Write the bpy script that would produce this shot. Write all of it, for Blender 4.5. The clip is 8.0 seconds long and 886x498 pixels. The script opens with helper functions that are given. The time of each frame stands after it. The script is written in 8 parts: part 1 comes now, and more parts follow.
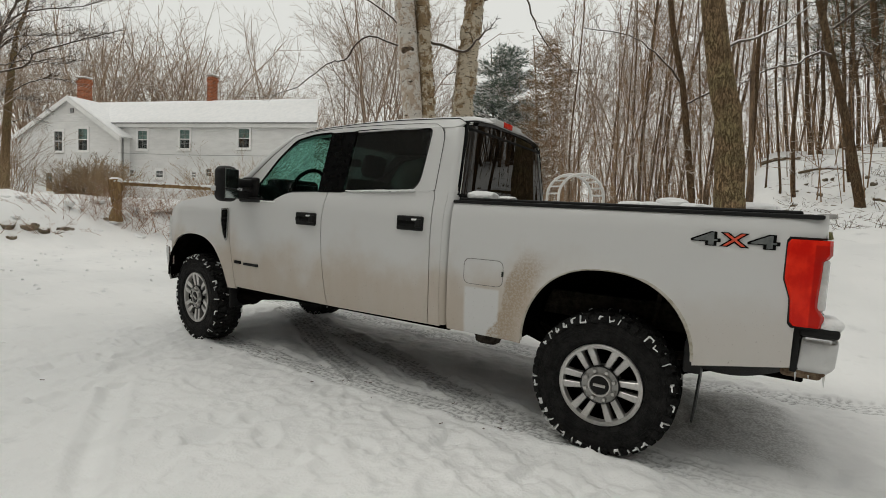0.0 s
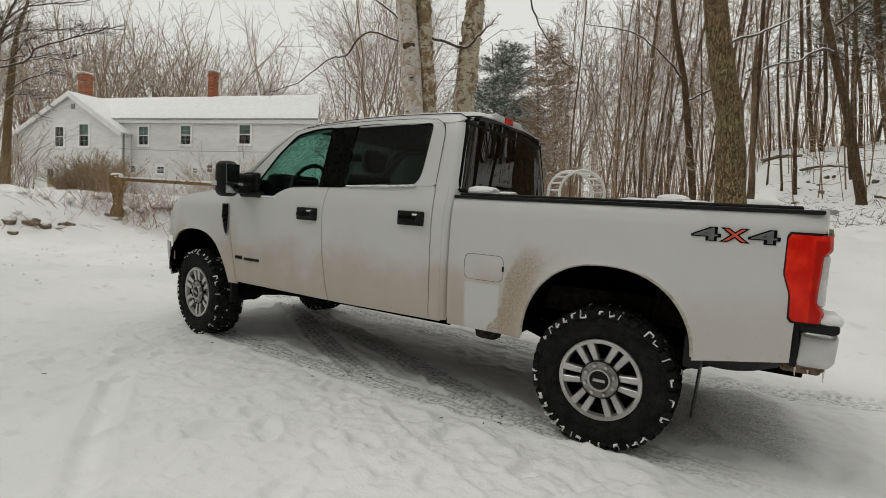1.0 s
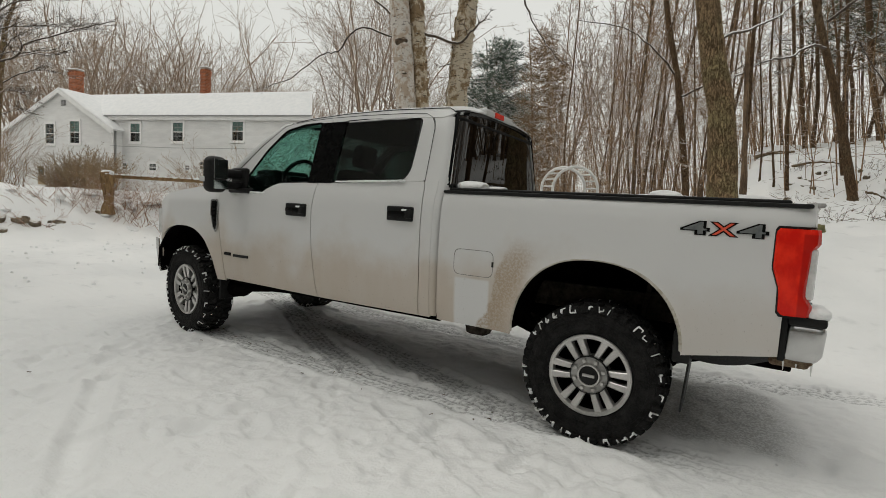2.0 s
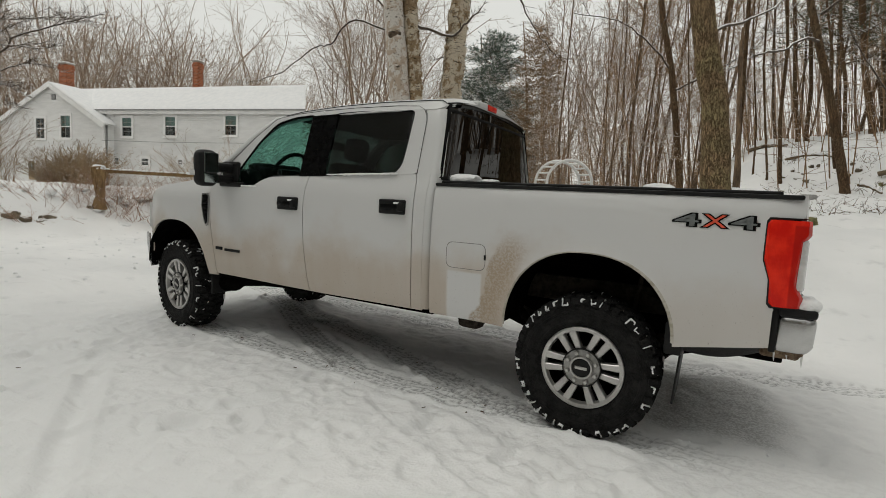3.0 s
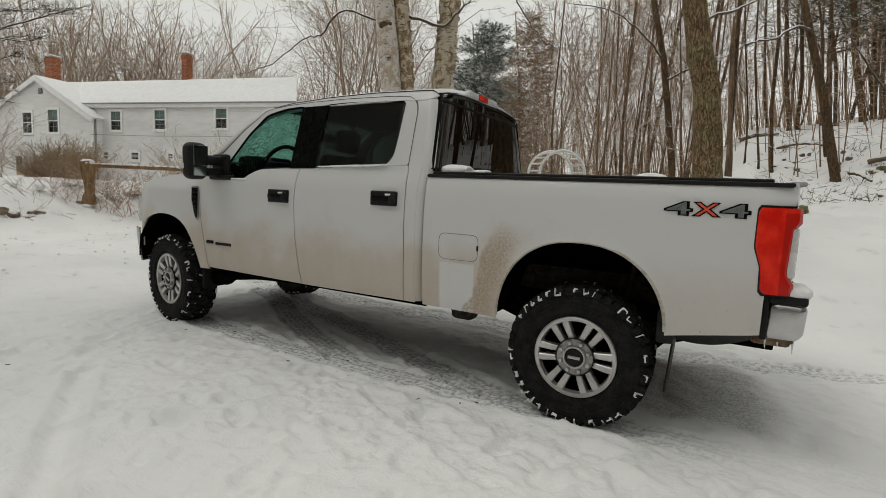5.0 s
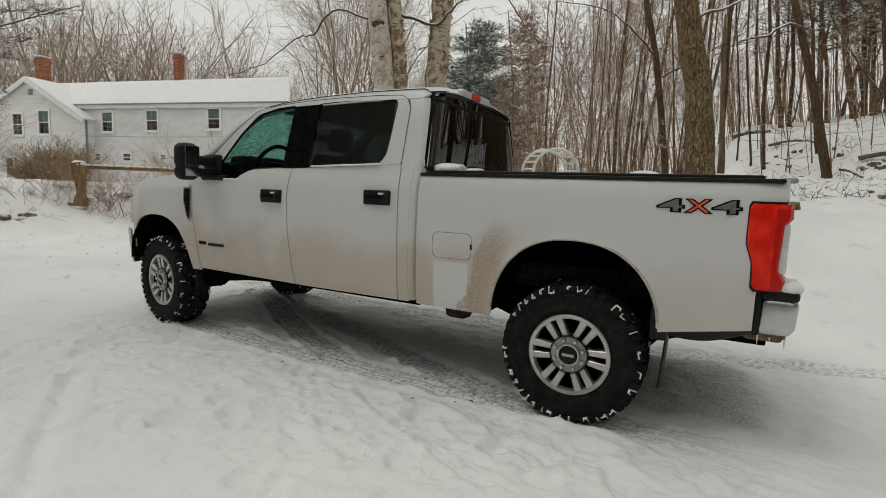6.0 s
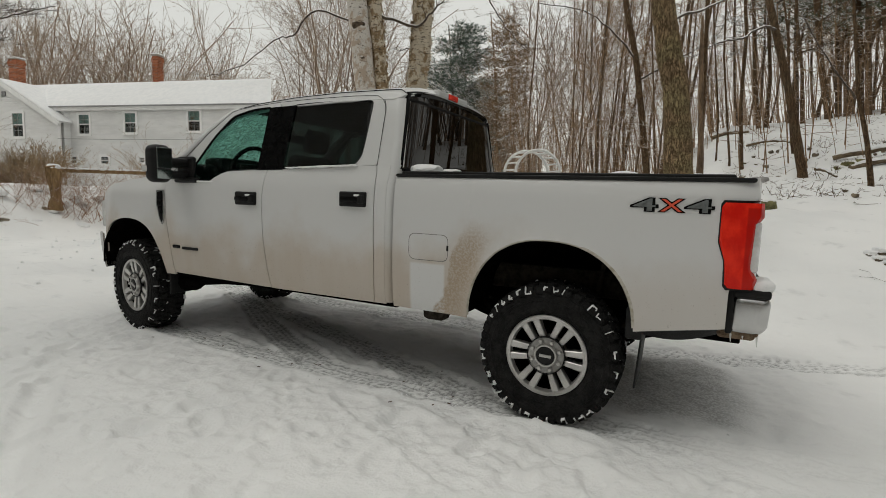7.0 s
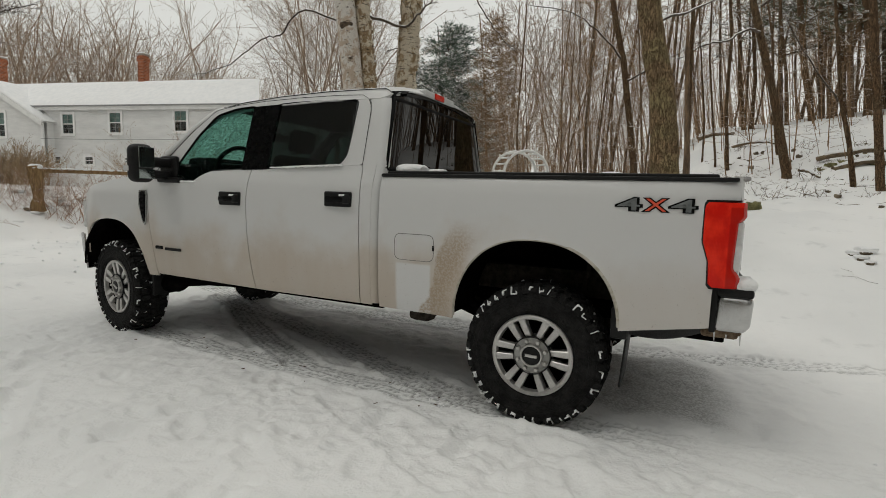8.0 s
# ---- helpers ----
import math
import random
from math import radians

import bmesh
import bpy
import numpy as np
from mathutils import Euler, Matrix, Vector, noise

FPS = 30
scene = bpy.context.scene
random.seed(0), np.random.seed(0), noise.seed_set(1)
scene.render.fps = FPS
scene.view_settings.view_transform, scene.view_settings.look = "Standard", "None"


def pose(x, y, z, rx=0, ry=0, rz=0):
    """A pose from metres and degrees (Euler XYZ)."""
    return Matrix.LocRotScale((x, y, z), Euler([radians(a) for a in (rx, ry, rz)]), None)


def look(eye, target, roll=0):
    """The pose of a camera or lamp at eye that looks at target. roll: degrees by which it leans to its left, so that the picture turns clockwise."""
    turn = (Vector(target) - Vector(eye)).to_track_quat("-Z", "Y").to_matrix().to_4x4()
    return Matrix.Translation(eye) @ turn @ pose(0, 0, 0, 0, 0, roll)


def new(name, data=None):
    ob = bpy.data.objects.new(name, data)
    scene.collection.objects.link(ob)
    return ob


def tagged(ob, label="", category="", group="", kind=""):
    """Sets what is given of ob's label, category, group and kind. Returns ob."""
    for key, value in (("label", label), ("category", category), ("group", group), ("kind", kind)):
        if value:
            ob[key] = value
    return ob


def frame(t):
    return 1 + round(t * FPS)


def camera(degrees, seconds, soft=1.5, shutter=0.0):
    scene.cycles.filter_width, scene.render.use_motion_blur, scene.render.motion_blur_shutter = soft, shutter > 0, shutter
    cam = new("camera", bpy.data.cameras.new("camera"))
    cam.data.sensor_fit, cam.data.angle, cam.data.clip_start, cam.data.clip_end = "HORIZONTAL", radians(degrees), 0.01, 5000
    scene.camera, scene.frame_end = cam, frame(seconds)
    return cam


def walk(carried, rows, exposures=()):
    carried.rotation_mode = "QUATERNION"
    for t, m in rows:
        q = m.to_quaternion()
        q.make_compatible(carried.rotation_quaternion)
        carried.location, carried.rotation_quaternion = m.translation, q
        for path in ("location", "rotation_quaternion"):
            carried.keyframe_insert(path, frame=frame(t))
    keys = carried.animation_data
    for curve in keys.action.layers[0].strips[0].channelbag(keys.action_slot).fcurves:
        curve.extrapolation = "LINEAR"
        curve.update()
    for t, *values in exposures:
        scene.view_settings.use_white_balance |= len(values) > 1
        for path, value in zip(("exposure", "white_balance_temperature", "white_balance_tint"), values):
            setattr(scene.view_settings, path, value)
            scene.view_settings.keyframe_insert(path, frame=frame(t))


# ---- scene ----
cam = camera(82.1, 8.0, soft=0.9)
PATH = [
    (0, (0.6710, -3.1247, 1.4592), (-0.3377, -1.4047, 1.3041), 3.10),
    (0.5, (0.6717, -3.1287, 1.4478), (-0.3407, -1.4112, 1.2889), 3.23),
    (1, (0.6756, -3.1270, 1.4468), (-0.3347, -1.4091, 1.2794), 3.25),
    (1.5, (0.6866, -3.1087, 1.4420), (-0.3160, -1.3866, 1.2712), 3.21),
    (3, (0.7095, -3.0648, 1.4259), (-0.2650, -1.3295, 1.2277), 2.98),
    (3.5, (0.7081, -3.0617, 1.4240), (-0.2594, -1.3235, 1.2185), 2.90),
    (4, (0.7107, -3.0510, 1.4193), (-0.2499, -1.3096, 1.2068), 2.82),
    (4.5, (0.7125, -3.0487, 1.4207), (-0.2426, -1.3056, 1.1982), 2.62),
    (6, (0.7211, -3.0397, 1.4166), (-0.2128, -1.2861, 1.1864), 2.06),
    (6.5, (0.7342, -3.0152, 1.4148), (-0.1756, -1.2486, 1.1882), 1.80),
    (7, (0.7626, -2.9859, 1.4143), (-0.1222, -1.2061, 1.1924), 1.71),
    (7.5, (0.7764, -2.9681, 1.4119), (-0.0892, -1.1785, 1.1921), 1.70),
    (8, (0.7801, -2.9602, 1.4081), (-0.0691, -1.1625, 1.1910), 1.72),
]
walk(cam, [(t, look(eye, target, roll)) for t, eye, target, roll in PATH], [(0, -0.15, 6540, 6), (8, -0.25, 6540, 6)])

# ---- sky and light: a closed overcast sky, with a wide, weak sun behind the cloud ----
SUN_HEIGHT, SUN_TURN = 58.0, 40.0
world = bpy.data.worlds.new("overcast_sky")
scene.world = world
world.use_nodes = True
wn, wl = world.node_tree.nodes, world.node_tree.links
wn.clear()
sky = wn.new("ShaderNodeTexSky")
sky.sky_type, sky.sun_disc = "NISHITA", False
sky.sun_elevation, sky.sun_rotation = radians(SUN_HEIGHT), radians(SUN_TURN)
sky.air_density, sky.dust_density = 1.0, 4.0
veil = wn.new("ShaderNodeMix")
veil.data_type = "RGBA"
veil.inputs["Factor"].default_value = 0.93
veil.inputs["B"].default_value = (8.3, 8.15, 7.85, 1)
sky_out = wn.new("ShaderNodeBackground")
sky_out.inputs["Strength"].default_value = 0.104
world_out = wn.new("ShaderNodeOutputWorld")
wl.new(sky.outputs["Color"], veil.inputs["A"])
wl.new(veil.outputs["Result"], sky_out.inputs["Color"])
wl.new(sky_out.outputs["Background"], world_out.inputs["Surface"])
sun = new("sun", bpy.data.lights.new("sun", "SUN"))
sun.data.energy, sun.data.angle, sun.data.color = 0.6, radians(25), (1.0, 0.96, 0.9)
sun.matrix_world = pose(0, 0, 30, 90 - SUN_HEIGHT, 0, -SUN_TURN)


# ---- materials ----
def shader(name):
    m = bpy.data.materials.new(name)
    m.use_nodes = True
    nodes, links = m.node_tree.nodes, m.node_tree.links
    return m, nodes, links, nodes["Principled BSDF"]


def mixed(nodes, links, factor, a, b):
    """A colour mix; factor, a and b are sockets or values."""
    mix = nodes.new("ShaderNodeMix")
    mix.data_type = "RGBA"
    for key, value in (("Factor", factor), ("A", a), ("B", b)):
        if isinstance(value, bpy.types.NodeSocket):
            links.new(value, mix.inputs[key])
        elif key == "Factor":
            mix.inputs[key].default_value = value
        else:
            mix.inputs[key].default_value = (*value[:3], 1)
    return mix.outputs["Result"]


def ramp(nodes, links, value, lo, hi, a=0.0, b=1.0):
    r = nodes.new("ShaderNodeMapRange")
    r.interpolation_type = "SMOOTHSTEP"
    for key, v in (("From Min", lo), ("From Max", hi), ("To Min", a), ("To Max", b)):
        r.inputs[key].default_value = v
    links.new(value, r.inputs["Value"])
    return r.outputs["Result"]


def calc(nodes, links, op, a, b=0.0):
    n = nodes.new("ShaderNodeMath")
    n.operation = op
    for i, v in enumerate((a, b)):
        if isinstance(v, bpy.types.NodeSocket):
            links.new(v, n.inputs[i])
        else:
            n.inputs[i].default_value = v
    return n.outputs["Value"]


def grain(nodes, links, scale, detail=4.0, stretch=(1, 1, 1), rough=0.55):
    co, mp, tex = nodes.new("ShaderNodeTexCoord"), nodes.new("ShaderNodeMapping"), nodes.new("ShaderNodeTexNoise")
    mp.inputs["Scale"].default_value = stretch
    tex.inputs["Scale"].default_value, tex.inputs["Detail"].default_value = scale, detail
    tex.inputs["Roughness"].default_value = rough
    links.new(co.outputs["Object"], mp.inputs["Vector"])
    links.new(mp.outputs["Vector"], tex.inputs["Vector"])
    return tex.outputs["Fac"]


def bumped(nodes, links, bsdf, height, strength, distance):
    b = nodes.new("ShaderNodeBump")
    b.inputs["Strength"].default_value, b.inputs["Distance"].default_value = strength, distance
    links.new(height, b.inputs["Height"])
    links.new(b.outputs["Normal"], bsdf.inputs["Normal"])


SNOW = (0.82, 0.815, 0.80)


def surface(name, c1, c2, scale=6.0, rough=0.8, metal=0.0, bump=0.0, stretch=(1, 1, 1), fine=40.0, snow=0.0, coat=0.0, vary=0.0, distance=0.02, spec=0.5):
    """A mottled surface of two colours; snow: how much of it lies on what faces up."""
    m, n, l, p = shader(name)
    big, small = grain(n, l, scale, 5, stretch), grain(n, l, fine, 4, stretch)
    f = calc(n, l, "ADD", calc(n, l, "MULTIPLY", big, 0.6), calc(n, l, "MULTIPLY", small, 0.4))
    f = ramp(n, l, f, 0.36, 0.64)
    col = mixed(n, l, f, c1, c2)
    if vary:
        info = n.new("ShaderNodeObjectInfo")
        hue = n.new("ShaderNodeHueSaturation")
        l.new(ramp(n, l, info.outputs["Random"], 0, 1, 1 - vary, 1 + vary), hue.inputs["Value"])
        l.new(col, hue.inputs["Color"])
        col = hue.outputs["Color"]
    if snow:
        geo, sep = n.new("ShaderNodeNewGeometry"), n.new("ShaderNodeSeparateXYZ")
        l.new(geo.outputs["Normal"], sep.inputs["Vector"])
        up = calc(n, l, "ADD", sep.outputs["Z"], calc(n, l, "MULTIPLY", calc(n, l, "SUBTRACT", small, 0.5), 0.9))
        col = mixed(n, l, ramp(n, l, up, 0.95 - snow, 1.05 - snow), col, SNOW)
    l.new(col, p.inputs["Base Color"])
    p.inputs["Roughness"].default_value, p.inputs["Metallic"].default_value = rough, metal
    p.inputs["Coat Weight"].default_value = coat
    p.inputs["Specular IOR Level"].default_value = spec
    if bump:
        bumped(n, l, p, f, bump, distance)
    return m


def snow_ground():
    m, n, l, p = shader("snow_ground")
    big, mid, small = grain(n, l, 0.35, 4), grain(n, l, 3.0, 5), grain(n, l, 60, 3)
    col = mixed(n, l, ramp(n, l, big, 0.35, 0.65), (0.81, 0.815, 0.815), (0.89, 0.89, 0.885))
    col = mixed(n, l, ramp(n, l, mid, 0.58, 0.75), col, (0.73, 0.735, 0.735))
    # Marks rut grooves, plus the shade painted on the snow under the truck.
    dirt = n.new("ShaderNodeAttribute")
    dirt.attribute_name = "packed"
    track_shade_grey = mixed(n, l, ramp(n, l, small, 0.4, 0.62), (0.34, 0.34, 0.335), (0.60, 0.605, 0.605))
    col = mixed(n, l, dirt.outputs["Fac"], col, track_shade_grey)
    l.new(col, p.inputs["Base Color"])
    p.inputs["Roughness"].default_value = 0.75
    p.inputs["Subsurface Weight"].default_value = 0.0
    h = calc(n, l, "ADD", calc(n, l, "MULTIPLY", mid, 0.7), calc(n, l, "ADD", calc(n, l, "MULTIPLY", small, 0.15), calc(n, l, "MULTIPLY", grain(n, l, 16, 6), 0.22)))
    bumped(n, l, p, h, 0.55, 0.07)
    return m


def car_paint():
    """White paint with road dirt low on the sides, a brown splash by the rear arch, and a wiped patch."""
    m, n, l, p = shader("white_truck_paint")
    co, sep = n.new("ShaderNodeTexCoord"), n.new("ShaderNodeSeparateXYZ")
    l.new(co.outputs["Object"], sep.inputs["Vector"])
    x, z = sep.outputs["X"], sep.outputs["Z"]
    cloud, fine, streak = grain(n, l, 2.2, 5), grain(n, l, 90, 4), grain(n, l, 7, 4, (1, 1, 0.25))
    low = ramp(n, l, calc(n, l, "ADD", z, calc(n, l, "MULTIPLY", calc(n, l, "SUBTRACT", cloud, 0.5), 0.9)), 1.24, 0.80)
    film = calc(n, l, "MULTIPLY", low, ramp(n, l, x, 0.35, -0.5, 0.5, 1.0))
    film = calc(n, l, "MULTIPLY", film, ramp(n, l, streak, 0.2, 0.8, 0.8, 1.0))
    wiped = calc(n, l, "MULTIPLY", calc(n, l, "MULTIPLY", ramp(n, l, x, -0.985, -0.96), ramp(n, l, x, -0.70, -0.72)), ramp(n, l, z, 0.945, 0.925))
    film = calc(n, l, "MULTIPLY", film, calc(n, l, "SUBTRACT", 1.0, wiped))
    wob = calc(n, l, "MULTIPLY", calc(n, l, "SUBTRACT", grain(n, l, 5, 5), 0.5), 0.24)
    xs = calc(n, l, "ADD", calc(n, l, "ADD", x, wob), calc(n, l, "MULTIPLY", calc(n, l, "SUBTRACT", z, 0.85), -0.35))
    splash = calc(n, l, "MULTIPLY", ramp(n, l, xs, -0.715, -0.685), ramp(n, l, xs, -0.44, -0.60))
    splash = calc(n, l, "MULTIPLY", splash, ramp(n, l, calc(n, l, "ADD", z, wob), 1.26, 1.02))
    splash = calc(n, l, "MULTIPLY", splash, ramp(n, l, grain(n, l, 70, 6), 0.36, 0.60, 0.45, 1.0))
    col = mixed(n, l, calc(n, l, "MULTIPLY", film, 0.9), (0.635, 0.635, 0.63), (0.49, 0.42, 0.345))
    col = mixed(n, l, calc(n, l, "MULTIPLY", splash, 0.85), col, (0.36, 0.275, 0.19))
    specks = calc(n, l, "MULTIPLY", ramp(n, l, fine, 0.64, 0.72), ramp(n, l, z, 1.25, 0.6, 0.10, 1.0))
    col = mixed(n, l, calc(n, l, "MULTIPLY", specks, 0.5), col, (0.16, 0.12, 0.09))
    l.new(col, p.inputs["Base Color"])
    l.new(ramp(n, l, calc(n, l, "ADD", film, splash), 0, 1, 0.42, 0.75), p.inputs["Roughness"])
    l.new(ramp(n, l, calc(n, l, "ADD", film, splash), 0, 0.6, 0.35, 0.0), p.inputs["Coat Weight"])
    p.inputs["Coat Roughness"].default_value = 0.12
    return m


def clear_glass(name, tint, rough=0.0, reflect=0.06):
    """Tinted glass: a thin sheet that lets light straight through, with a mirror-like gloss."""
    m, n, l, p = shader(name)
    n.remove(p)
    through_it, gloss, mix, fres = n.new("ShaderNodeBsdfTransparent"), n.new("ShaderNodeBsdfGlossy"), n.new("ShaderNodeMixShader"), n.new("ShaderNodeLayerWeight")
    through_it.inputs["Color"].default_value = (*tint, 1)
    gloss.inputs["Roughness"].default_value = rough
    fres.inputs["Blend"].default_value = 0.5
    edge = calc(n, l, "MULTIPLY", calc(n, l, "POWER", fres.outputs["Facing"], 5.0), 0.9)
    l.new(calc(n, l, "ADD", edge, reflect), mix.inputs["Fac"])
    l.new(through_it.outputs["BSDF"], mix.inputs[1])
    l.new(gloss.outputs["BSDF"], mix.inputs[2])
    l.new(mix.outputs["Shader"], n["Material Output"].inputs["Surface"])
    return m


def speckled_glass():
    """Tinted windscreen glass with grains of melting snow and ice stuck to its outside."""
    m = clear_glass("snow_speckled_glass", (0.42, 0.62, 0.56), 0.0, 0.04)
    n, l = m.node_tree.nodes, m.node_tree.links
    clear = n["Material Output"].inputs["Surface"].links[0].from_socket
    ice, mix = n.new("ShaderNodeBsdfTranslucent"), n.new("ShaderNodeMixShader")
    ice.inputs["Color"].default_value = (0.52, 0.70, 0.66, 1)
    grains = calc(n, l, "MULTIPLY", ramp(n, l, grain(n, l, 42, 5), 0.44, 0.58), ramp(n, l, grain(n, l, 5, 3), 0.25, 0.55, 0.25, 0.75))
    l.new(grains, mix.inputs["Fac"])
    l.new(clear, mix.inputs[1])
    l.new(ice.outputs["BSDF"], mix.inputs[2])
    l.new(mix.outputs["Shader"], n["Material Output"].inputs["Surface"])
    return m


def lens_red():
    """Red moulded lens: fine upright ridges over a darker and a lighter cell."""
    m, n, l, p = shader("red_lens")
    co, sep = n.new("ShaderNodeTexCoord"), n.new("ShaderNodeSeparateXYZ")
    l.new(co.outputs["Object"], sep.inputs["Vector"])
    ridge = calc(n, l, "SINE", calc(n, l, "MULTIPLY", sep.outputs["X"], 900.0))
    cells = calc(n, l, "SINE", calc(n, l, "MULTIPLY", sep.outputs["Z"], 300.0))
    inner = calc(n, l, "MULTIPLY", ramp(n, l, sep.outputs["X"], 0.985, 0.995), ramp(n, l, sep.outputs["Z"], 1.385, 1.375))
    mottle = ramp(n, l, grain(n, l, 14, 4, (1, 1, 0.6)), 0.35, 0.65)
    col = mixed(n, l, mottle, (0.66, 0.012, 0.006), (0.86, 0.034, 0.014))
    col = mixed(n, l, calc(n, l, "MULTIPLY", inner, 0.75), col, (0.40, 0.006, 0.004))
    l.new(col, p.inputs["Base Color"])
    p.inputs["Roughness"].default_value, p.inputs["Coat Weight"].default_value = 0.2, 0.0
    p.inputs["Specular IOR Level"].default_value = 0.2
    bumped(n, l, p, calc(n, l, "ADD", ridge, calc(n, l, "MULTIPLY", cells, 0.5)), 0.12, 0.002)
    return m


def cracked_bark(name, ridge, crack, moss, scale, stretch, mossy=0.5):
    """Bark of small plates with dark cracks between them and patches of moss."""
    m, n, l, p = shader(name)
    crease, cross = grain(n, l, scale, 6, stretch, 0.6), grain(n, l, scale * 1.3, 5, (stretch[0], stretch[1], stretch[2] * 2.5), 0.6)
    gap = calc(n, l, "MINIMUM", calc(n, l, "ABSOLUTE", calc(n, l, "SUBTRACT", crease, 0.5)), calc(n, l, "MULTIPLY", calc(n, l, "ABSOLUTE", calc(n, l, "SUBTRACT", cross, 0.5)), 1.8))
    plate = ramp(n, l, gap, 0.0, 0.05)
    fine, broad = grain(n, l, 38, 7, (1, 1, 0.5), 0.75), grain(n, l, 2.6, 4)
    top = mixed(n, l, ramp(n, l, fine, 0.3, 0.7), [c * 0.55 for c in ridge], [min(1, c * 1.25) for c in ridge])
    top = mixed(n, l, calc(n, l, "MULTIPLY", ramp(n, l, calc(n, l, "ADD", calc(n, l, "MULTIPLY", broad, 0.7), calc(n, l, "MULTIPLY", fine, 0.3)), 0.47, 0.58), mossy), top, moss)
    l.new(mixed(n, l, plate, crack, top), p.inputs["Base Color"])
    p.inputs["Roughness"].default_value, p.inputs["Specular IOR Level"].default_value = 0.95, 0.15
    bumped(n, l, p, calc(n, l, "ADD", plate, calc(n, l, "MULTIPLY", fine, 0.6)), 1.0, 0.02)
    return m


M_GROUND = snow_ground()
M_SNOW = surface("loose_snow", (0.78, 0.79, 0.80), (0.86, 0.86, 0.86), 4, 0.8, bump=0.4, fine=30)
M_PAINT = car_paint()
M_BLACK = surface("black_plastic", (0.008, 0.008, 0.008), (0.016, 0.016, 0.016), 20, 0.5, bump=0.1, fine=200, spec=0.18)
M_GLOSSBLACK = surface("gloss_black", (0.004, 0.004, 0.004), (0.007, 0.007, 0.007), 20, 0.10, spec=0.11)
# Near black: deep shade of wells, underside and wheel gaps put into the colour.
M_UNDER = surface("shade_black_underbody", (0.0015, 0.0015, 0.0015), (0.006, 0.0055, 0.005), 9, 0.9, bump=0.3, spec=0.0)
M_RUBBER = surface("tyre_rubber", (0.007, 0.007, 0.007), (0.023, 0.0225, 0.022), 16, 0.75, bump=0.6, fine=90, spec=0.12)
M_ALLOY = surface("silver_alloy", (0.44, 0.43, 0.42), (0.56, 0.55, 0.53), 12, 0.36, 0.75, bump=0.05, fine=120)
M_DARKALLOY = surface("grey_hub_alloy", (0.30, 0.295, 0.285), (0.42, 0.415, 0.40), 14, 0.42, 0.7)
M_CHROME = surface("salted_chrome", (0.46, 0.46, 0.455), (0.58, 0.58, 0.575), 3, 0.24, 0.95, fine=20)
M_RUST = surface("rust_and_mud", (0.10, 0.06, 0.035), (0.26, 0.19, 0.12), 18, 0.95, bump=0.6, fine=120)
M_RED = lens_red()
M_CLEARLENS = surface("clear_lens", (0.55, 0.55, 0.54), (0.72, 0.72, 0.71), 12, 0.15, coat=0.5)
M_GAP = surface("grey_panel_gap", (0.16, 0.155, 0.15), (0.24, 0.235, 0.225), 20, 0.8)
M_TRIMGREY = surface("dusty_grey_trim", (0.22, 0.21, 0.20), (0.42, 0.41, 0.40), 14, 0.7)
M_GLASS = clear_glass("green_tinted_glass", (0.30, 0.52, 0.46), 0.0, 0.035)
M_WINDSCREEN = speckled_glass()
M_PRIVACY = clear_glass("privacy_glass", (0.035, 0.042, 0.039), 0.18, 0.10)
M_REARGLASS = clear_glass("dark_rear_glass", (0.004, 0.004, 0.004), 0.0, 0.07)
M_HOUSEGLASS = clear_glass("house_glass", (0.70, 0.74, 0.73), 0.02, 0.045)
M_MIRROR = surface("mirror_glass", (0.50, 0.56, 0.55), (0.55, 0.61, 0.60), 3, 0.12, 1.0)
M_SEAT = surface("dark_grey_upholstery", (0.015, 0.015, 0.015), (0.03, 0.029, 0.028), 18, 0.85, bump=0.2, spec=0.1)
M_DECAL_RED = surface("red_decal", (0.60, 0.07, 0.03), (0.72, 0.10, 0.05), 30, 0.4)
M_DECAL_GREY = surface("grey_decal", (0.09, 0.10, 0.10), (0.17, 0.18, 0.18), 25, 0.4)
M_CLAPBOARD = surface("white_clapboard_paint", (0.70, 0.70, 0.69), (0.80, 0.80, 0.79), 1.2, 0.7, bump=0.15, stretch=(1, 1, 4), fine=25)
M_TRIMWHITE = surface("white_trim_paint", (0.76, 0.76, 0.75), (0.84, 0.84, 0.83), 3, 0.6)
M_BRICK = surface("red_chimney_brick", (0.27, 0.085, 0.04), (0.44, 0.17, 0.085), 6, 0.9, bump=0.4, vary=0.25)
M_MORTAR = surface("mortar", (0.30, 0.26, 0.22), (0.42, 0.38, 0.34), 12, 0.95, bump=0.3)
M_BARK = surface("brown_bark", (0.07, 0.044, 0.026), (0.22, 0.145, 0.085), 10, 0.95, bump=0.9, stretch=(1.6, 1.6, 0.5), fine=40, snow=0.42, vary=0.25)
M_BARKBIG = cracked_bark("mossy_cracked_bark", (0.37, 0.255, 0.145), (0.13, 0.088, 0.05), (0.34, 0.30, 0.15), 24, (1, 1, 0.3), 0.55)
M_BARKNEAR = cracked_bark("dark_cracked_bark", (0.20, 0.125, 0.07), (0.065, 0.04, 0.024), (0.21, 0.175, 0.11), 22, (1, 1, 0.2), 0.35)
M_LIMB = surface("dark_snowy_limb", (0.05, 0.038, 0.029), (0.15, 0.115, 0.088), 14, 0.95, bump=0.5, snow=0.62)
M_TWIG = surface("snow_dusted_twigs", (0.16, 0.094, 0.048), (0.35, 0.225, 0.125), 8, 0.95, snow=0.58, vary=0.15)
# Paler than near bark and twigs: distance haze is put into the colour.
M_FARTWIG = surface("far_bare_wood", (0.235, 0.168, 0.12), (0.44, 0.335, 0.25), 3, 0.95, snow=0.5)
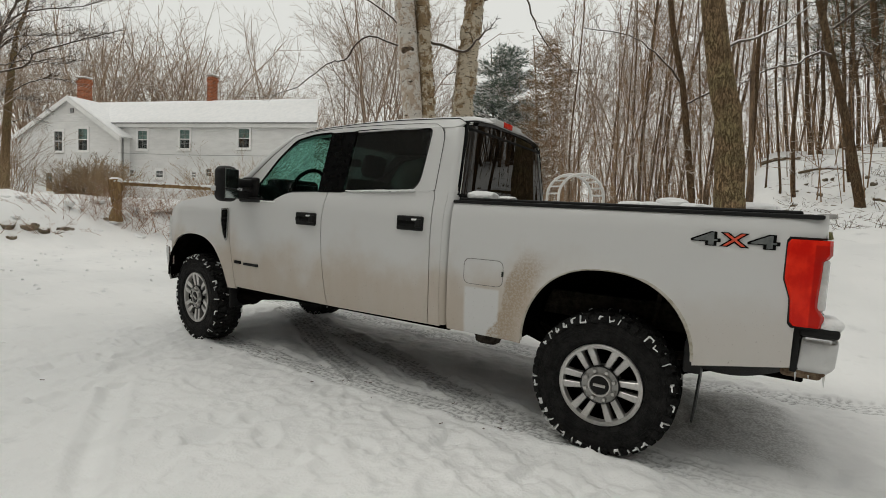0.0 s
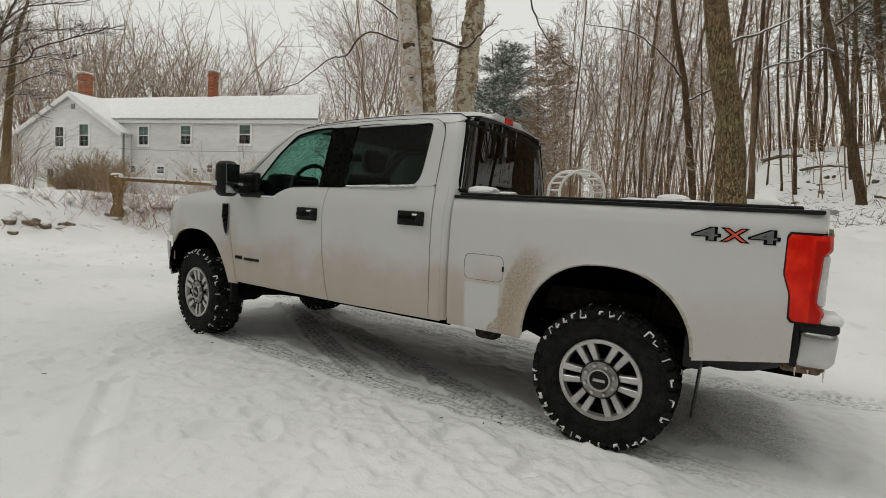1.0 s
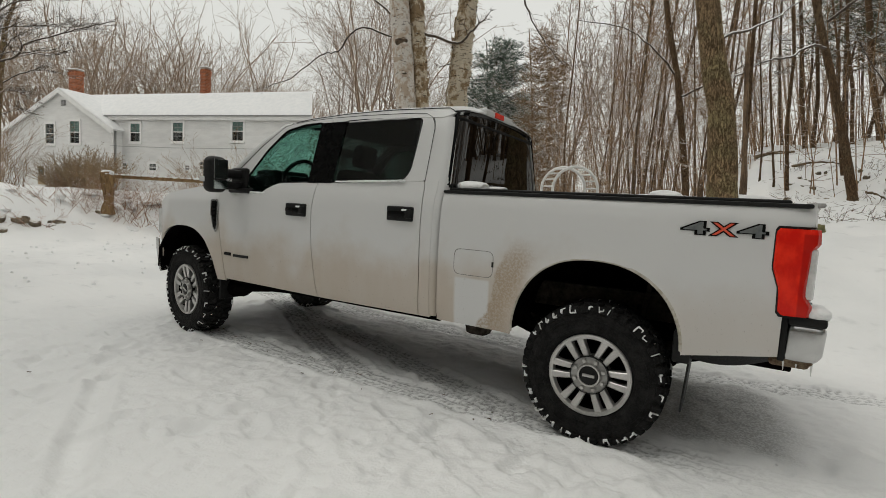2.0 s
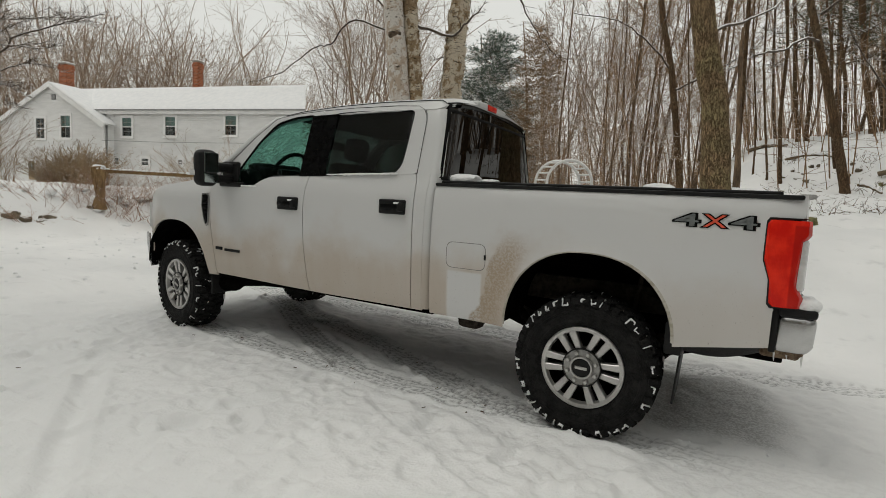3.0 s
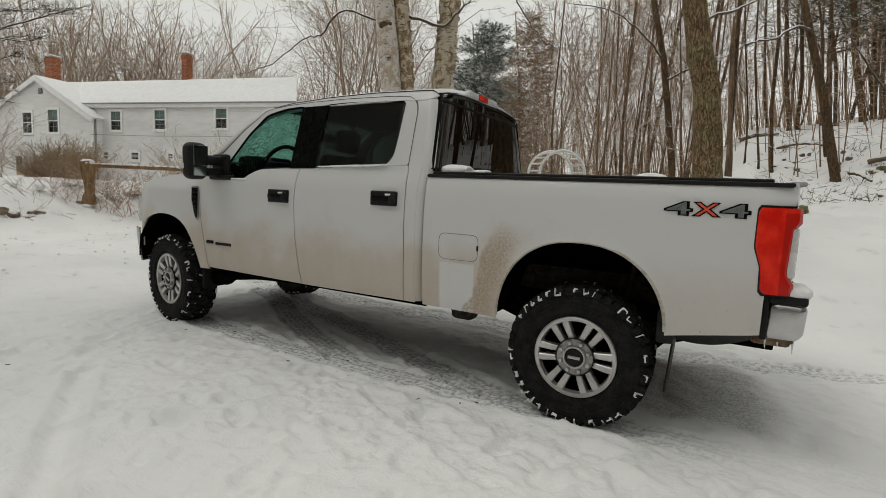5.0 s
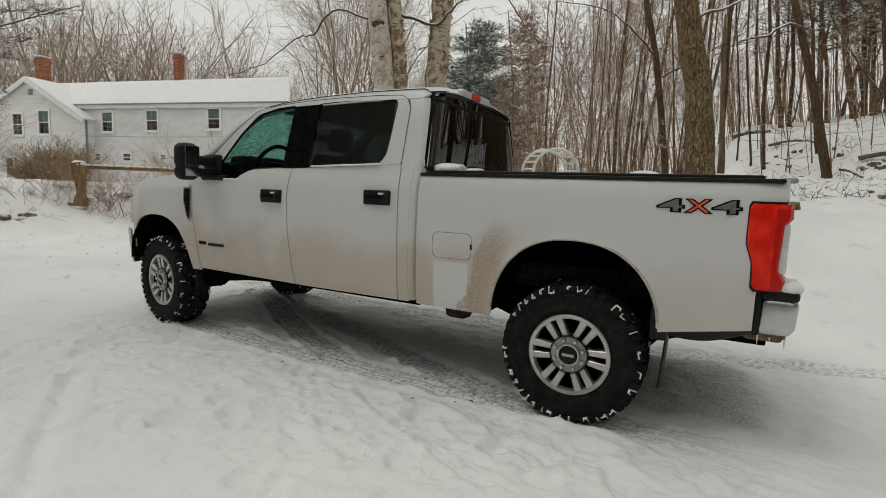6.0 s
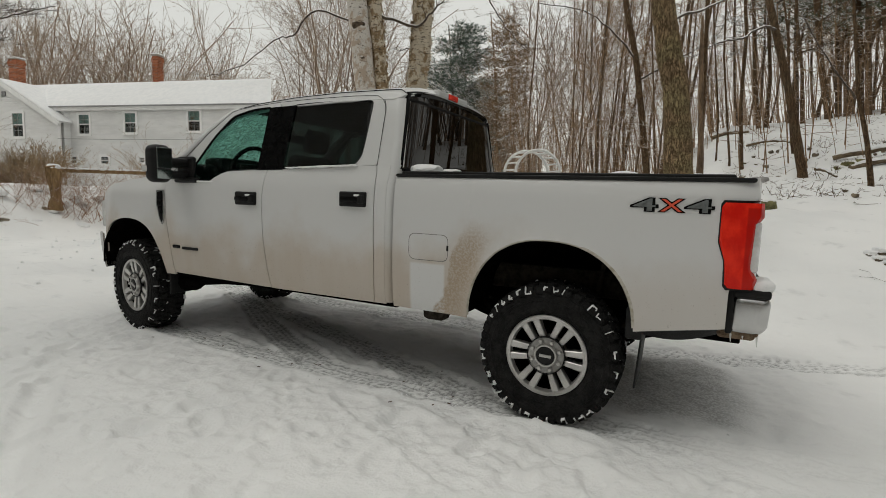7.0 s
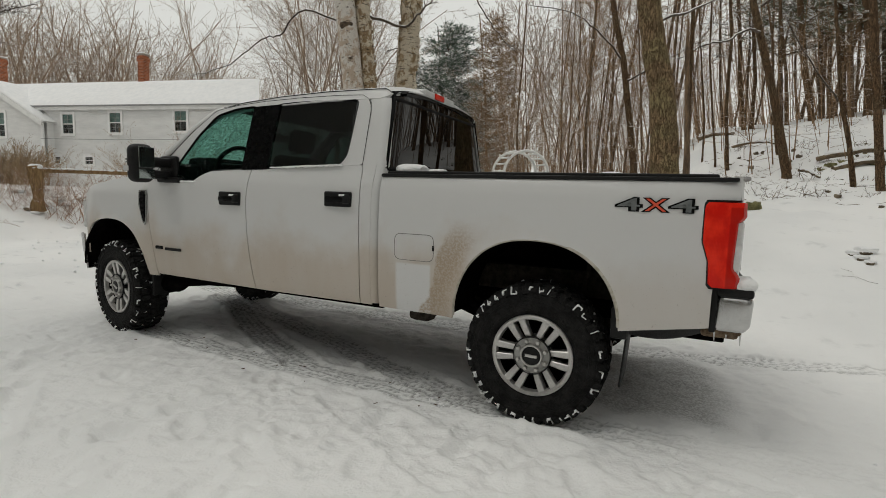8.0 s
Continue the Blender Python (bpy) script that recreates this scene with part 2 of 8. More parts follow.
M_NEEDLE = surface("pine_needles", (0.105, 0.148, 0.118), (0.215, 0.272, 0.218), 3, 0.85, snow=0.62, vary=0.15)
M_DRYBRUSH = surface("dry_brown_brush", (0.22, 0.152, 0.084), (0.42, 0.305, 0.19), 4, 0.95, snow=0.12, vary=0.2)
M_ROCK = surface("brown_grey_stone", (0.08, 0.06, 0.04), (0.27, 0.22, 0.155), 7, 0.95, bump=0.8, snow=0.62, vary=0.25)
M_LOG = surface("rotting_log", (0.07, 0.05, 0.03), (0.24, 0.18, 0.11), 5, 0.95, bump=0.7, snow=0.45, stretch=(0.6, 2, 2))
M_TRELLIS = surface("weathered_white_paint", (0.58, 0.57, 0.55), (0.74, 0.73, 0.71), 8, 0.8, snow=0.3)


def birch_bark(name, pale, mid, dark, amount, size):
    """Papery bark: pale sheets, short dark dashes across the stem, ragged brown flakes."""
    m, n, l, p = shader(name)
    dash, flake = grain(n, l, size * 0.8, 7, (1, 1, 4.0), 0.7), grain(n, l, size * 0.55, 8, (1.2, 1.2, 1.0), 0.75)
    fine, broad = grain(n, l, 60, 5, (1, 1, 2.2), 0.7), grain(n, l, 1.6, 3)
    col = mixed(n, l, ramp(n, l, fine, 0.3, 0.7), pale, [c * 0.72 for c in pale])
    edge = calc(n, l, "ADD", flake, calc(n, l, "MULTIPLY", calc(n, l, "SUBTRACT", broad, 0.5), 0.5))
    col = mixed(n, l, ramp(n, l, edge, 0.60 - amount * 0.2, 0.63 - amount * 0.2), col, mid)
    col = mixed(n, l, ramp(n, l, dash, 0.62 - amount * 0.09, 0.645 - amount * 0.09), col, dark)
    l.new(col, p.inputs["Base Color"])
    p.inputs["Roughness"].default_value = 0.9
    p.inputs["Specular IOR Level"].default_value = 0.2
    bumped(n, l, p, calc(n, l, "ADD", calc(n, l, "MULTIPLY", edge, 0.8), calc(n, l, "MULTIPLY", fine, 0.5)), 1.0, 0.05)
    return m


M_BIRCH = birch_bark("white_birch_bark", (0.86, 0.805, 0.735), (0.56, 0.45, 0.35), (0.10, 0.075, 0.055), 0.30, 9)
M_BIRCHOLD = birch_bark("shaggy_birch_bark", (0.78, 0.68, 0.53), (0.34, 0.24, 0.14), (0.06, 0.042, 0.026), 0.52, 9)


# ---- building helpers ----
def link(name, data, parent=None, label=""):
    ob = new(name, data)
    if parent is not None:
        ob.parent = parent
    return tagged(ob, label)


def raw(name, verts, faces, material, smooth=True):
    me = bpy.data.meshes.new(name)
    me.from_pydata([tuple(v) for v in verts], [], [tuple(f) for f in faces])
    me.materials.append(material)
    if smooth:
        me.polygons.foreach_set("use_smooth", np.ones(len(me.polygons), dtype=bool))
    me.update()
    return me


def part(name, bm, material, parent, label="", smooth=False, fix=True):
    """Links a bmesh as one mesh object under a thing or a part."""
    if fix:
        bmesh.ops.recalc_face_normals(bm, faces=bm.faces)
    me = bpy.data.meshes.new(name)
    bm.to_mesh(me)
    bm.free()
    me.materials.append(material)
    if smooth:
        me.polygons.foreach_set("use_smooth", np.ones(len(me.polygons), dtype=bool))
        me.set_sharp_from_angle(angle=radians(38))
    return link(name, me, parent, label)


def thing(name, at, label, category, group="", kind="", turn=0.0):
    ob = new(name)
    ob.matrix_basis = pose(*at, 0, 0, turn)
    ob.empty_display_size = 0.2
    return tagged(ob, label, category, group, kind)


def box(bm, lo, hi, bevel=0.0, m=None, seg=2):
    """A box from lo to hi, bevelled, turned by m."""
    lo, hi = Vector(lo), Vector(hi)
    made = bmesh.ops.create_cube(bm, size=1.0, matrix=Matrix.Translation((lo + hi) / 2) @ Matrix.Diagonal((*(hi - lo), 1)))
    vs = made["verts"]
    if bevel:
        es = list({e for v in vs for e in v.link_edges})
        vs = bmesh.ops.bevel(bm, geom=es, offset=bevel, segments=seg, affect="EDGES", profile=0.5, clamp_overlap=True)["verts"]
        seen, todo = set(vs), list(vs)
        while todo:
            for e in todo.pop().link_edges:
                for v in e.verts:
                    if v not in seen:
                        seen.add(v)
                        todo.append(v)
        vs = list(seen)
    if m is not None:
        bmesh.ops.transform(bm, matrix=m, verts=vs)
    return bm


def tube(bm, points, radii, sides=8, caps=True):
    """A round tube along points with a radius at each."""
    pts = [Vector(p) for p in points]
    if not hasattr(radii, "__len__"):
        radii = [radii] * len(pts)
    rings, ref = [], None
    for i, p in enumerate(pts):
        d = (pts[min(i + 1, len(pts) - 1)] - pts[max(i - 1, 0)]).normalized()
        if ref is None:
            ref = d.orthogonal().normalized()
        ref = (ref - d * ref.dot(d)).normalized()
        side = d.cross(ref)
        rings.append([bm.verts.new(p + (ref * math.cos(a) + side * math.sin(a)) * radii[i]) for a in (2 * math.pi * k / sides for k in range(sides))])
    for a, b in zip(rings, rings[1:]):
        for k in range(sides):
            bm.faces.new((a[k], a[(k + 1) % sides], b[(k + 1) % sides], b[k]))
    if caps:
        bm.faces.new(rings[0][::-1])
        bm.faces.new(rings[-1])
    return bm


def sheet(fn, us, vs, thick=0.0, flip=False):
    """A grid of fn(u, v), with a back at fn plus thick along y where thick is set."""
    bm = bmesh.new()
    g = [[bm.verts.new(fn(u, v)) for v in vs] for u in us]
    for i in range(len(us) - 1):
        for j in range(len(vs) - 1):
            bm.faces.new((g[i][j], g[i + 1][j], g[i + 1][j + 1], g[i][j + 1]))
    if thick:
        bmesh.ops.recalc_face_normals(bm, faces=bm.faces)
        bmesh.ops.solidify(bm, geom=list(bm.faces), thickness=thick)
    return bm


def ring_panel(outer, inner, thick=0.02):
    """A flat-ish frame between two outlines with the same number of points."""
    bm = bmesh.new()
    a, b = [bm.verts.new(p) for p in outer], [bm.verts.new(p) for p in inner]
    n = len(a)
    for i in range(n):
        bm.faces.new((a[i], a[(i + 1) % n], b[(i + 1) % n], b[i]))
    if thick:
        c, d = [bm.verts.new((p[0], p[1] + thick, p[2])) for p in outer], [bm.verts.new((p[0], p[1] + thick, p[2])) for p in inner]
        for i in range(n):
            j = (i + 1) % n
            bm.faces.new((c[j], c[i], d[i], d[j]))
            bm.faces.new((a[j], a[i], c[i], c[j]))
            bm.faces.new((b[i], b[j], d[j], d[i]))
    bmesh.ops.recalc_face_normals(bm, faces=bm.faces)
    return bm


def lathe(bm, profile, sides=48, m=None):
    """Turns a profile of (radius, height) round the y axis."""
    rings = []
    for k in range(sides):
        a = 2 * math.pi * k / sides
        rings.append([bm.verts.new((r * math.cos(a), h, r * math.sin(a))) for r, h in profile])
    for k in range(sides):
        p, q = rings[k], rings[(k + 1) % sides]
        for i in range(len(profile) - 1):
            bm.faces.new((p[i], q[i], q[i + 1], p[i + 1]))
    if m is not None:
        bmesh.ops.transform(bm, matrix=m, verts=[v for r in rings for v in r])
    return bm


def interp(x, table):
    xs, ys = zip(*table)
    return float(np.interp(x, xs, ys))


def smooth(x, lo, hi):
    t = min(1.0, max(0.0, (x - lo) / (hi - lo)))
    return t * t * (3 - 2 * t)


def rounded(points, radius, n=4):
    """The closed outline (x, z) with its corners rounded; radius may be one for each corner."""
    out, k = [], len(points)
    for i in range(k):
        p, a, b = (Vector(points[j % k]) for j in (i, i - 1, i + 1))
        r = radius[i] if hasattr(radius, "__len__") else radius
        da, db = (a - p), (b - p)
        r = min(r, da.length * 0.45, db.length * 0.45)
        s, e = p + da.normalized() * r, p + db.normalized() * r
        for j in range(n + 1):
            t = j / n
            out.append(((1 - t) ** 2) * s + 2 * t * (1 - t) * p + t * t * e)
    return out


# ---- ground: one sheet of snow, level by the truck, with a bank before the house and a wooded rise behind ----
def bank(x, y):
    """The raised yard before the house, beyond the track."""
    edge = -14.6 - 0.35 * max(0.0, 3.5 - y) - 0.1 * max(0.0, y - 6) + 0.5 * noise.noise(Vector((y * 0.35, 2.0, 0)))
    return smooth(edge - x, -0.5, 2.0)


def hill(x, y):
    turn = math.degrees(math.atan2(x - 0.8, y + 3.0))
    far = max(0.0, math.hypot(x - 0.8, y + 3.0) - 12.5)
    return smooth(turn, -5, 2) * interp(far, [(0, 0), (4.2, 0.6), (7.5, 1.6), (10.5, 2.05), (20.5, 3.2), (32, 4.0)]) * (1 + 0.2 * smooth(turn, 3, 14)) * (1 if y > -2 else 0)


# tyre tracks: way points on the ground, and the half width
TRACKS = [
    ([(-4.1, 0.27), (-3.9, 0.24), (-3.2, 0.17), (-2.4, 0.12), (-1.3, 0.12), (0.0, 0.14), (1.2, 0.22), (3.5, 0.5)], 0.15),
    ([(-9.0, 3.0), (-6.0, 2.2), (-3.6, 1.98), (-2.4, 1.93), (-1.4, 1.95), (0.0, 1.9), (1.5, 2.2), (4.0, 3.0)], 0.16),
    ([(-5.6, 2.2), (-4.6, 1.85), (-3.75, 1.42), (-2.5, 0.97), (-1.45, 0.55), (-0.75, 0.27), (-0.45, 0.2)], 0.15),
    ([(-4.6, 1.7), (-3.9, 1.36), (-3.2, 0.86), (-2.5, 0.48), (-1.95, 0.2)], 0.14),
    ([(-3.3, -1.13), (-2.94, -1.35), (-2.37, -1.72), (-1.6, -2.15)], 0.10),
    ([(-1.0, 0.06), (0.4, -0.50), (1.6, -0.95), (3.4, -1.5)], 0.13),
    ([(-0.7, 0.42), (0.85, -0.04), (2.2, -0.42), (4.0, -0.8)], 0.12),
    ([(-1.6, -0.1), (-0.3, -0.75), (0.8, -1.25)], 0.11),
]


def segments():
    out = []
    for k, (pts, half) in enumerate(TRACKS):
        run = 0.0
        for a, b in zip(pts, pts[1:]):
            length = math.hypot(b[0] - a[0], b[1] - a[1])
            out.append((k, half, a, ((b[0] - a[0]) / length, (b[1] - a[1]) / length), length, run))
            run += length
    return out


SEGMENTS = segments()
rnd = random.Random(21)
PRINTS = []
for k in range(430):
    px_, py_ = rnd.uniform(-5.5, 1.4), rnd.uniform(-2.6, -0.15)
    size = rnd.random() ** 2
    PRINTS.append((px_, py_, 0.03 + 0.07 * size, 0.05 + 0.15 * size, rnd.uniform(0, 3.14), rnd.uniform(0.008, 0.018) + 0.014 * size))
for k in range(9):
    PRINTS.append((1.1 + 0.5 * rnd.random() + 0.02 * k, 0.6 + k * 0.45, 0.07, 0.14, 1.5 + rnd.uniform(-0.4, 0.4), 0.012))
for k in range(60):
    PRINTS.append((rnd.uniform(-11, -4.5), rnd.uniform(-2.6, 4.5), 0.11, 0.2, rnd.uniform(0, 3.14), rnd.uniform(0.015, 0.03)))


def track_at(x, y):
    """Depth of tyre ruts and how hard the snow is packed."""
    dz, packed = 0.0, 0.0
    for k, half, a, d, length, run in SEGMENTS:
        rx, ry = x - a[0], y - a[1]
        s = rx * d[0] + ry * d[1]
        if -0.05 < s < length + 0.05:
            q = -rx * d[1] + ry * d[0]
            w = abs(q) / half
            if w < 1.5:
                fade = 1 - 0.88 * (smooth(x, 1.6, 3.2) if k == 1 else smooth(x, 0.1, 1.1))
                inside = smooth(w, 1.0, 0.88) * fade
                if k == 4:
                    dz = min(dz, -0.042 * smooth(w, 1.1, 0.2)) + 0.012 * smooth(w, 0.9, 1.15) * smooth(w, 1.5, 1.2)
                    continue
                if k > 4:
                    soft_end = smooth(s + run, 0.0, 0.5)
                    dz += soft_end * (-0.009 * smooth(w, 1.05, 0.8) * (0.55 + 0.45 * math.sin(2 * math.pi * q / 0.05 + 2 * noise.noise(Vector((s * 2, q * 4, k))))) + 0.007 * smooth(w, 0.9, 1.1) * smooth(w, 1.5, 1.15))
                    continue
                ph = (run + s) / (0.06 if k == 0 else 0.085) + abs(q) * 9.0 * (1 if k % 2 else -1)
                rib = 0.72 + 0.28 * math.sin(2 * math.pi * ph)
                groove = smooth(abs(math.sin(math.pi * (q + 0.006 * math.sin(2 * math.pi * ph)) / 0.052)), 0.15, 0.75)
                depth = -0.013 + 0.008 * smooth(rib * groove, 0.35, 0.6) if k == 0 else -0.020 + 0.013 * smooth(rib * groove, 0.35, 0.6)
                dz = min(dz, depth * inside) if inside > 0.02 else dz
                dz += fade * 0.018 * smooth(w, 0.98, 1.15) * smooth(w, 1.5, 1.15) * (0.7 + 0.6 * noise.noise(Vector((s * 5, q * 9, k))))
                packed = max(packed, inside * (0.95 if rib * groove < 0.45 else 0.0))
    return dz, packed


def ground_z(x, y):
    z = 1.2 * bank(x, y)
    rise = smooth(x, -12, -3) if y > 2 else 0.0
    z += rise * (1.25 * smooth(y, 2.5, 8.5) + 0.05 * max(0.0, min(y, 60) - 9))
    z += hill(x, y)
    away = math.hypot(x + 1.5, y - 0.5)
    near = smooth(away, 4.5, 9.0)
    z += 0.10 * near * noise.noise(Vector((x * 0.22, y * 0.22, 1.7)))
    z += 0.25 * noise.noise(Vector((x * 0.05, y * 0.05, 5.0))) * smooth(away, 12, 30)
    rough = max(bank(x, y), smooth(y, 6, 9.5) * smooth(x, -6, 0))
    if rough > 0:
        z += rough * (0.20 * noise.noise(Vector((x * 0.9, y * 0.9, 9.0))) + 0.07 * noise.noise(Vector((x * 2.6, y * 2.6, 4.0))))
    if away < 16:
        z += 0.024 * noise.noise(Vector((x * 1.7, y * 1.7, 3.0))) + 0.020 * noise.noise(Vector((x * 5.0, y * 5.0, 8.0)))
        if away < 7:
            z += 0.012 * noise.noise(Vector((x * 11, y * 11, 2.0))) + 0.005 * noise.noise(Vector((x * 26, y * 26, 7.0)))
        ruts = smooth(-x, 5.0, 8.0)
        if ruts > 0:
            z += ruts * (0.07 * noise.noise(Vector((x * 1.6, y * 0.7, 6.0))) + 0.04 * noise.noise(Vector((x * 3.5, y * 2.2, 16.0))))
    return z


def axis(lo, hi, fine_lo, fine_hi, fine, coarse):
    out, v = list(np.arange(fine_lo, fine_hi, fine)), fine_hi
    step = fine
    while v < hi:
        out.append(v)
        step = min(step * (1.03 if step < 0.05 else 1.15), coarse)
        v += step
    out.append(hi)
    v, step, pre = fine_lo, fine, []
    while v > lo:
        step = min(step * (1.03 if step < 0.05 else 1.15), coarse)
        v -= step
        pre.append(max(v, lo))
    return pre[::-1] + out


gx, gy = axis(-900, 900, -4.7, 1.4, 0.018, 60), axis(-700, 1400, -1.9, 2.2, 0.020, 60)
GV, PACK_SHADE = [], []
PRINT_BINS = {}
for p in PRINTS:
    for i in range(int(math.floor((p[0] - 0.3) * 2)), int(math.floor((p[0] + 0.3) * 2)) + 1):
        for j in range(int(math.floor((p[1] - 0.3) * 2)), int(math.floor((p[1] + 0.3) * 2)) + 1):
            PRINT_BINS.setdefault((i, j), []).append(p)
for x in gx:
    for y in gy:
        z, hard = ground_z(x, y), 0.0
        if -9.5 < x < 4.2 and -3 < y < 3.3:
            dz, hard = track_at(x, y)
            z += dz
        for qx, qy, a, b, turn, deep in PRINT_BINS.get((math.floor(x * 2), math.floor(y * 2)), ()):
            c, s = math.cos(turn), math.sin(turn)
            u, v = ((x - qx) * c + (y - qy) * s) / b, (-(x - qx) * s + (y - qy) * c) / a
            r = math.hypot(u, v)
            if r < 1.6:
                z += -deep * smooth(r, 1.0, 0.55) * 0.8 + deep * 0.3 * smooth(r, 0.9, 1.15) * smooth(r, 1.6, 1.15)
        # Shade under the truck, painted into the snow's colour, strongest at the rear.
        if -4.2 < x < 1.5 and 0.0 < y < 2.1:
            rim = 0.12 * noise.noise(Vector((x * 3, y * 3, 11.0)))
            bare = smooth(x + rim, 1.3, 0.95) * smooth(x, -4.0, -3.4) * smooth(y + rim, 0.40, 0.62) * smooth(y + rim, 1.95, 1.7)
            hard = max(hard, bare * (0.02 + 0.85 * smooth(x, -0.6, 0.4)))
        z += 0.024 * math.exp(-((x + 0.02) / 0.28) ** 2 - ((y + 0.04) / 0.07) ** 2)
        GV.append((x, y, z))
        PACK_SHADE.append(hard)
ny = len(gy)
GF = [(i * ny + j, (i + 1) * ny + j, (i + 1) * ny + j + 1, i * ny + j + 1) for i in range(len(gx) - 1) for j in range(ny - 1)]
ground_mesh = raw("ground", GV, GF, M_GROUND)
ground_mesh.attributes.new("packed", "FLOAT", "POINT").data.foreach_set("value", PACK_SHADE)
ground = tagged(new("ground", ground_mesh), "snow-covered ground with tyre tracks and footprints", "ground", kind="structure")


# ---- farmhouse ----
HX, HY, HTURN, HZ = -39.44, 11.23, 12.5, 0.60
W_A, L_B, D_B = 8.65, 12.45, 0.6
EAVE_A, APEX_A, EAVE_B, RIDGE_B, HALF_B = 4.80, 6.98, 5.60, 7.20, 2.2
DEEP_A, TOP_A = 9.0, 4.55
farmhouse = thing("farmhouse", (HX, HY, 0), "white clapboard farmhouse with a snow-covered roof", "house", turn=HTURN)


def clad(name, x0, x1, y, top, z0, step=0.115, cuts=()):
    """A wall of overlapping boards facing -y; top(z) gives the span of each row."""
    bm = bmesh.new()
    box(bm, (x0, y + 0.02, z0), (x1, y + 0.2, top(None)), 0.0)
    wall = part(name, bm, M_CLAPBOARD, farmhouse)
    z = z0
    while z < top(None) - 0.02:
        a, b = top(z)
        spans = [(a, b)]
        for cx0, cx1, cz0, cz1 in cuts:
            if cz0 < z + step * 0.5 < cz1:
                spans = [s for lo, hi in spans for s in ((lo, min(hi, cx0)), (max(lo, cx1), hi)) if s[1] - s[0] > 0.02]
        for lo, hi in spans:
            bm = bmesh.new()
            vs = [bm.verts.new(p) for p in ((lo, y - 0.034, z), (hi, y - 0.034, z), (hi, y - 0.004, z + step + 0.01), (lo, y - 0.004, z + step + 0.01), (lo, y + 0.03, z), (hi, y + 0.03, z), (hi, y + 0.03, z + step), (lo, y + 0.03, z + step))]
            for f in ((0, 1, 2, 3), (0, 4, 5, 1), (3, 2, 6, 7)):
                bm.faces.new([vs[i] for i in f])
            part("clapboard", bm, M_CLAPBOARD, wall)
        z += step
    return wall


def gable_top(z):
    if z is None:
        return EAVE_A
    if z <= EAVE_A - 0.05:
        return (0.0, W_A)
    k = min(1, (z + 0.1 - EAVE_A) / (APEX_A - EAVE_A))
    return (k * TOP_A, W_A - k * (W_A - TOP_A))


A_WIN = [(3.61, 3.78, 4.94, 0.70), (5.66, 3.84, 5.11, 0.74)]
B_WIN = [(9.645, 4.07, 5.09, 0.70), (12.77, 4.14, 5.15, 0.70), (16.83, 4.23, 5.22, 0.70)]
LOW_A = [(2.80, 1.26, 2.40, 0.57)]
LOW_B = [(8.32, 2.44, 2.78, 0.32), (8.84, 2.44, 2.78, 0.32), (10.96, 2.44, 2.80, 0.5), (13.46, 2.55, 2.78, 0.30), (14.50, 2.62, 3.00, 0.36)]


def cut(w):
    x, z0, z1, wide = w
    return (x - wide / 2 - 0.13, x + wide / 2 + 0.13, z0 - 0.13, z1 + 0.13)


def clad_gable():
    wall_cuts = [cut(w) for w in A_WIN + LOW_A] + [(4.54, 4.92, 6.02, 6.40)]
    bm = bmesh.new()
    outline = [(0, HZ), (W_A, HZ), (W_A, EAVE_A), (TOP_A, APEX_A), (0, EAVE_A)]
    f = bm.faces.new([bm.verts.new((x, 0.05, z)) for x, z in outline])
    bmesh.ops.solidify(bm, geom=[f], thickness=0.2)
    wall = part("gable_wall", bm, M_CLAPBOARD, farmhouse)
    z = HZ
    while z < APEX_A - 0.15:
        a, b = gable_top(z)
        spans = [(a, b)]
        for cx0, cx1, cz0, cz1 in wall_cuts:
            if cz0 < z + 0.06 < cz1:
                spans = [s for lo, hi in spans for s in ((lo, min(hi, cx0)), (max(lo, cx1), hi)) if s[1] - s[0] > 0.02]
        for lo, hi in spans:
            bm = bmesh.new()
            vs = [bm.verts.new(p) for p in ((lo, -0.034, z), (hi, -0.034, z), (hi, -0.004, z + 0.125), (lo, -0.004, z + 0.125), (lo, 0.04, z), (hi, 0.04, z))]
            bm.faces.new([vs[i] for i in (0, 1, 2, 3)])
            bm.faces.new([vs[i] for i in (0, 4, 5, 1)])
            part("clapboard", bm, M_CLAPBOARD, wall)
        z += 0.115
    return wall


gable_wall = clad_gable()
front_wall = clad("front_wall", W_A, W_A + L_B, D_B, lambda z: EAVE_B if z is None else (W_A, W_A + L_B), HZ, cuts=[cut(w) for w in B_WIN + LOW_B])
part("upper_wall", box(bmesh.new(), (6.2, D_B + 0.01, 4.6), (W_A, D_B + 0.19, EAVE_B), 0.0), M_CLAPBOARD, front_wall)
bm = bmesh.new()
box(bm, (0, 0.2, HZ), (0.2, DEEP_A, EAVE_A), 0.0)
box(bm, (W_A - 0.2, 0.2, HZ), (W_A, DEEP_A, EAVE_A), 0.0)
box(bm, (0.2, DEEP_A - 0.2, HZ), (W_A - 0.2, DEEP_A, EAVE_A), 0.0)
part("side_wall", bm, M_CLAPBOARD, farmhouse)
bm = bmesh.new()
end_turn = math.atan2(3.2, 2 * HALF_B - 0.2)
box(bm, (-0.2, 0, HZ), (0, (2 * HALF_B - 0.2) / math.cos(end_turn), EAVE_B), 0.0, Matrix.Translation((W_A + L_B, D_B + 0.2, 0)) @ Matrix.Rotation(end_turn, 4, "Z"))
box(bm, (W_A, D_B + 2 * HALF_B - 0.2, HZ), (W_A + L_B - 3.3, D_B + 2 * HALF_B, EAVE_B), 0.0)
part("side_wall", bm, M_CLAPBOARD, farmhouse)
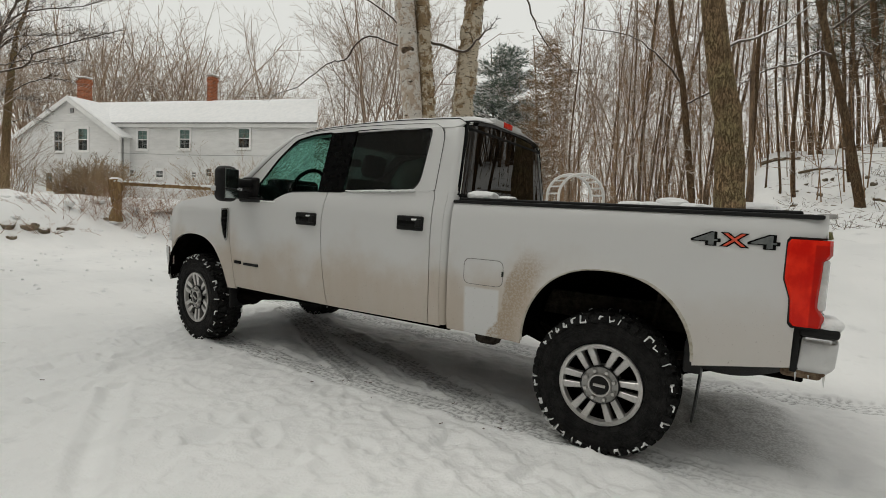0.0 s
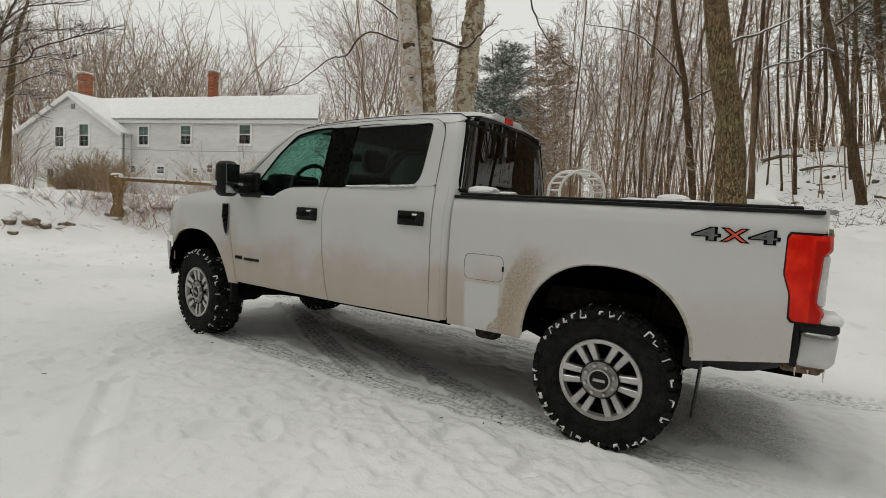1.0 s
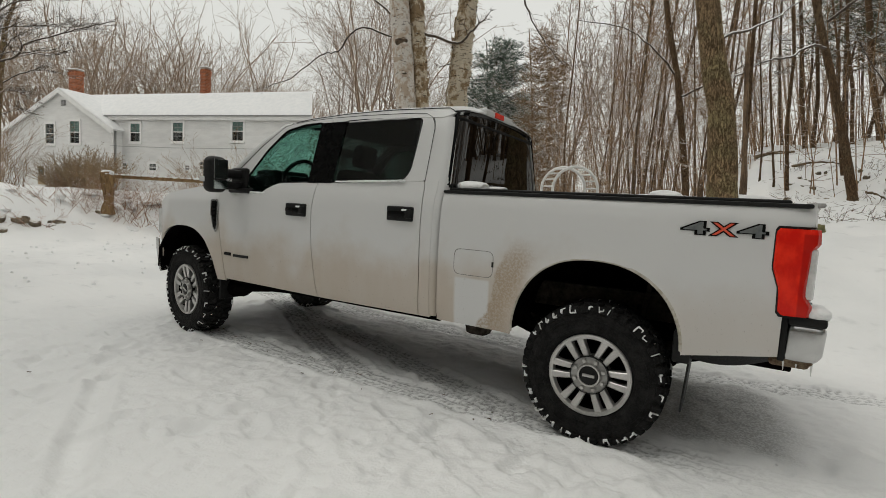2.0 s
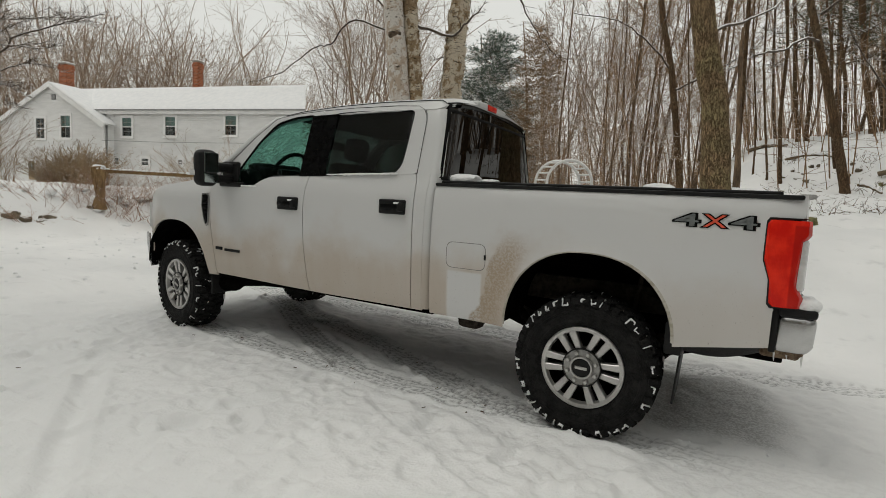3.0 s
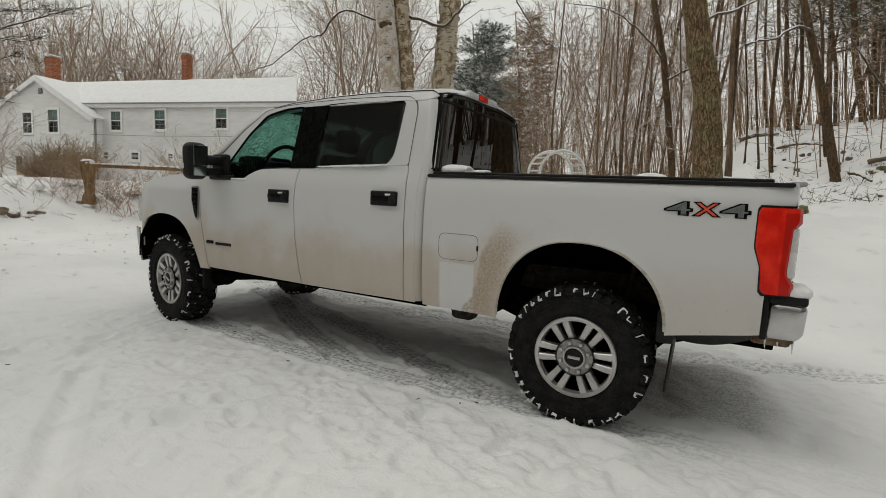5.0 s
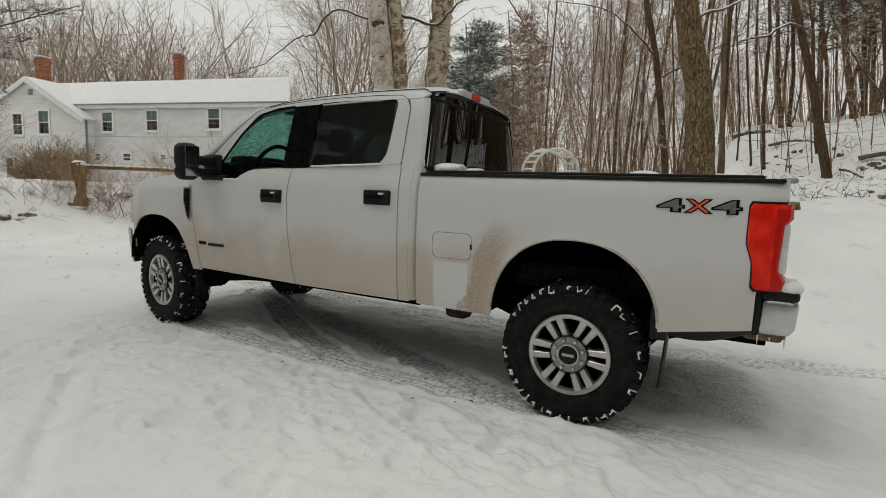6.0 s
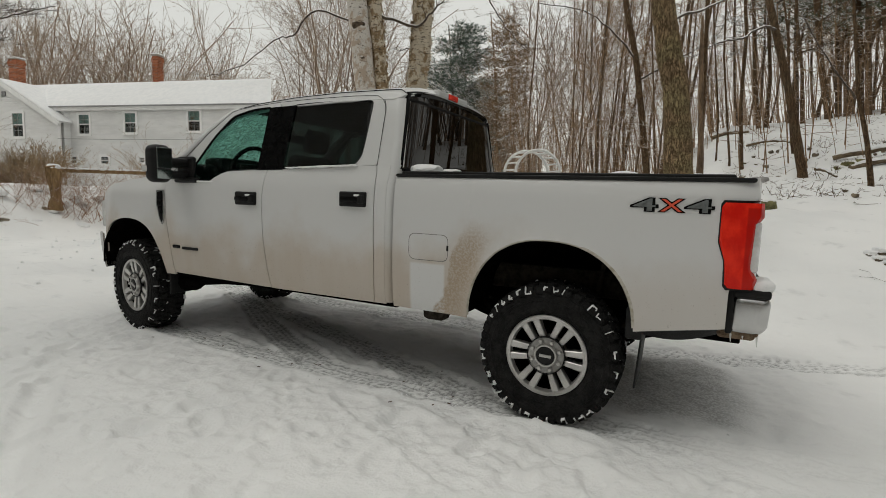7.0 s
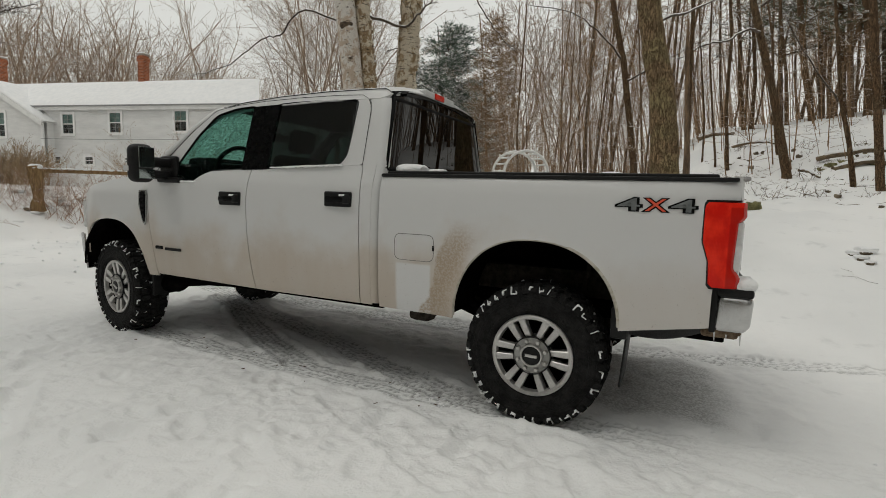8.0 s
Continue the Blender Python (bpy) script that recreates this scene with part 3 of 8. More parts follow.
def slab(a, b, c, d, thick, wobble=0.0, seed=0):
    """A slab over the four corners, with an uneven upper side."""
    a, b, c, d = (Vector(p) for p in (a, b, c, d))
    bm = bmesh.new()
    nu, nv = 26, 8
    up = (b - a).cross(d - a).normalized()
    if up.z < 0:
        up = -up
    top, low = [], []
    for i in range(nu + 1):
        for j in range(nv + 1):
            u, v = i / nu, j / nv
            p = a.lerp(b, u).lerp(d.lerp(c, u), v)
            edge = min(1.0, min(u, 1 - u) * 12 + 0.35, min(v, 1 - v) * 6 + 0.35)
            h = thick * edge * (1 + wobble * noise.noise(Vector((u * 9 + seed, v * 4, seed))))
            top.append(bm.verts.new(p + up * h))
            low.append(bm.verts.new(p))
    w = nv + 1
    for i in range(nu):
        for j in range(nv):
            q = (i * w + j, (i + 1) * w + j, (i + 1) * w + j + 1, i * w + j + 1)
            bm.faces.new([top[k] for k in q])
            bm.faces.new([low[k] for k in q[::-1]])
    for i in range(nu):
        for j in (0, nv):
            bm.faces.new((top[i * w + j], top[(i + 1) * w + j], low[(i + 1) * w + j], low[i * w + j]))
    for j in range(nv):
        for i in (0, nu):
            bm.faces.new((top[i * w + j], top[i * w + j + 1], low[i * w + j + 1], low[i * w + j]))
    return bm


O = 0.2
slopes = {
    "main": [(W_A * 0.5, D_B - O, EAVE_B - 0.14), (W_A + L_B + 0.38, D_B - O, EAVE_B - 0.14), (W_A + L_B - 1.15, D_B + HALF_B, RIDGE_B), (2.9, D_B + HALF_B, RIDGE_B)],
    "main_back": [(2.9, D_B + 2 * HALF_B + O, EAVE_B - 0.14), (W_A + L_B - 2.9, D_B + 2 * HALF_B + O, EAVE_B - 0.14), (W_A + L_B - 1.15, D_B + HALF_B, RIDGE_B), (2.9, D_B + HALF_B, RIDGE_B)],
    "end_hip": [(W_A + L_B + 0.38, D_B - O, EAVE_B - 0.14), (W_A + L_B - 2.9, D_B + 2 * HALF_B + O, EAVE_B - 0.14), (W_A + L_B - 1.15, D_B + HALF_B + 0.02, RIDGE_B), (W_A + L_B - 1.15, D_B + HALF_B, RIDGE_B)],
    "gable_left": [(-O, -O, EAVE_A - 0.22), (-O, DEEP_A + O, EAVE_A - 0.22), (TOP_A, DEEP_A + O, APEX_A), (TOP_A, -O, APEX_A)],
    "gable_right": [(W_A + O, -O, EAVE_A - 0.22), (W_A + O, 0.62, EAVE_A - 0.22), (TOP_A, 2.45, APEX_A), (TOP_A, -O, APEX_A)],
}
for i, key in enumerate(slopes):
    roof = part("roof", slab(*slopes[key], 0.06), M_TRIMWHITE, farmhouse)
    up = Vector((0, 0, 0.06))
    snow = part("roof_snow", slab(*[tuple(Vector(p) + up) for p in slopes[key]], 0.09, 0.15, i * 7 + 1), M_SNOW, roof, "smooth layer of snow", smooth=True)
for a, b in ((slopes["main"][0], slopes["main"][1]),):
    part("eave_board", box(bmesh.new(), (7.2, a[1] + 0.02, a[2] - 0.16), (b[0], a[1] + 0.10, a[2] + 0.02), 0.01), M_TRIMWHITE, farmhouse)
    part("gutter_line", box(bmesh.new(), (7.2, a[1] - 0.06, a[2] + 0.03), (b[0], a[1] + 0.01, a[2] + 0.10), 0.01), surface("grey_gutter", (0.2, 0.2, 0.2), (0.34, 0.34, 0.34), 6, 0.6), farmhouse)
for s in (0, 1):
    pts = [slopes["gable_left"][0], slopes["gable_left"][3]] if s == 0 else [slopes["gable_right"][0], slopes["gable_right"][3]]
    d = Vector(pts[1]) - Vector(pts[0])
    m = Matrix.Translation(pts[0]) @ d.to_track_quat("X", "Z").to_matrix().to_4x4()
    part("rake_board", box(bmesh.new(), (0, -0.04 if s == 0 else -0.02, -0.20), (d.length, 0.03 if s == 0 else 0.05, 0.03), 0.008, m), M_TRIMWHITE, farmhouse)
for x, y, zt in ((-0.02, -0.045, EAVE_A), (W_A - 0.16, -0.045, EAVE_A), (W_A + L_B - 0.16, D_B - 0.045, EAVE_B)):
    part("corner_board", box(bmesh.new(), (x, y, HZ), (x + 0.18, y + 0.06, zt - 0.05), 0.006), M_TRIMWHITE, farmhouse)
part("attic_vent", box(bmesh.new(), (4.60, -0.04, 6.07), (4.86, 0.0, 6.33), 0.008), surface("grey_vent", (0.2, 0.2, 0.2), (0.3, 0.3, 0.3), 6, 0.8), gable_wall)
M_BLIND = surface("pale_green_blind", (0.34, 0.50, 0.46), (0.46, 0.60, 0.56), 3, 0.9)
M_MUNTIN = surface("grey_sash_bars", (0.30, 0.31, 0.30), (0.38, 0.39, 0.38), 4, 0.7)
M_DARKROOM = surface("unlit_room_black", (0.02, 0.02, 0.02), (0.04, 0.04, 0.04), 2, 0.9)
M_TAN = surface("tan_panel", (0.30, 0.22, 0.13), (0.40, 0.30, 0.19), 4, 0.8)


def sash(x, z0, z1, wide, y, wall, blind, low_panel=False, panes=2):
    win = part("window", ring_panel([(x - wide / 2 - 0.13, y - 0.06, z0 - 0.1), (x + wide / 2 + 0.13, y - 0.06, z0 - 0.1), (x + wide / 2 + 0.13, y - 0.06, z1 + 0.15), (x - wide / 2 - 0.13, y - 0.06, z1 + 0.15)], [(x - wide / 2, y - 0.06, z0), (x + wide / 2, y - 0.06, z0), (x + wide / 2, y - 0.06, z1), (x - wide / 2, y - 0.06, z1)], 0.06), M_TRIMWHITE, wall, "white window frame")
    # Plate behind the pane; its near-black colour stands for the unlit room.
    part("room_plate", box(bmesh.new(), (x - wide / 2, y + 0.02, z0), (x + wide / 2, y + 0.045, z1), 0.0), M_TAN if low_panel else M_DARKROOM, win)
    part("pane", box(bmesh.new(), (x - wide / 2, y - 0.025, z0), (x + wide / 2, y - 0.019, z1), 0.0), M_HOUSEGLASS, win, "dark window glass")
    mid = (z0 + z1) / 2
    part("meeting_rail", box(bmesh.new(), (x - wide / 2, y - 0.05, mid - 0.025), (x + wide / 2, y - 0.027, mid + 0.025), 0.004), M_TRIMWHITE, win)
    for k in range(1, panes):
        part("muntin", box(bmesh.new(), (x - wide / 2 + wide * k / panes - 0.007, y - 0.045, z0), (x - wide / 2 + wide * k / panes + 0.007, y - 0.027, z1), 0.0), M_MUNTIN, win)
    for zz in ((z0 + mid) / 2, (z1 + mid) / 2):
        part("muntin", box(bmesh.new(), (x - wide / 2, y - 0.045, zz - 0.007), (x + wide / 2, y - 0.027, zz + 0.007), 0.0), M_MUNTIN, win)
    if blind:
        part("blind", box(bmesh.new(), (x - wide / 2 + 0.01, y - (0.036 if low_panel else 0.012), mid + 0.02 if not low_panel else z0), (x + wide / 2 - 0.01, y - (0.028 if low_panel else 0.004), z1 if not low_panel else mid), 0.0), M_BLIND if not low_panel else M_TAN, win)
    part("window_sill", box(bmesh.new(), (x - wide / 2 - 0.14, y - 0.12, z0 - 0.15), (x + wide / 2 + 0.14, y + 0.0, z0 - 0.1), 0.008), M_TRIMWHITE, win)


for i, (x, z0, z1, wide) in enumerate(A_WIN):
    sash(x, z0, z1, wide, 0, gable_wall, i == 1)
for x, z0, z1, wide in LOW_A:
    sash(x, z0, z1, wide, 0, gable_wall, True, True)
for x, z0, z1, wide in B_WIN:
    sash(x, z0, z1, wide, D_B, front_wall, True)
for x, z0, z1, wide in LOW_B:
    sash(x, z0, z1, wide, D_B, front_wall, False, False, 2)


def chimney(x, y, z0, z1, wide, deep):
    ch = part("chimney", box(bmesh.new(), (x - wide / 2 + 0.012, y - deep / 2 + 0.012, z0), (x + wide / 2 - 0.012, y + deep / 2 - 0.012, z1 - 0.02), 0.0), M_MORTAR, farmhouse, "red brick chimney")
    rows = int((z1 - z0) / 0.082)
    shared = {}
    for r in range(rows):
        z = z0 + r * 0.082
        grow = 0.035 if rows - 4 <= r < rows - 1 else 0.0
        for axis_x in (True, False):
            span = (wide if axis_x else deep) + 2 * grow
            n = max(2, round(span / 0.22))
            for k in range(n + 1):
                a = -span / 2 + (k - (0.5 if r % 2 else 0)) * span / n
                b = min(a + span / n - 0.012, span / 2)
                a = max(a, -span / 2)
                if b - a < 0.04:
                    continue
                key = (axis_x, round(b - a, 3))
                if key not in shared:
                    bm = box(bmesh.new(), (0, 0, 0), ((b - a), 0.03, 0.068) if axis_x else (0.03, (b - a), 0.068), 0.0)
                    shared[key] = mesh_of_plain("brick", bm, M_BRICK)
                br = link("brick", shared[key], ch)
                br.location = (x + a, y - deep / 2 - grow - 0.006, z) if axis_x else (x + wide / 2 + grow - 0.024, y + a, z)
    part("chimney_cap", box(bmesh.new(), (x - wide / 2 - 0.05, y - deep / 2 - 0.05, z1 - 0.02), (x + wide / 2 + 0.05, y + deep / 2 + 0.05, z1 + 0.05), 0.015), M_MORTAR, ch)
    part("cap_snow", box(bmesh.new(), (x - wide / 2 - 0.03, y - deep / 2 - 0.03, z1 + 0.05), (x + wide / 2 + 0.03, y + deep / 2 + 0.03, z1 + 0.11), 0.03), M_SNOW, ch)


def mesh_of_plain(name, bm, material):
    me = bpy.data.meshes.new(name)
    bm.to_mesh(me)
    bm.free()
    me.materials.append(material)
    return me


chimney(2.30, D_B + HALF_B - 0.2, 5.0, 8.80, 0.62, 0.55)
chimney(12.50, D_B + HALF_B + 0.1, 6.9, 8.75, 0.40, 0.40)


part("cable", tube(bmesh.new(), [(W_A - 0.1, -0.1, 3.72), (W_A + 4.0, D_B - 0.12, 3.74), (W_A + L_B - 2.0, D_B - 0.12, 3.80)], 0.014, 6), M_MUNTIN, farmhouse, "thin grey cable along the wall")


# ---- trees ----
def branch_path(rnd, base, way, length, droop, wiggle, n):
    p, d, out = Vector(base), Vector(way).normalized(), [Vector(base)]
    for _ in range(n):
        d = (d + Vector((rnd.gauss(0, wiggle), rnd.gauss(0, wiggle), rnd.gauss(0, wiggle) * 0.6 + droop))).normalized()
        p = p + d * (length / n)
        out.append(p.copy())
    return out


class Wood:
    """Gathers tapered tubes into one mesh."""

    def __init__(self):
        self.v, self.f = [], []

    def tube(self, pts, r0, r1, sides):
        n0, ref = len(self.v), None
        for i, p in enumerate(pts):
            d = (pts[min(i + 1, len(pts) - 1)] - pts[max(i - 1, 0)]).normalized()
            if ref is None:
                ref = d.orthogonal().normalized()
            ref = (ref - d * ref.dot(d)).normalized()
            s = d.cross(ref)
            r = r0 + (r1 - r0) * i / (len(pts) - 1)
            for k in range(sides):
                a = 2 * math.pi * k / sides
                self.v.append(p + (ref * math.cos(a) + s * math.sin(a)) * r)
        for i in range(len(pts) - 1):
            for k in range(sides):
                a, b = n0 + i * sides + k, n0 + i * sides + (k + 1) % sides
                self.f.append((a, b, b + sides, a + sides))

    def mesh(self, name, material):
        return raw(name, self.v, self.f, material)


def side_way(rnd, d, rise):
    a = rnd.uniform(0, 2 * math.pi)
    return Vector((math.cos(a), math.sin(a), rise))


def twigs_on(w, rnd, path, r, depth, count, length, rise, thin, wiggle=0.16, start=0.3):
    """Side shoots along a branch, finer at each level."""
    for _ in range(count):
        t = rnd.uniform(start, 1.0) * (len(path) - 1)
        i = min(int(t), len(path) - 2)
        p = path[i].lerp(path[i + 1], t - i)
        d = (path[i + 1] - path[i]).normalized()
        way = (d * rnd.uniform(0.5, 1.0) + side_way(rnd, d, rise) * rnd.uniform(0.5, 1.0)).normalized()
        l = length * rnd.uniform(0.5, 1.1) * (1.15 - 0.5 * t / (len(path) - 1))
        q = branch_path(rnd, p, way, l, 0.02, wiggle, 3 if depth else 2)
        rr = max(thin, r * 0.5 * (1 - 0.5 * t / (len(path) - 1)))
        w.tube(q, rr, thin * 0.6, 3)
        if depth:
            twigs_on(w, rnd, q, rr, depth - 1, max(3, count // 2), l * 0.55, rise, thin, wiggle)


def branchy(w, rnd, p, d, length, r, kids, up, thin, wiggle=0.12, level=0):
    """A limb that bends upwards and forks again for each count in kids."""
    n = (7, 4, 3, 2)[min(level, 3)]
    path = branch_path(rnd, p, d, length, up, wiggle, n)
    w.tube(path, r, max(thin, r * 0.3), (6, 4, 3, 3)[min(level, 3)])
    if level >= len(kids):
        return
    for k in range(kids[level]):
        t = min(0.98, 0.18 + 0.8 * (k + rnd.random()) / kids[level]) * n
        i = min(int(t), n - 1)
        a = (path[i + 1] - path[i]).normalized()
        side = a.orthogonal().normalized()
        spin = rnd.uniform(0, 2 * math.pi)
        side = side * math.cos(spin) + a.cross(side) * math.sin(spin)
        turn = radians(rnd.uniform(28, 58))
        q = (a * math.cos(turn) + side * math.sin(turn)).normalized()
        branchy(w, rnd, path[i].lerp(path[i + 1], t - i), q, length * rnd.uniform(0.34, 0.56) * (1.2 - 0.6 * t / n), max(thin, r * 0.45 * (1.1 - 0.5 * t / n)), kids, up, thin, wiggle * 1.15, level + 1)


def lean_of(bearing):
    """Degrees by which the trees of the wood lean towards the house, more so up on the slope."""
    return interp(bearing, [(-60, 0.0), (-38, 2.0), (-25, 5.0), (-12, 7.0), (5, 8.5), (20, 10.0)])


def lean_way(rnd, bearing, loose):
    k, b = math.tan(radians(lean_of(bearing))), radians(bearing)
    return (-k * math.cos(b) + rnd.gauss(0, loose), k * math.sin(b) + rnd.gauss(0, loose), 1)


def forest_tree_meshes(seed, height, r, low=0.25, limbs=16, bend=0.03, fine=0.009, shoots=8, depth=1):
    """Trunk and branches of a tall bare tree."""
    rnd = random.Random(seed)
    trunk, crown = Wood(), Wood()
    path = branch_path(rnd, (0, 0, -0.4), (rnd.gauss(0, 0.02), rnd.gauss(0, 0.02), 1), height + 0.4, 0.02, bend, 14)
    trunk.tube([path[0], path[0].lerp(path[1], 0.35), path[0].lerp(path[1], 0.6)], r * 1.45, r * 1.02, 10)
    trunk.tube([path[0].lerp(path[1], 0.6)] + path[1:], r, r * 0.18, 9)
    for k in range(limbs):
        t = low + (0.97 - low) * (k + rnd.random()) / limbs
        i = min(int(t * 14), 13)
        p = path[i].lerp(path[i + 1], t * 14 - i)
        high = (t - low) / (1 - low)
        a = rnd.uniform(0, 2 * math.pi)
        l = height * rnd.uniform(0.10, 0.22) * (1.15 - 0.75 * high)
        branchy(crown, rnd, p, (math.cos(a), math.sin(a), rnd.uniform(0.0, 0.5) + 0.9 * high), l, r * rnd.uniform(0.16, 0.34) * (1.05 - 0.6 * high), (shoots, 3)[:depth + 1], 0.05, fine)
    return trunk.mesh("trunk", M_BARK), crown.mesh("crown", M_TWIG)


def place_tree(meshes, x, y, label, group="", scale=1.0, turn=0.0, lean=(0, 0), wide=1.0, sink=0.0, name="bare_tree"):
    t = new(name)
    t.matrix_basis = Matrix.Translation((x, y, ground_z(x, y) - sink)) @ Euler((radians(lean[0]), radians(lean[1]), radians(turn))).to_matrix().to_4x4() @ Matrix.Diagonal((scale * wide, scale * wide, scale, 1))
    tagged(t, label, "tree", group)
    link("trunk", meshes[0], t)
    tagged(link("crown", meshes[1], t), kind="stuff")
    return t


def polar(bearing, dist):
    """A place by its bearing from the drive (degrees right of +y) and distance."""
    return 0.7 + dist * math.sin(radians(bearing)), -3.1 + dist * math.cos(radians(bearing))


WOODS = [forest_tree_meshes(100 + k, h, r * 0.72, low=lo, limbs=n + 3) for k, (h, r, lo, n) in enumerate(((19, 0.12, 0.12, 20), (17, 0.09, 0.15, 18), (21, 0.15, 0.18, 20), (15, 0.07, 0.12, 16), (18, 0.10, 0.2, 18), (13, 0.05, 0.1, 14), (20, 0.13, 0.1, 22), (16, 0.08, 0.14, 18)))]
SPARSE = [forest_tree_meshes(150 + k, h, r, low=0.1, limbs=20, shoots=7, depth=0, fine=0.015) for k, (h, r) in enumerate(((18, 0.17), (20, 0.2), (16, 0.13)))]
SLIM = [forest_tree_meshes(170 + k, h, r, low=0.16, limbs=14, shoots=6, bend=0.024) for k, (h, r) in enumerate(((17, 0.075), (15, 0.06), (19, 0.09), (13, 0.045)))]
SAPLINGS = [forest_tree_meshes(200 + k, h, r, low=0.1, limbs=12, bend=0.02, fine=0.004) for k, (h, r) in enumerate(((7.5, 0.035), (9, 0.045), (6, 0.03)))]
rnd = random.Random(33)
taken = [(0.45, 5.3), (3.15, 13.5), (-0.7, 15.9), (-5.6, 7.0)]


def clear_of(x, y, gap):
    return all(math.hypot(x - a, y - b) > gap for a, b in taken) and not (-3.5 < x < -1.2 and 6 < y < 11)


def scatter(n, b0, b1, d0, d1, group, label, pool, gap, tilt=1.6, power=1.0):
    made = 0
    for _ in range(n * 12):
        if made >= n:
            break
        b, d = rnd.uniform(b0, b1), d0 + (d1 - d0) * rnd.random() ** power
        x, y = polar(b, d)
        if not clear_of(x, y, gap):
            continue
        taken.append((x, y))
        place_tree(pool[rnd.randrange(len(pool))], x, y, label, group, rnd.uniform(0.8, 1.2), rnd.uniform(0, 360), (rnd.gauss(0, tilt), rnd.gauss(0, tilt) - lean_of(b)))
        made += 1


scatter(23, -19, 0.0, 22, 44, "bare trees of the wood", "tall bare forest tree dusted with snow", WOODS, 1.1)
scatter(20, -1, 22, 28, 46, "bare trees on the slope", "bare forest tree on the snowy slope", SLIM, 1.3)
scatter(5, -19, 0.0, 27, 48, "bare trees of the wood", "tall bare forest tree dusted with snow", SLIM, 1.0)
scatter(18, 9, 23, 27, 46, "bare trees on the slope", "bare forest tree on the snowy slope", SLIM, 1.0)
scatter(12, 8, 23, 30, 46, "bare trees on the slope", "bare forest tree on the snowy slope", WOODS, 1.0)
scatter(10, -17, -2.5, 15, 26, "saplings of the wood", "thin bare sapling dusted with snow", SAPLINGS, 0.9)
scatter(14, 24, 80, 14, 32, "bare trees beside the drive", "tall bare forest tree dusted with snow", SPARSE, 2.2)
scatter(48, 95, 258, 13, 24, "bare trees behind the drive", "tall bare forest tree dusted with snow", SPARSE, 2.2)


# single trees that stand out
def leaning_trunk(name, pts, radii, material, label, limbs=(), sides=14, branch_material=None, lumpy=0.0, base=None, twig=8):
    """A trunk through the given points, with limbs given as (points, radius)."""
    base = base or (pts[0][0], pts[0][1], ground_z(pts[0][0], pts[0][1]))
    t = thing(name, base, label, "tree")
    o = Vector(base)
    bm = bmesh.new()
    fine_pts, fine_r = [], []
    for i in range(len(pts) - 1):
        for k in range(8):
            fine_pts.append(Vector(pts[i]).lerp(Vector(pts[i + 1]), k / 8) - o)
            fine_r.append(radii[i] + (radii[i + 1] - radii[i]) * k / 8)
    fine_pts.append(Vector(pts[-1]) - o)
    fine_r.append(radii[-1])
    tube(bm, fine_pts, fine_r, sides)
    if lumpy:
        for v in bm.verts:
            n = noise.noise(Vector((v.co.x * 5, v.co.y * 5, v.co.z * 2.2)) + o)
            n2 = noise.noise(Vector((v.co.x * 14, v.co.y * 14, v.co.z * 5)) + o)
            c = min(fine_pts, key=lambda q: abs(q.z - v.co.z))
            v.co += (v.co - Vector((c.x, c.y, v.co.z))) * (n * lumpy + n2 * lumpy * 0.5)
    part("trunk", bm, material, t, smooth=True)
    w = Wood()
    rnd = random.Random(hash_of(name, pts))
    for path, r in limbs:
        q = []
        ps = [Vector(p) - o for p in path]
        for i in range(len(ps) - 1):
            p0, p1, p2, p3 = ps[max(i - 1, 0)], ps[i], ps[i + 1], ps[min(i + 2, len(ps) - 1)]
            for k in range(5):
                u = k / 5
                bent = 0.5 * (2 * p1 + (p2 - p0) * u + (2 * p0 - 5 * p1 + 4 * p2 - p3) * u * u + (3 * p1 - p0 - 3 * p2 + p3) * u ** 3)
                q.append(bent + Vector((rnd.gauss(0, 0.015), rnd.gauss(0, 0.015), rnd.gauss(0, 0.015))))
        q.append(ps[-1])
        w.tube(q, r * 0.8, max(0.006, r * 0.22), 7)
        twigs_on(w, rnd, q, r * 0.7, 1, twig, (ps[-1] - ps[0]).length * 0.32, 0.2, 0.005)
    if w.v:
        tagged(link("crown", w.mesh("crown", branch_material or M_LIMB), t), kind="stuff")
    return t


def hash_of(name, pts):
    return sum(ord(c) for c in name) * 31 + int(abs(pts[0][0]) * 100)


leaning_trunk("maple_tree", [(0.60, 5.3, 0.2), (0.50, 5.3, 1.2), (0.47, 5.3, 1.75), (0.34, 5.31, 3.0), (0.19, 5.29, 3.6), (0.0, 5.28, 4.7), (-0.26, 5.2, 7.0), (-0.5, 5.0, 10.0)], [0.29, 0.220, 0.205, 0.180, 0.170, 0.158, 0.125, 0.05], M_BARKBIG, "large mossy brown tree trunk leaning behind the truck", [([(-0.15, 5.2, 5.6), (-1.2, 5.6, 7.0), (-2.6, 6.0, 8.2)], 0.09), ([(-0.1, 5.3, 5.3), (1.0, 6.0, 6.6), (2.2, 6.8, 8.0)], 0.09), ([(0.22, 5.36, 4.0), (0.53, 6.17, 4.33), (0.86, 6.87, 4.69), (1.18, 7.55, 5.09), (1.55, 8.16, 5.61)], 0.034)], sides=22, lumpy=0.10)
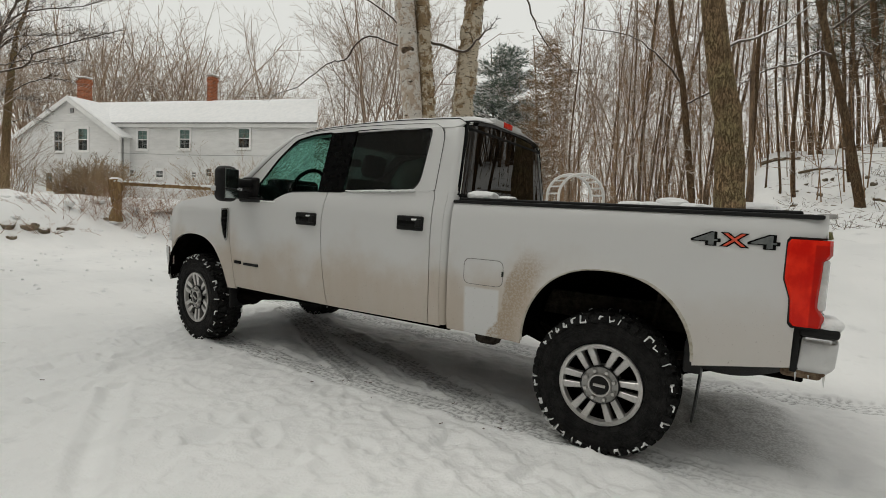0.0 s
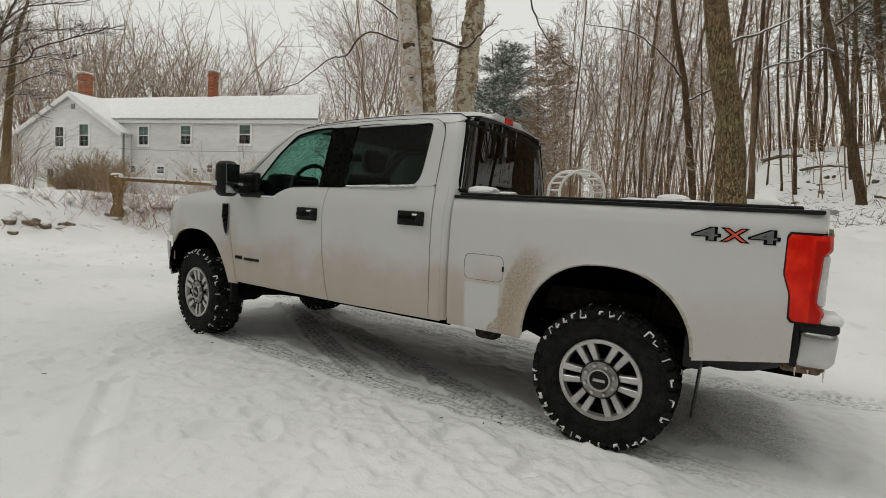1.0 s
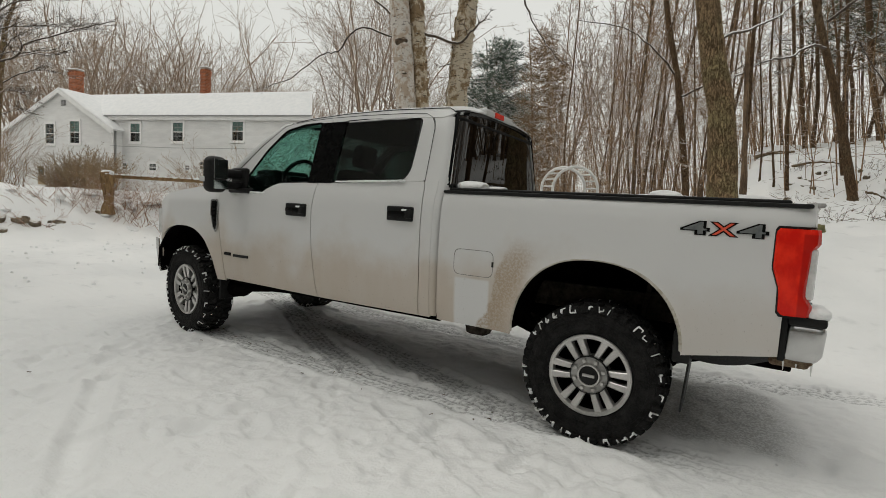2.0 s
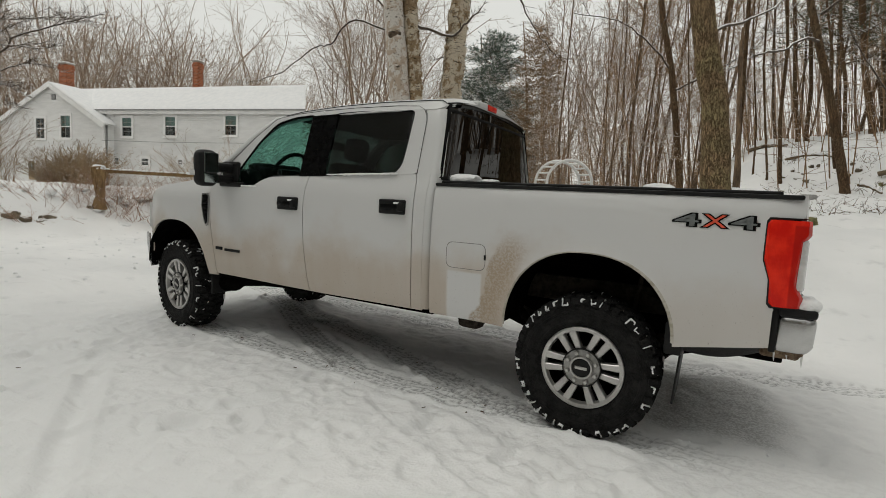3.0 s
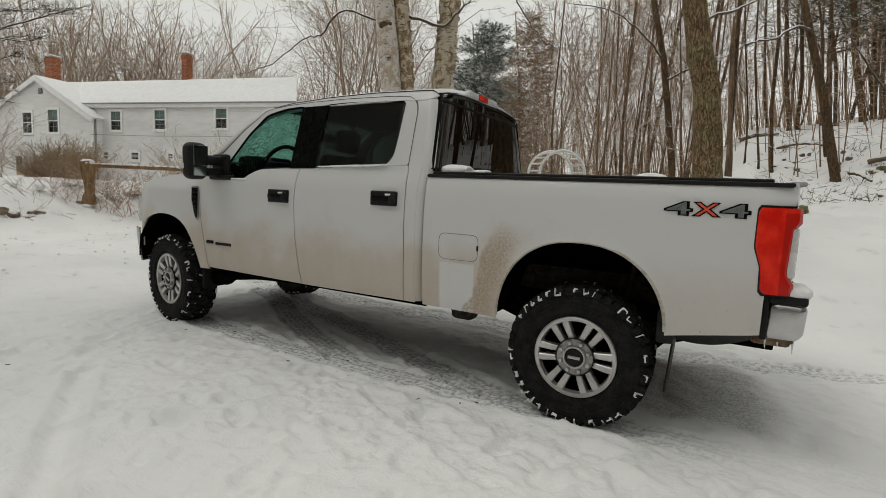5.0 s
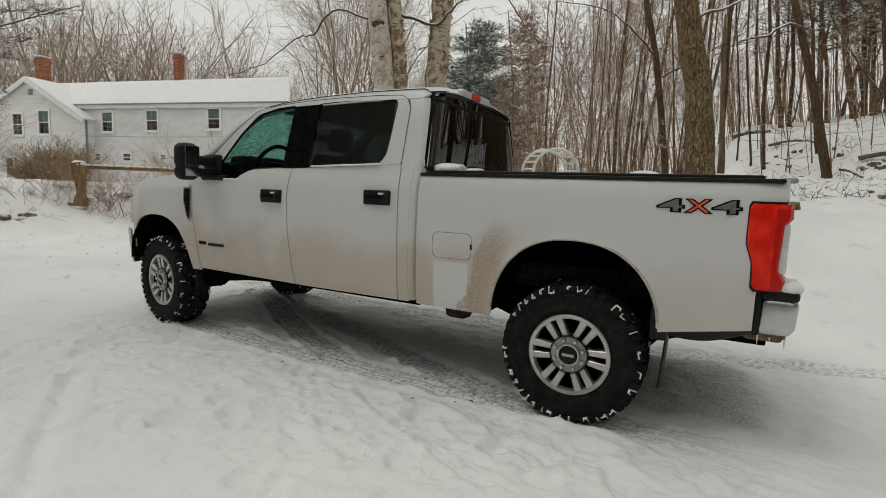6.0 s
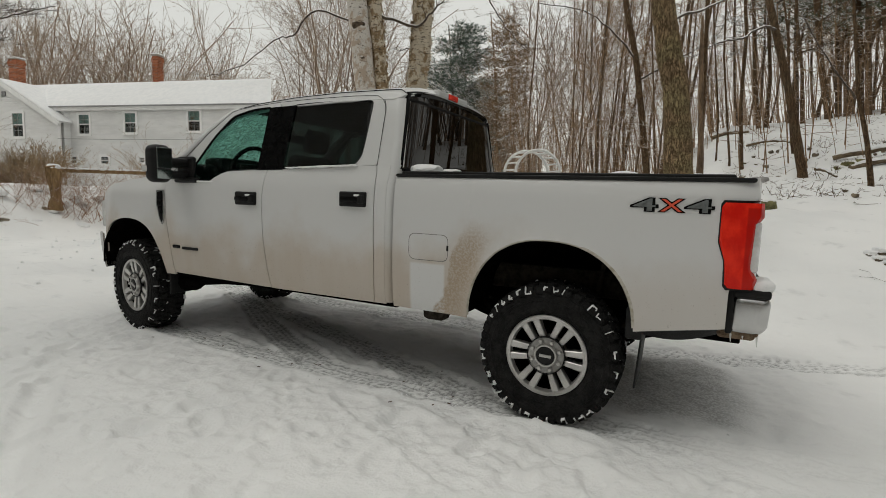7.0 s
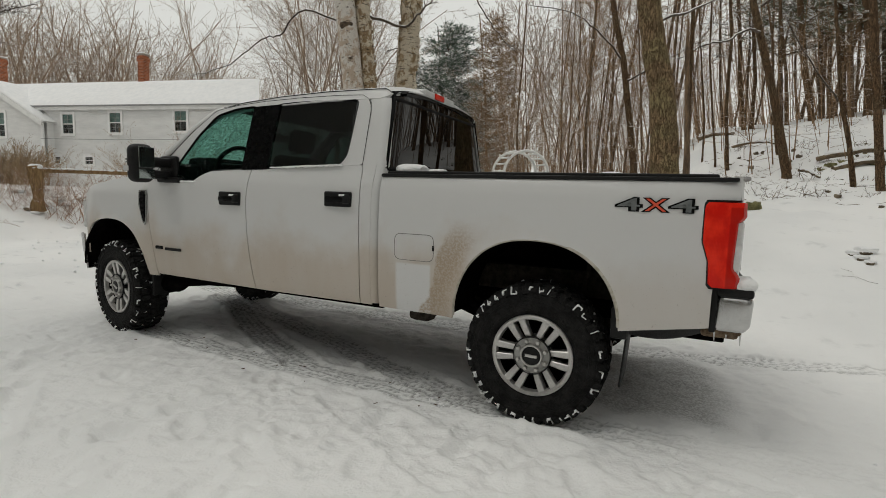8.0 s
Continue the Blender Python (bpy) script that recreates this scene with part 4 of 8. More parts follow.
leaning_trunk("white_birch", [(-5.83, 6.75, 0.3), (-5.93, 6.65, 2.0), (-6.01, 6.58, 3.6), (-6.2, 6.58, 4.9), (-6.38, 6.58, 6.1), (-6.7, 6.4, 9.5), (-6.9, 6.2, 12)], [0.30, 0.26, 0.225, 0.225, 0.215, 0.14, 0.04], M_BIRCH, "white birch trunk with peeling bark", [([(-6.15, 6.6, 5.0), (-7.0, 6.1, 5.25), (-7.5, 5.9, 4.75), (-7.9, 5.75, 4.65), (-8.6, 5.5, 4.1), (-9.4, 5.2, 3.85)], 0.032), ([(-6.2, 6.6, 5.4), (-7.6, 6.5, 6.4), (-9.0, 6.6, 6.6)], 0.04)], sides=20, lumpy=0.05, twig=7)
leaning_trunk("old_birch", [(-5.6, 6.95, 0.3), (-5.65, 6.88, 2.0), (-5.76, 6.83, 3.64), (-5.95, 6.86, 4.9), (-6.11, 6.89, 6.2), (-6.2, 7.1, 9.5), (-6.3, 7.2, 12)], [0.26, 0.21, 0.165, 0.165, 0.165, 0.11, 0.03], M_BIRCHOLD, "shaggy grey birch trunk beside the white one", [([(-5.9, 6.9, 5.3), (-5.2, 7.3, 5.1), (-4.85, 7.4, 5.35), (-4.55, 7.5, 5.7)], 0.05), ([(-5.9, 6.9, 6.2), (-5.0, 7.4, 7.0), (-4.2, 8.0, 7.4)], 0.04)], sides=18, lumpy=0.12)
leaning_trunk("old_birch", [(-5.4, 7.2, 0.3), (-5.34, 7.3, 2.0), (-5.2, 7.42, 3.7), (-5.2, 7.55, 5.0), (-5.16, 7.66, 6.34), (-4.7, 8.0, 9.5), (-4.5, 8.2, 12)], [0.30, 0.27, 0.235, 0.22, 0.20, 0.13, 0.04], M_BIRCHOLD, "shaggy leaning birch trunk with loose bark", [([(-4.95, 7.7, 6.3), (-4.3, 8.0, 6.7), (-3.9, 8.3, 5.9), (-3.5, 8.5, 5.2), (-3.0, 8.8, 4.7)], 0.035), ([(-5.05, 7.6, 5.3), (-5.35, 7.5, 4.75), (-5.6, 7.3, 4.6)], 0.03)], sides=20, lumpy=0.14)
leaning_trunk("ash_tree", [(3.22, 13.5, 1.6), (3.16, 13.5, 2.2), (2.90, 13.48, 3.4), (2.56, 13.46, 4.76), (2.20, 13.4, 6.0), (1.83, 13.35, 7.4), (1.1, 13.2, 11.0)], [0.19, 0.115, 0.10, 0.095, 0.09, 0.082, 0.05], M_BARKNEAR, "leaning brown tree trunk at the foot of the slope", [([(2.22, 13.4, 5.9), (1.9, 12.88, 5.92), (1.43, 12.39, 5.54), (1.0, 11.93, 5.39), (0.65, 11.49, 5.12), (0.3, 11.2, 4.85)], 0.05), ([(2.2, 13.4, 6.6), (3.4, 12.6, 7.4), (4.6, 12.0, 7.6)], 0.05)], sides=16, lumpy=0.10)
leaning_trunk("oak_tree", [(-0.85, 15.9, 1.0), (-0.94, 15.93, 2.4), (-1.22, 15.9, 4.3), (-1.5, 15.85, 6.05), (-1.9, 15.73, 7.72), (-2.6, 15.4, 12)], [0.16, 0.115, 0.105, 0.10, 0.095, 0.05], M_BARKNEAR, "dark crooked tree with snowy limbs", [([(-1.48, 15.85, 6.0), (-2.2, 15.4, 6.9), (-3.2, 15.0, 7.6), (-4.6, 14.6, 7.9)], 0.05), ([(-1.4, 15.85, 5.4), (-0.2, 15.2, 5.8), (0.6, 15.0, 6.2)], 0.05)], sides=14, lumpy=0.08)
leaning_trunk("broken_tree", [(0.75, 10.4, 1.0), (0.74, 10.37, 2.1), (0.64, 10.42, 3.5), (0.55, 10.47, 4.8), (0.52, 10.5, 5.6)], [0.10, 0.062, 0.058, 0.052, 0.02], surface("rusty_split_bark", (0.075, 0.05, 0.032), (0.22, 0.145, 0.085), 4, 0.95, bump=0.9, stretch=(2, 2, 0.4), fine=24), "dead tree trunk with split rust-brown wood", sides=14, lumpy=0.18)
leaning_trunk("dark_tree", [(0.72, 10.7, 1.0), (0.70, 10.7, 2.2), (0.66, 10.7, 4.0), (0.58, 10.7, 6.5), (0.5, 10.7, 10)], [0.08, 0.052, 0.048, 0.042, 0.02], M_BARKNEAR, "dark straight tree trunk by the wall", sides=12, lumpy=0.08)
leaning_trunk("ash_tree", [(4.6, 11.1, 1.2), (4.56, 11.09, 1.7), (4.4, 11.2, 3.2), (4.1, 11.36, 5.84), (3.8, 11.4, 9)], [0.14, 0.088, 0.08, 0.072, 0.045], M_BARKNEAR, "brown tree trunk with a flared foot in the snow", [([(4.25, 11.2, 4.6), (4.8, 10.9, 5.2), (5.4, 10.7, 5.5)], 0.03)], sides=14, lumpy=0.10)
leaning_trunk("thin_tree", [(4.2, 11.5, 1.4), (4.16, 11.5, 1.9), (4.0, 11.5, 2.8), (3.75, 11.48, 3.8), (3.5, 11.4, 5.5), (3.3, 11.4, 7)], [0.09, 0.062, 0.05, 0.042, 0.03, 0.02], M_BARKNEAR, "thin crooked tree at the slope's foot", [([(3.7, 11.5, 3.75), (3.0, 11.0, 4.6), (2.5, 10.8, 5.4)], 0.03)], sides=10, lumpy=0.08)
for sx, sy, r, lean, h in ((1.45, 14.66, 0.042, 0.091, 11), (1.81, 14.49, 0.07, 0.063, 13), (1.17, 15.5, 0.035, 0.088, 9), (3.0, 25.8, 0.13, 0.12, 16), (3.47, 26.7, 0.12, 0.06, 16), (3.23, 15.88, 0.05, 0.143, 11), (4.63, 24.5, 0.10, 0.138, 15), (5.45, 24.5, 0.18, 0.17, 17), (7.42, 28.4, 0.18, 0.116, 17), (7.15, 23.2, 0.18, 0.114, 17), (8.9, 25.0, 0.16, 0.13, 16)):
    gz = ground_z(sx, sy)
    up = [(sx - lean * z + 0.06 * math.sin(z * 1.3 + sx * 5), sy, gz + z) for z in (-0.3, 0.25, h * 0.15, h * 0.3, h * 0.5, h * 0.75, h)]
    arms = []
    turn_rnd = random.Random(int(sx * 100))
    for k in range(7):
        z = h * turn_rnd.uniform(0.22, 0.8)
        a, out = turn_rnd.uniform(0, 2 * math.pi), turn_rnd.uniform(0.8, 1.9)
        x0 = sx - lean * z
        arms.append(([(x0, sy, gz + z), (x0 + 0.5 * out * math.cos(a), sy + 0.5 * out * math.sin(a), gz + z + 0.15 * out), (x0 + out * math.cos(a), sy + out * math.sin(a), gz + z + turn_rnd.uniform(0.1, 0.6) * out)], max(0.014, r * 0.26)))
    leaning_trunk("slope_tree", up, [r * 1.15, r * 0.76, r * 0.72, r * 0.66, r * 0.57, r * 0.4, r * 0.15], M_BARKNEAR, "bare straight tree on the snowy slope", arms, sides=10, lumpy=0.07)



def spreading_meshes(seed, height, r, stems, spread, fine=0.012, kids=(7, 4), stout=1.0, fork=0.2):
    """A tree that forks low into many rising limbs with a rounded head of fine twigs."""
    rnd = random.Random(seed)
    trunk, crown = Wood(), Wood()
    trunk.tube(branch_path(rnd, (0, 0, -0.5), (0, 0, 1), height * (fork + 0.08) + 0.5, 0, 0.03, 5), r * 1.3, r * 0.8, 9)
    for k in range(stems):
        a = 2 * math.pi * k / stems + rnd.uniform(-0.4, 0.4)
        z0 = height * rnd.uniform(fork * 0.5, fork + 0.06)
        lean = spread * rnd.uniform(0.25, 1.15)
        branchy(crown, rnd, (0, 0, z0), (math.cos(a) * lean, math.sin(a) * lean, 1), (height - z0) * rnd.uniform(0.7, 1.0), r * rnd.uniform(0.26, 0.44) * stout, kids, 0.022, fine, 0.13)
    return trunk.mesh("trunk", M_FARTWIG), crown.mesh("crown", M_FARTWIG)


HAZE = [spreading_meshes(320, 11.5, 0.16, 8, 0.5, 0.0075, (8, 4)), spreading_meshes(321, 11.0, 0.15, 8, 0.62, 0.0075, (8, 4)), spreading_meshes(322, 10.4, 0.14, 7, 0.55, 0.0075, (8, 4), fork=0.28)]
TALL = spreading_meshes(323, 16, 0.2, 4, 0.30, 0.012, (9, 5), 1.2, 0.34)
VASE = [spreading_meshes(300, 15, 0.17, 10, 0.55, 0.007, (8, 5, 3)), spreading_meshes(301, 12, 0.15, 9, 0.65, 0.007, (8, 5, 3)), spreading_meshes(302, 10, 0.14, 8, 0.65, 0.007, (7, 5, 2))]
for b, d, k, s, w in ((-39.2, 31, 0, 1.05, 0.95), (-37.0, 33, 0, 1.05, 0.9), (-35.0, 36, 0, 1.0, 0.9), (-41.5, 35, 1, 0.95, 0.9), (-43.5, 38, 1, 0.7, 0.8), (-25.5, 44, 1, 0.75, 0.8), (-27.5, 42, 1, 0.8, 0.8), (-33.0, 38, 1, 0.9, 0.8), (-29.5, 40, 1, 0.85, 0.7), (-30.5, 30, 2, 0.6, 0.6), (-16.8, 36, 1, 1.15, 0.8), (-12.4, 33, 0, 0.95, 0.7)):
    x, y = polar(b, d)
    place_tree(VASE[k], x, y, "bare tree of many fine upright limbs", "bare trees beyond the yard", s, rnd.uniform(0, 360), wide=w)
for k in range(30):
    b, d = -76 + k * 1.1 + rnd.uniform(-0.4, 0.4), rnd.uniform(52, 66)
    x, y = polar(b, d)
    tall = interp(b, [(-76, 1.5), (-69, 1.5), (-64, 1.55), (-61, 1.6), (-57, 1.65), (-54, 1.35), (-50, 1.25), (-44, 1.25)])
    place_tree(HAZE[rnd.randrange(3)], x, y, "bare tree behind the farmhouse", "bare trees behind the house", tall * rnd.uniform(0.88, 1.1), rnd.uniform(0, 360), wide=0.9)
x, y = polar(-50.3, 53)
place_tree(TALL, x, y, "tall open bare tree behind the farmhouse", "bare trees behind the house", 1.1, 30, wide=0.8)
YARD = spreading_meshes(311, 11, 0.10, 8, 0.8, 0.006, (7, 4), 1.1, 0.12)
for bx, by, s, tn, ln in ((-27.5, 4.0, 1.05, 160, (0, 5)),):
    place_tree(YARD, bx, by, "snow-dusted yard tree with long drooping branches", "yard trees", s, tn, ln)


def yard_run(points, rnd, drift=0.5):
    """Limb points beside the house: metres along the yard, height, and a slow drift in depth."""
    z0, depth, out = ground_z(-29.2, 6.4), 0.0, []
    for u, h in points:
        out.append((-29.2 + u * 0.848 - depth * 0.53, 6.4 + u * 0.53 + depth * 0.848, z0 + h))
        depth += rnd.uniform(-drift, drift)
    return out


rnd_yard = random.Random(77)
leaning_trunk("yard_tree", yard_run([(-1.1, -0.2), (-0.85, 2.9), (-0.5, 5.0), (-0.1, 6.9), (0.3, 8.75), (0.65, 10.9), (1.0, 13.3)], rnd_yard, 0.1), [0.30, 0.23, 0.20, 0.17, 0.14, 0.10, 0.04], M_BARKNEAR, "dark yard tree with long snow-lined branches beside the house", [
    (yard_run([(-0.4, 5.3), (0.45, 6.2), (0.8, 7.2), (1.4, 8.6), (1.75, 9.9)], rnd_yard, 0.2), 0.12),
    (yard_run([(-0.55, 4.8), (0.4, 5.25), (1.6, 5.75), (2.5, 6.35), (3.6, 6.9), (4.65, 7.25), (5.9, 7.75)], rnd_yard), 0.075),
    (yard_run([(-0.5, 5.6), (0.8, 5.75), (2.2, 5.9), (3.6, 5.95), (4.3, 6.2)], rnd_yard), 0.05),
    (yard_run([(-0.2, 6.5), (0.8, 7.0), (2.0, 7.8), (3.3, 8.0), (4.9, 8.25), (5.9, 8.6)], rnd_yard), 0.06),
    (yard_run([(0.45, 6.2), (1.5, 6.9), (2.6, 7.2), (3.8, 7.5), (5.0, 7.4)], rnd_yard), 0.04),
    (yard_run([(1.4, 8.6), (2.4, 9.2), (3.6, 9.3), (4.8, 9.4)], rnd_yard), 0.05),
    (yard_run([(-0.7, 4.0), (0.5, 4.3), (1.6, 4.4), (2.7, 3.9)], rnd_yard), 0.035),
    (yard_run([(0.3, 8.7), (-0.6, 9.6), (-1.6, 10.2)], rnd_yard), 0.06)], sides=12, lumpy=0.06, twig=24)
leaning_trunk("yard_tree", yard_run([(0.7, -0.2), (0.85, 2.9), (0.95, 4.5), (1.1, 6.2), (1.2, 7.2), (1.6, 8.4), (1.9, 10.0)], random.Random(5), 0.1), [0.22, 0.16, 0.145, 0.12, 0.09, 0.06, 0.03], M_BARKBIG, "slim brown yard tree with fine snowy twigs", [
    (yard_run([(0.9, 3.9), (0.2, 4.6), (-0.3, 5.0)], rnd_yard), 0.04),
    (yard_run([(0.95, 4.6), (1.8, 5.3), (2.6, 5.5), (3.4, 5.3)], rnd_yard), 0.04),
    (yard_run([(1.05, 5.6), (1.8, 6.5), (2.8, 7.0)], rnd_yard), 0.04),
    (yard_run([(0.85, 3.2), (1.7, 3.6), (2.5, 3.3)], rnd_yard), 0.03)], sides=10, lumpy=0.06, twig=20)


# far woods all round, past telling apart
def far_wood(name, spans, seed, d0, d1, n, h0, h1, thin, label, depth=1):
    rnd = random.Random(seed)
    w = Wood()
    for _ in range(n):
        b0, b1 = spans[rnd.randrange(len(spans))]
        b = rnd.uniform(b0, b1)
        x, y = polar(b, rnd.uniform(d0, d1))
        gz = ground_z(x, y) - 0.3
        h = rnd.uniform(h0, h1)
        q = branch_path(rnd, (x, y, gz), lean_way(rnd, b, 0.03), h, 0, 0.03, 6)
        r = rnd.uniform(0.05, 0.16) * thin
        w.tube(q, r, 0.02, 5)
        twigs_on(w, rnd, q, r * 0.4, depth, 9, h * 0.17, 0.2, 0.013, 0.17, 0.12)
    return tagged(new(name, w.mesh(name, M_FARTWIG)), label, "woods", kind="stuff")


far_wood("far_woods", [(-22, 30)], 71, 46, 85, 130, 9, 19, 0.8, "dense bare winter woods beyond the drive")
far_wood("far_woods", [(-78, -22)], 72, 66, 95, 260, 8, 13, 0.55, "bare winter woods behind the farmhouse")
far_wood("far_woods", [(30, 276)], 73, 22, 50, 620, 11, 19, 1.5, "bare winter woods along the drive", 0)


def undergrowth(name, b0, b1, d0, d1, n, seed):
    """Thin stems too many to count, among the trees."""
    rnd = random.Random(seed)
    w = Wood()
    for _ in range(n):
        b = rnd.uniform(b0, b1)
        x, y = polar(b, rnd.uniform(d0, d1))
        h = rnd.uniform(1.5, 9.0) * rnd.random() ** 0.5 + 1.0
        q = branch_path(rnd, (x, y, ground_z(x, y) - 0.2), lean_way(rnd, b, 0.07), h, 0, 0.05, 5)
        r = rnd.uniform(0.008, 0.028)
        w.tube(q, r, 0.005, 3)
        for _ in range(9):
            t = rnd.uniform(0.15, 0.95) * 5
            i = min(int(t), 4)
            a = rnd.uniform(0, 2 * math.pi)
            branchy(w, rnd, q[i].lerp(q[i + 1], t - i), (math.cos(a), math.sin(a), rnd.uniform(-0.1, 0.5)), h * rnd.uniform(0.12, 0.26), r * 0.45, (3,), -0.02, 0.005, 0.16, 1)
    return tagged(new(name, w.mesh(name, M_TWIG)), "brown undergrowth of thin stems in the wood", "undergrowth", kind="stuff")


undergrowth("undergrowth", -21, 1.5, 21, 44, 370, 81)
undergrowth("undergrowth", 1.5, 22, 28, 46, 150, 82)
undergrowth("undergrowth", 3, 21, 17, 29, 60, 83)


# conifers
def conifer_meshes(seed, height, r, reach, layers, needles, bare=0.12, power=0.75, snowy=0.3, blade=0.022, dome=0.0):
    """A pine with layered boughs; needles is the count of small sprays on each bough, snowy the share with snow on them."""
    rnd = random.Random(seed)
    trunk, crown, white = Wood(), Wood(), Wood()
    path = branch_path(rnd, (0, 0, -0.4), (0, 0, 1), height + 0.4, 0.01, 0.015, 10)
    trunk.tube(path, r, 0.03, 8)
    for k in range(layers):
        t = bare + (0.98 - bare) * k / layers
        z = height * t
        q_t = (t - bare) / (1 - bare)
        for a in [rnd.uniform(0, 2 * math.pi) for _ in range(rnd.randint(5, 7))]:
            l = reach * (max(0.02, 1.05 - q_t)) ** power * rnd.uniform(0.65, 1.1) * (1 - dome * smooth(q_t, 0.25, 0.0)) + 0.25
            q = branch_path(rnd, (0, 0, z + rnd.uniform(-0.25, 0.25)), (math.cos(a), math.sin(a), rnd.uniform(0.05, 0.45)), l, 0.03, 0.08, 5)
            trunk.tube(q, 0.03, 0.008, 4)
            for _ in range(int(needles * l / reach) + 4):
                u = rnd.uniform(0.2, 1.0) * 5
                i = min(int(u), 4)
                p = q[i].lerp(q[i + 1], u - i) + Vector((rnd.gauss(0, 0.2), rnd.gauss(0, 0.2), rnd.gauss(0, 0.10)))
                d = Vector((math.cos(a) + rnd.gauss(0, 0.6), math.sin(a) + rnd.gauss(0, 0.6), rnd.uniform(-0.1, 0.9))).normalized()
                side = d.cross(Vector((0, 0, 1))).normalized()
                size, into = rnd.uniform(0.16, 0.32), white if rnd.random() < snowy else crown
                for spray in range(4):
                    e = (d + side * (spray - 1.5) * 0.5 + Vector((0, 0, rnd.uniform(-0.3, 0.3)))).normalized()
                    sd = e.cross(Vector((rnd.uniform(-1, 1), rnd.uniform(-1, 1), 1))).normalized() * blade
                    m0 = len(into.v)
                    into.v += [p - sd, p + sd, p + e * size + sd * 0.4, p + e * size - sd * 0.4]
                    into.f.append((m0, m0 + 1, m0 + 2, m0 + 3))
    return trunk, crown, white


def conifer(bark, green, *args, **kw):
    t, c, s = conifer_meshes(*args, **kw)
    return t.mesh("trunk", bark), c.mesh("needles", green), s.mesh("snow", M_SNOW)


M_OLDNEEDLE = surface("brown_green_needles", (0.085, 0.10, 0.06), (0.19, 0.20, 0.125), 3, 0.85, snow=0.55, vary=0.15)
PINE = conifer(M_BARK, M_OLDNEEDLE, 400, 15, 0.15, 3.1, 22, 36, bare=0.22, snowy=0.16)
PINE_FULL = conifer(M_BARK, M_NEEDLE, 402, 13.0, 0.16, 3.4, 32, 105, bare=0.05, power=0.42, snowy=0.26)


def plant_conifer(meshes, bearing, dist, scale, wide, label, name):
    x, y = polar(bearing, dist)
    t = new(name)
    t.matrix_basis = Matrix.Translation((x, y, ground_z(x, y) - 0.2)) @ Euler((0, radians(-5.0 * smooth(bearing, -4, 10) * smooth(bearing, 60, 30)), 0)).to_matrix().to_4x4() @ Matrix.Diagonal((scale * wide, scale * wide, scale, 1))
    tagged(t, label, "tree")
    link("trunk", meshes[0], t)
    tagged(link("needles", meshes[1], t), kind="stuff")
    tagged(link("snow", meshes[2], t), kind="stuff")


plant_conifer(PINE_FULL, -25.1, 38, 1.03, 1.12, "green white pine with snow on its boughs", "pine_tree")
plant_conifer(PINE_FULL, -22.7, 44, 0.85, 1.1, "green white pine with snow on its boughs", "pine_tree")
# Pines out of view behind the drive, added to block low sky light.
for k in range(9):
    plant_conifer(PINE_FULL, 62 + k * 23.0 + rnd.uniform(-4, 4), rnd.uniform(15, 25), rnd.uniform(0.95, 1.4), 1.05, "dark snowy pine added out of view behind the drive", "pine_tree")
for b, d, s in ((150, 15, 1.0), (185, 16, 1.0), (215, 17, 1.0), (240, 15, 1.0)):
    plant_conifer(PINE, b, d, s, 1.0, "dark snowy pine added out of view behind the drive", "pine_tree")
for b, d, s in ((7.5, 38, 1.3), (10.5, 33, 1.2), (12.6, 29, 1.15), (14.8, 34, 1.25), (16.5, 28, 1.1), (18.6, 32, 1.2), (21, 29, 1.2)):
    plant_conifer(PINE, b, d, s, 0.8, "dark pine on top of the slope", "pine_tree")
M_RUSTTWIG = surface("rust_brown_twigs", (0.20, 0.13, 0.07), (0.36, 0.25, 0.15), 4, 0.95, snow=0.25)
LARCH = conifer(M_RUSTTWIG, M_RUSTTWIG, 401, 13.0, 0.14, 1.9, 36, 28, bare=0.05, power=0.5, snowy=0.06, blade=0.011)
plant_conifer(LARCH, -20.4, 33, 0.97, 1.0, "rust-brown bare larch with fine drooping twigs", "larch_tree")
plant_conifer(LARCH, -18.6, 37, 0.95, 0.9, "rust-brown bare larch with fine drooping twigs", "larch_tree")


# ---- the pickup truck: its left side is near y = 0, the rear axle at x = 0, the front at negative x ----
WIDE, BASE_L, HUB = 2.03, 4.06, 0.43
BODY_Y = [(0.5, 0.06), (0.60, 0.035), (0.68, 0.018), (0.85, 0.006), (1.05, 0.0), (1.22, 0.002), (1.34, 0.008), (1.42, 0.016), (1.48, 0.030), (1.53, 0.055), (1.60, 0.07)]


def body_y(z):
    return interp(z, BODY_Y)


def glass_y(z):
    """How far the cabin's side leans in above the belt."""
    return 0.062 + (z - 1.55) * 0.25 + max(0, z - 1.95) ** 2 * 0.8


def arch(x, xc, half, foot, top):
    u = min(1.0, abs(x - xc) / half)
    return foot + (top - foot) * (1 - u ** 2.3) ** (1 / 2.1)


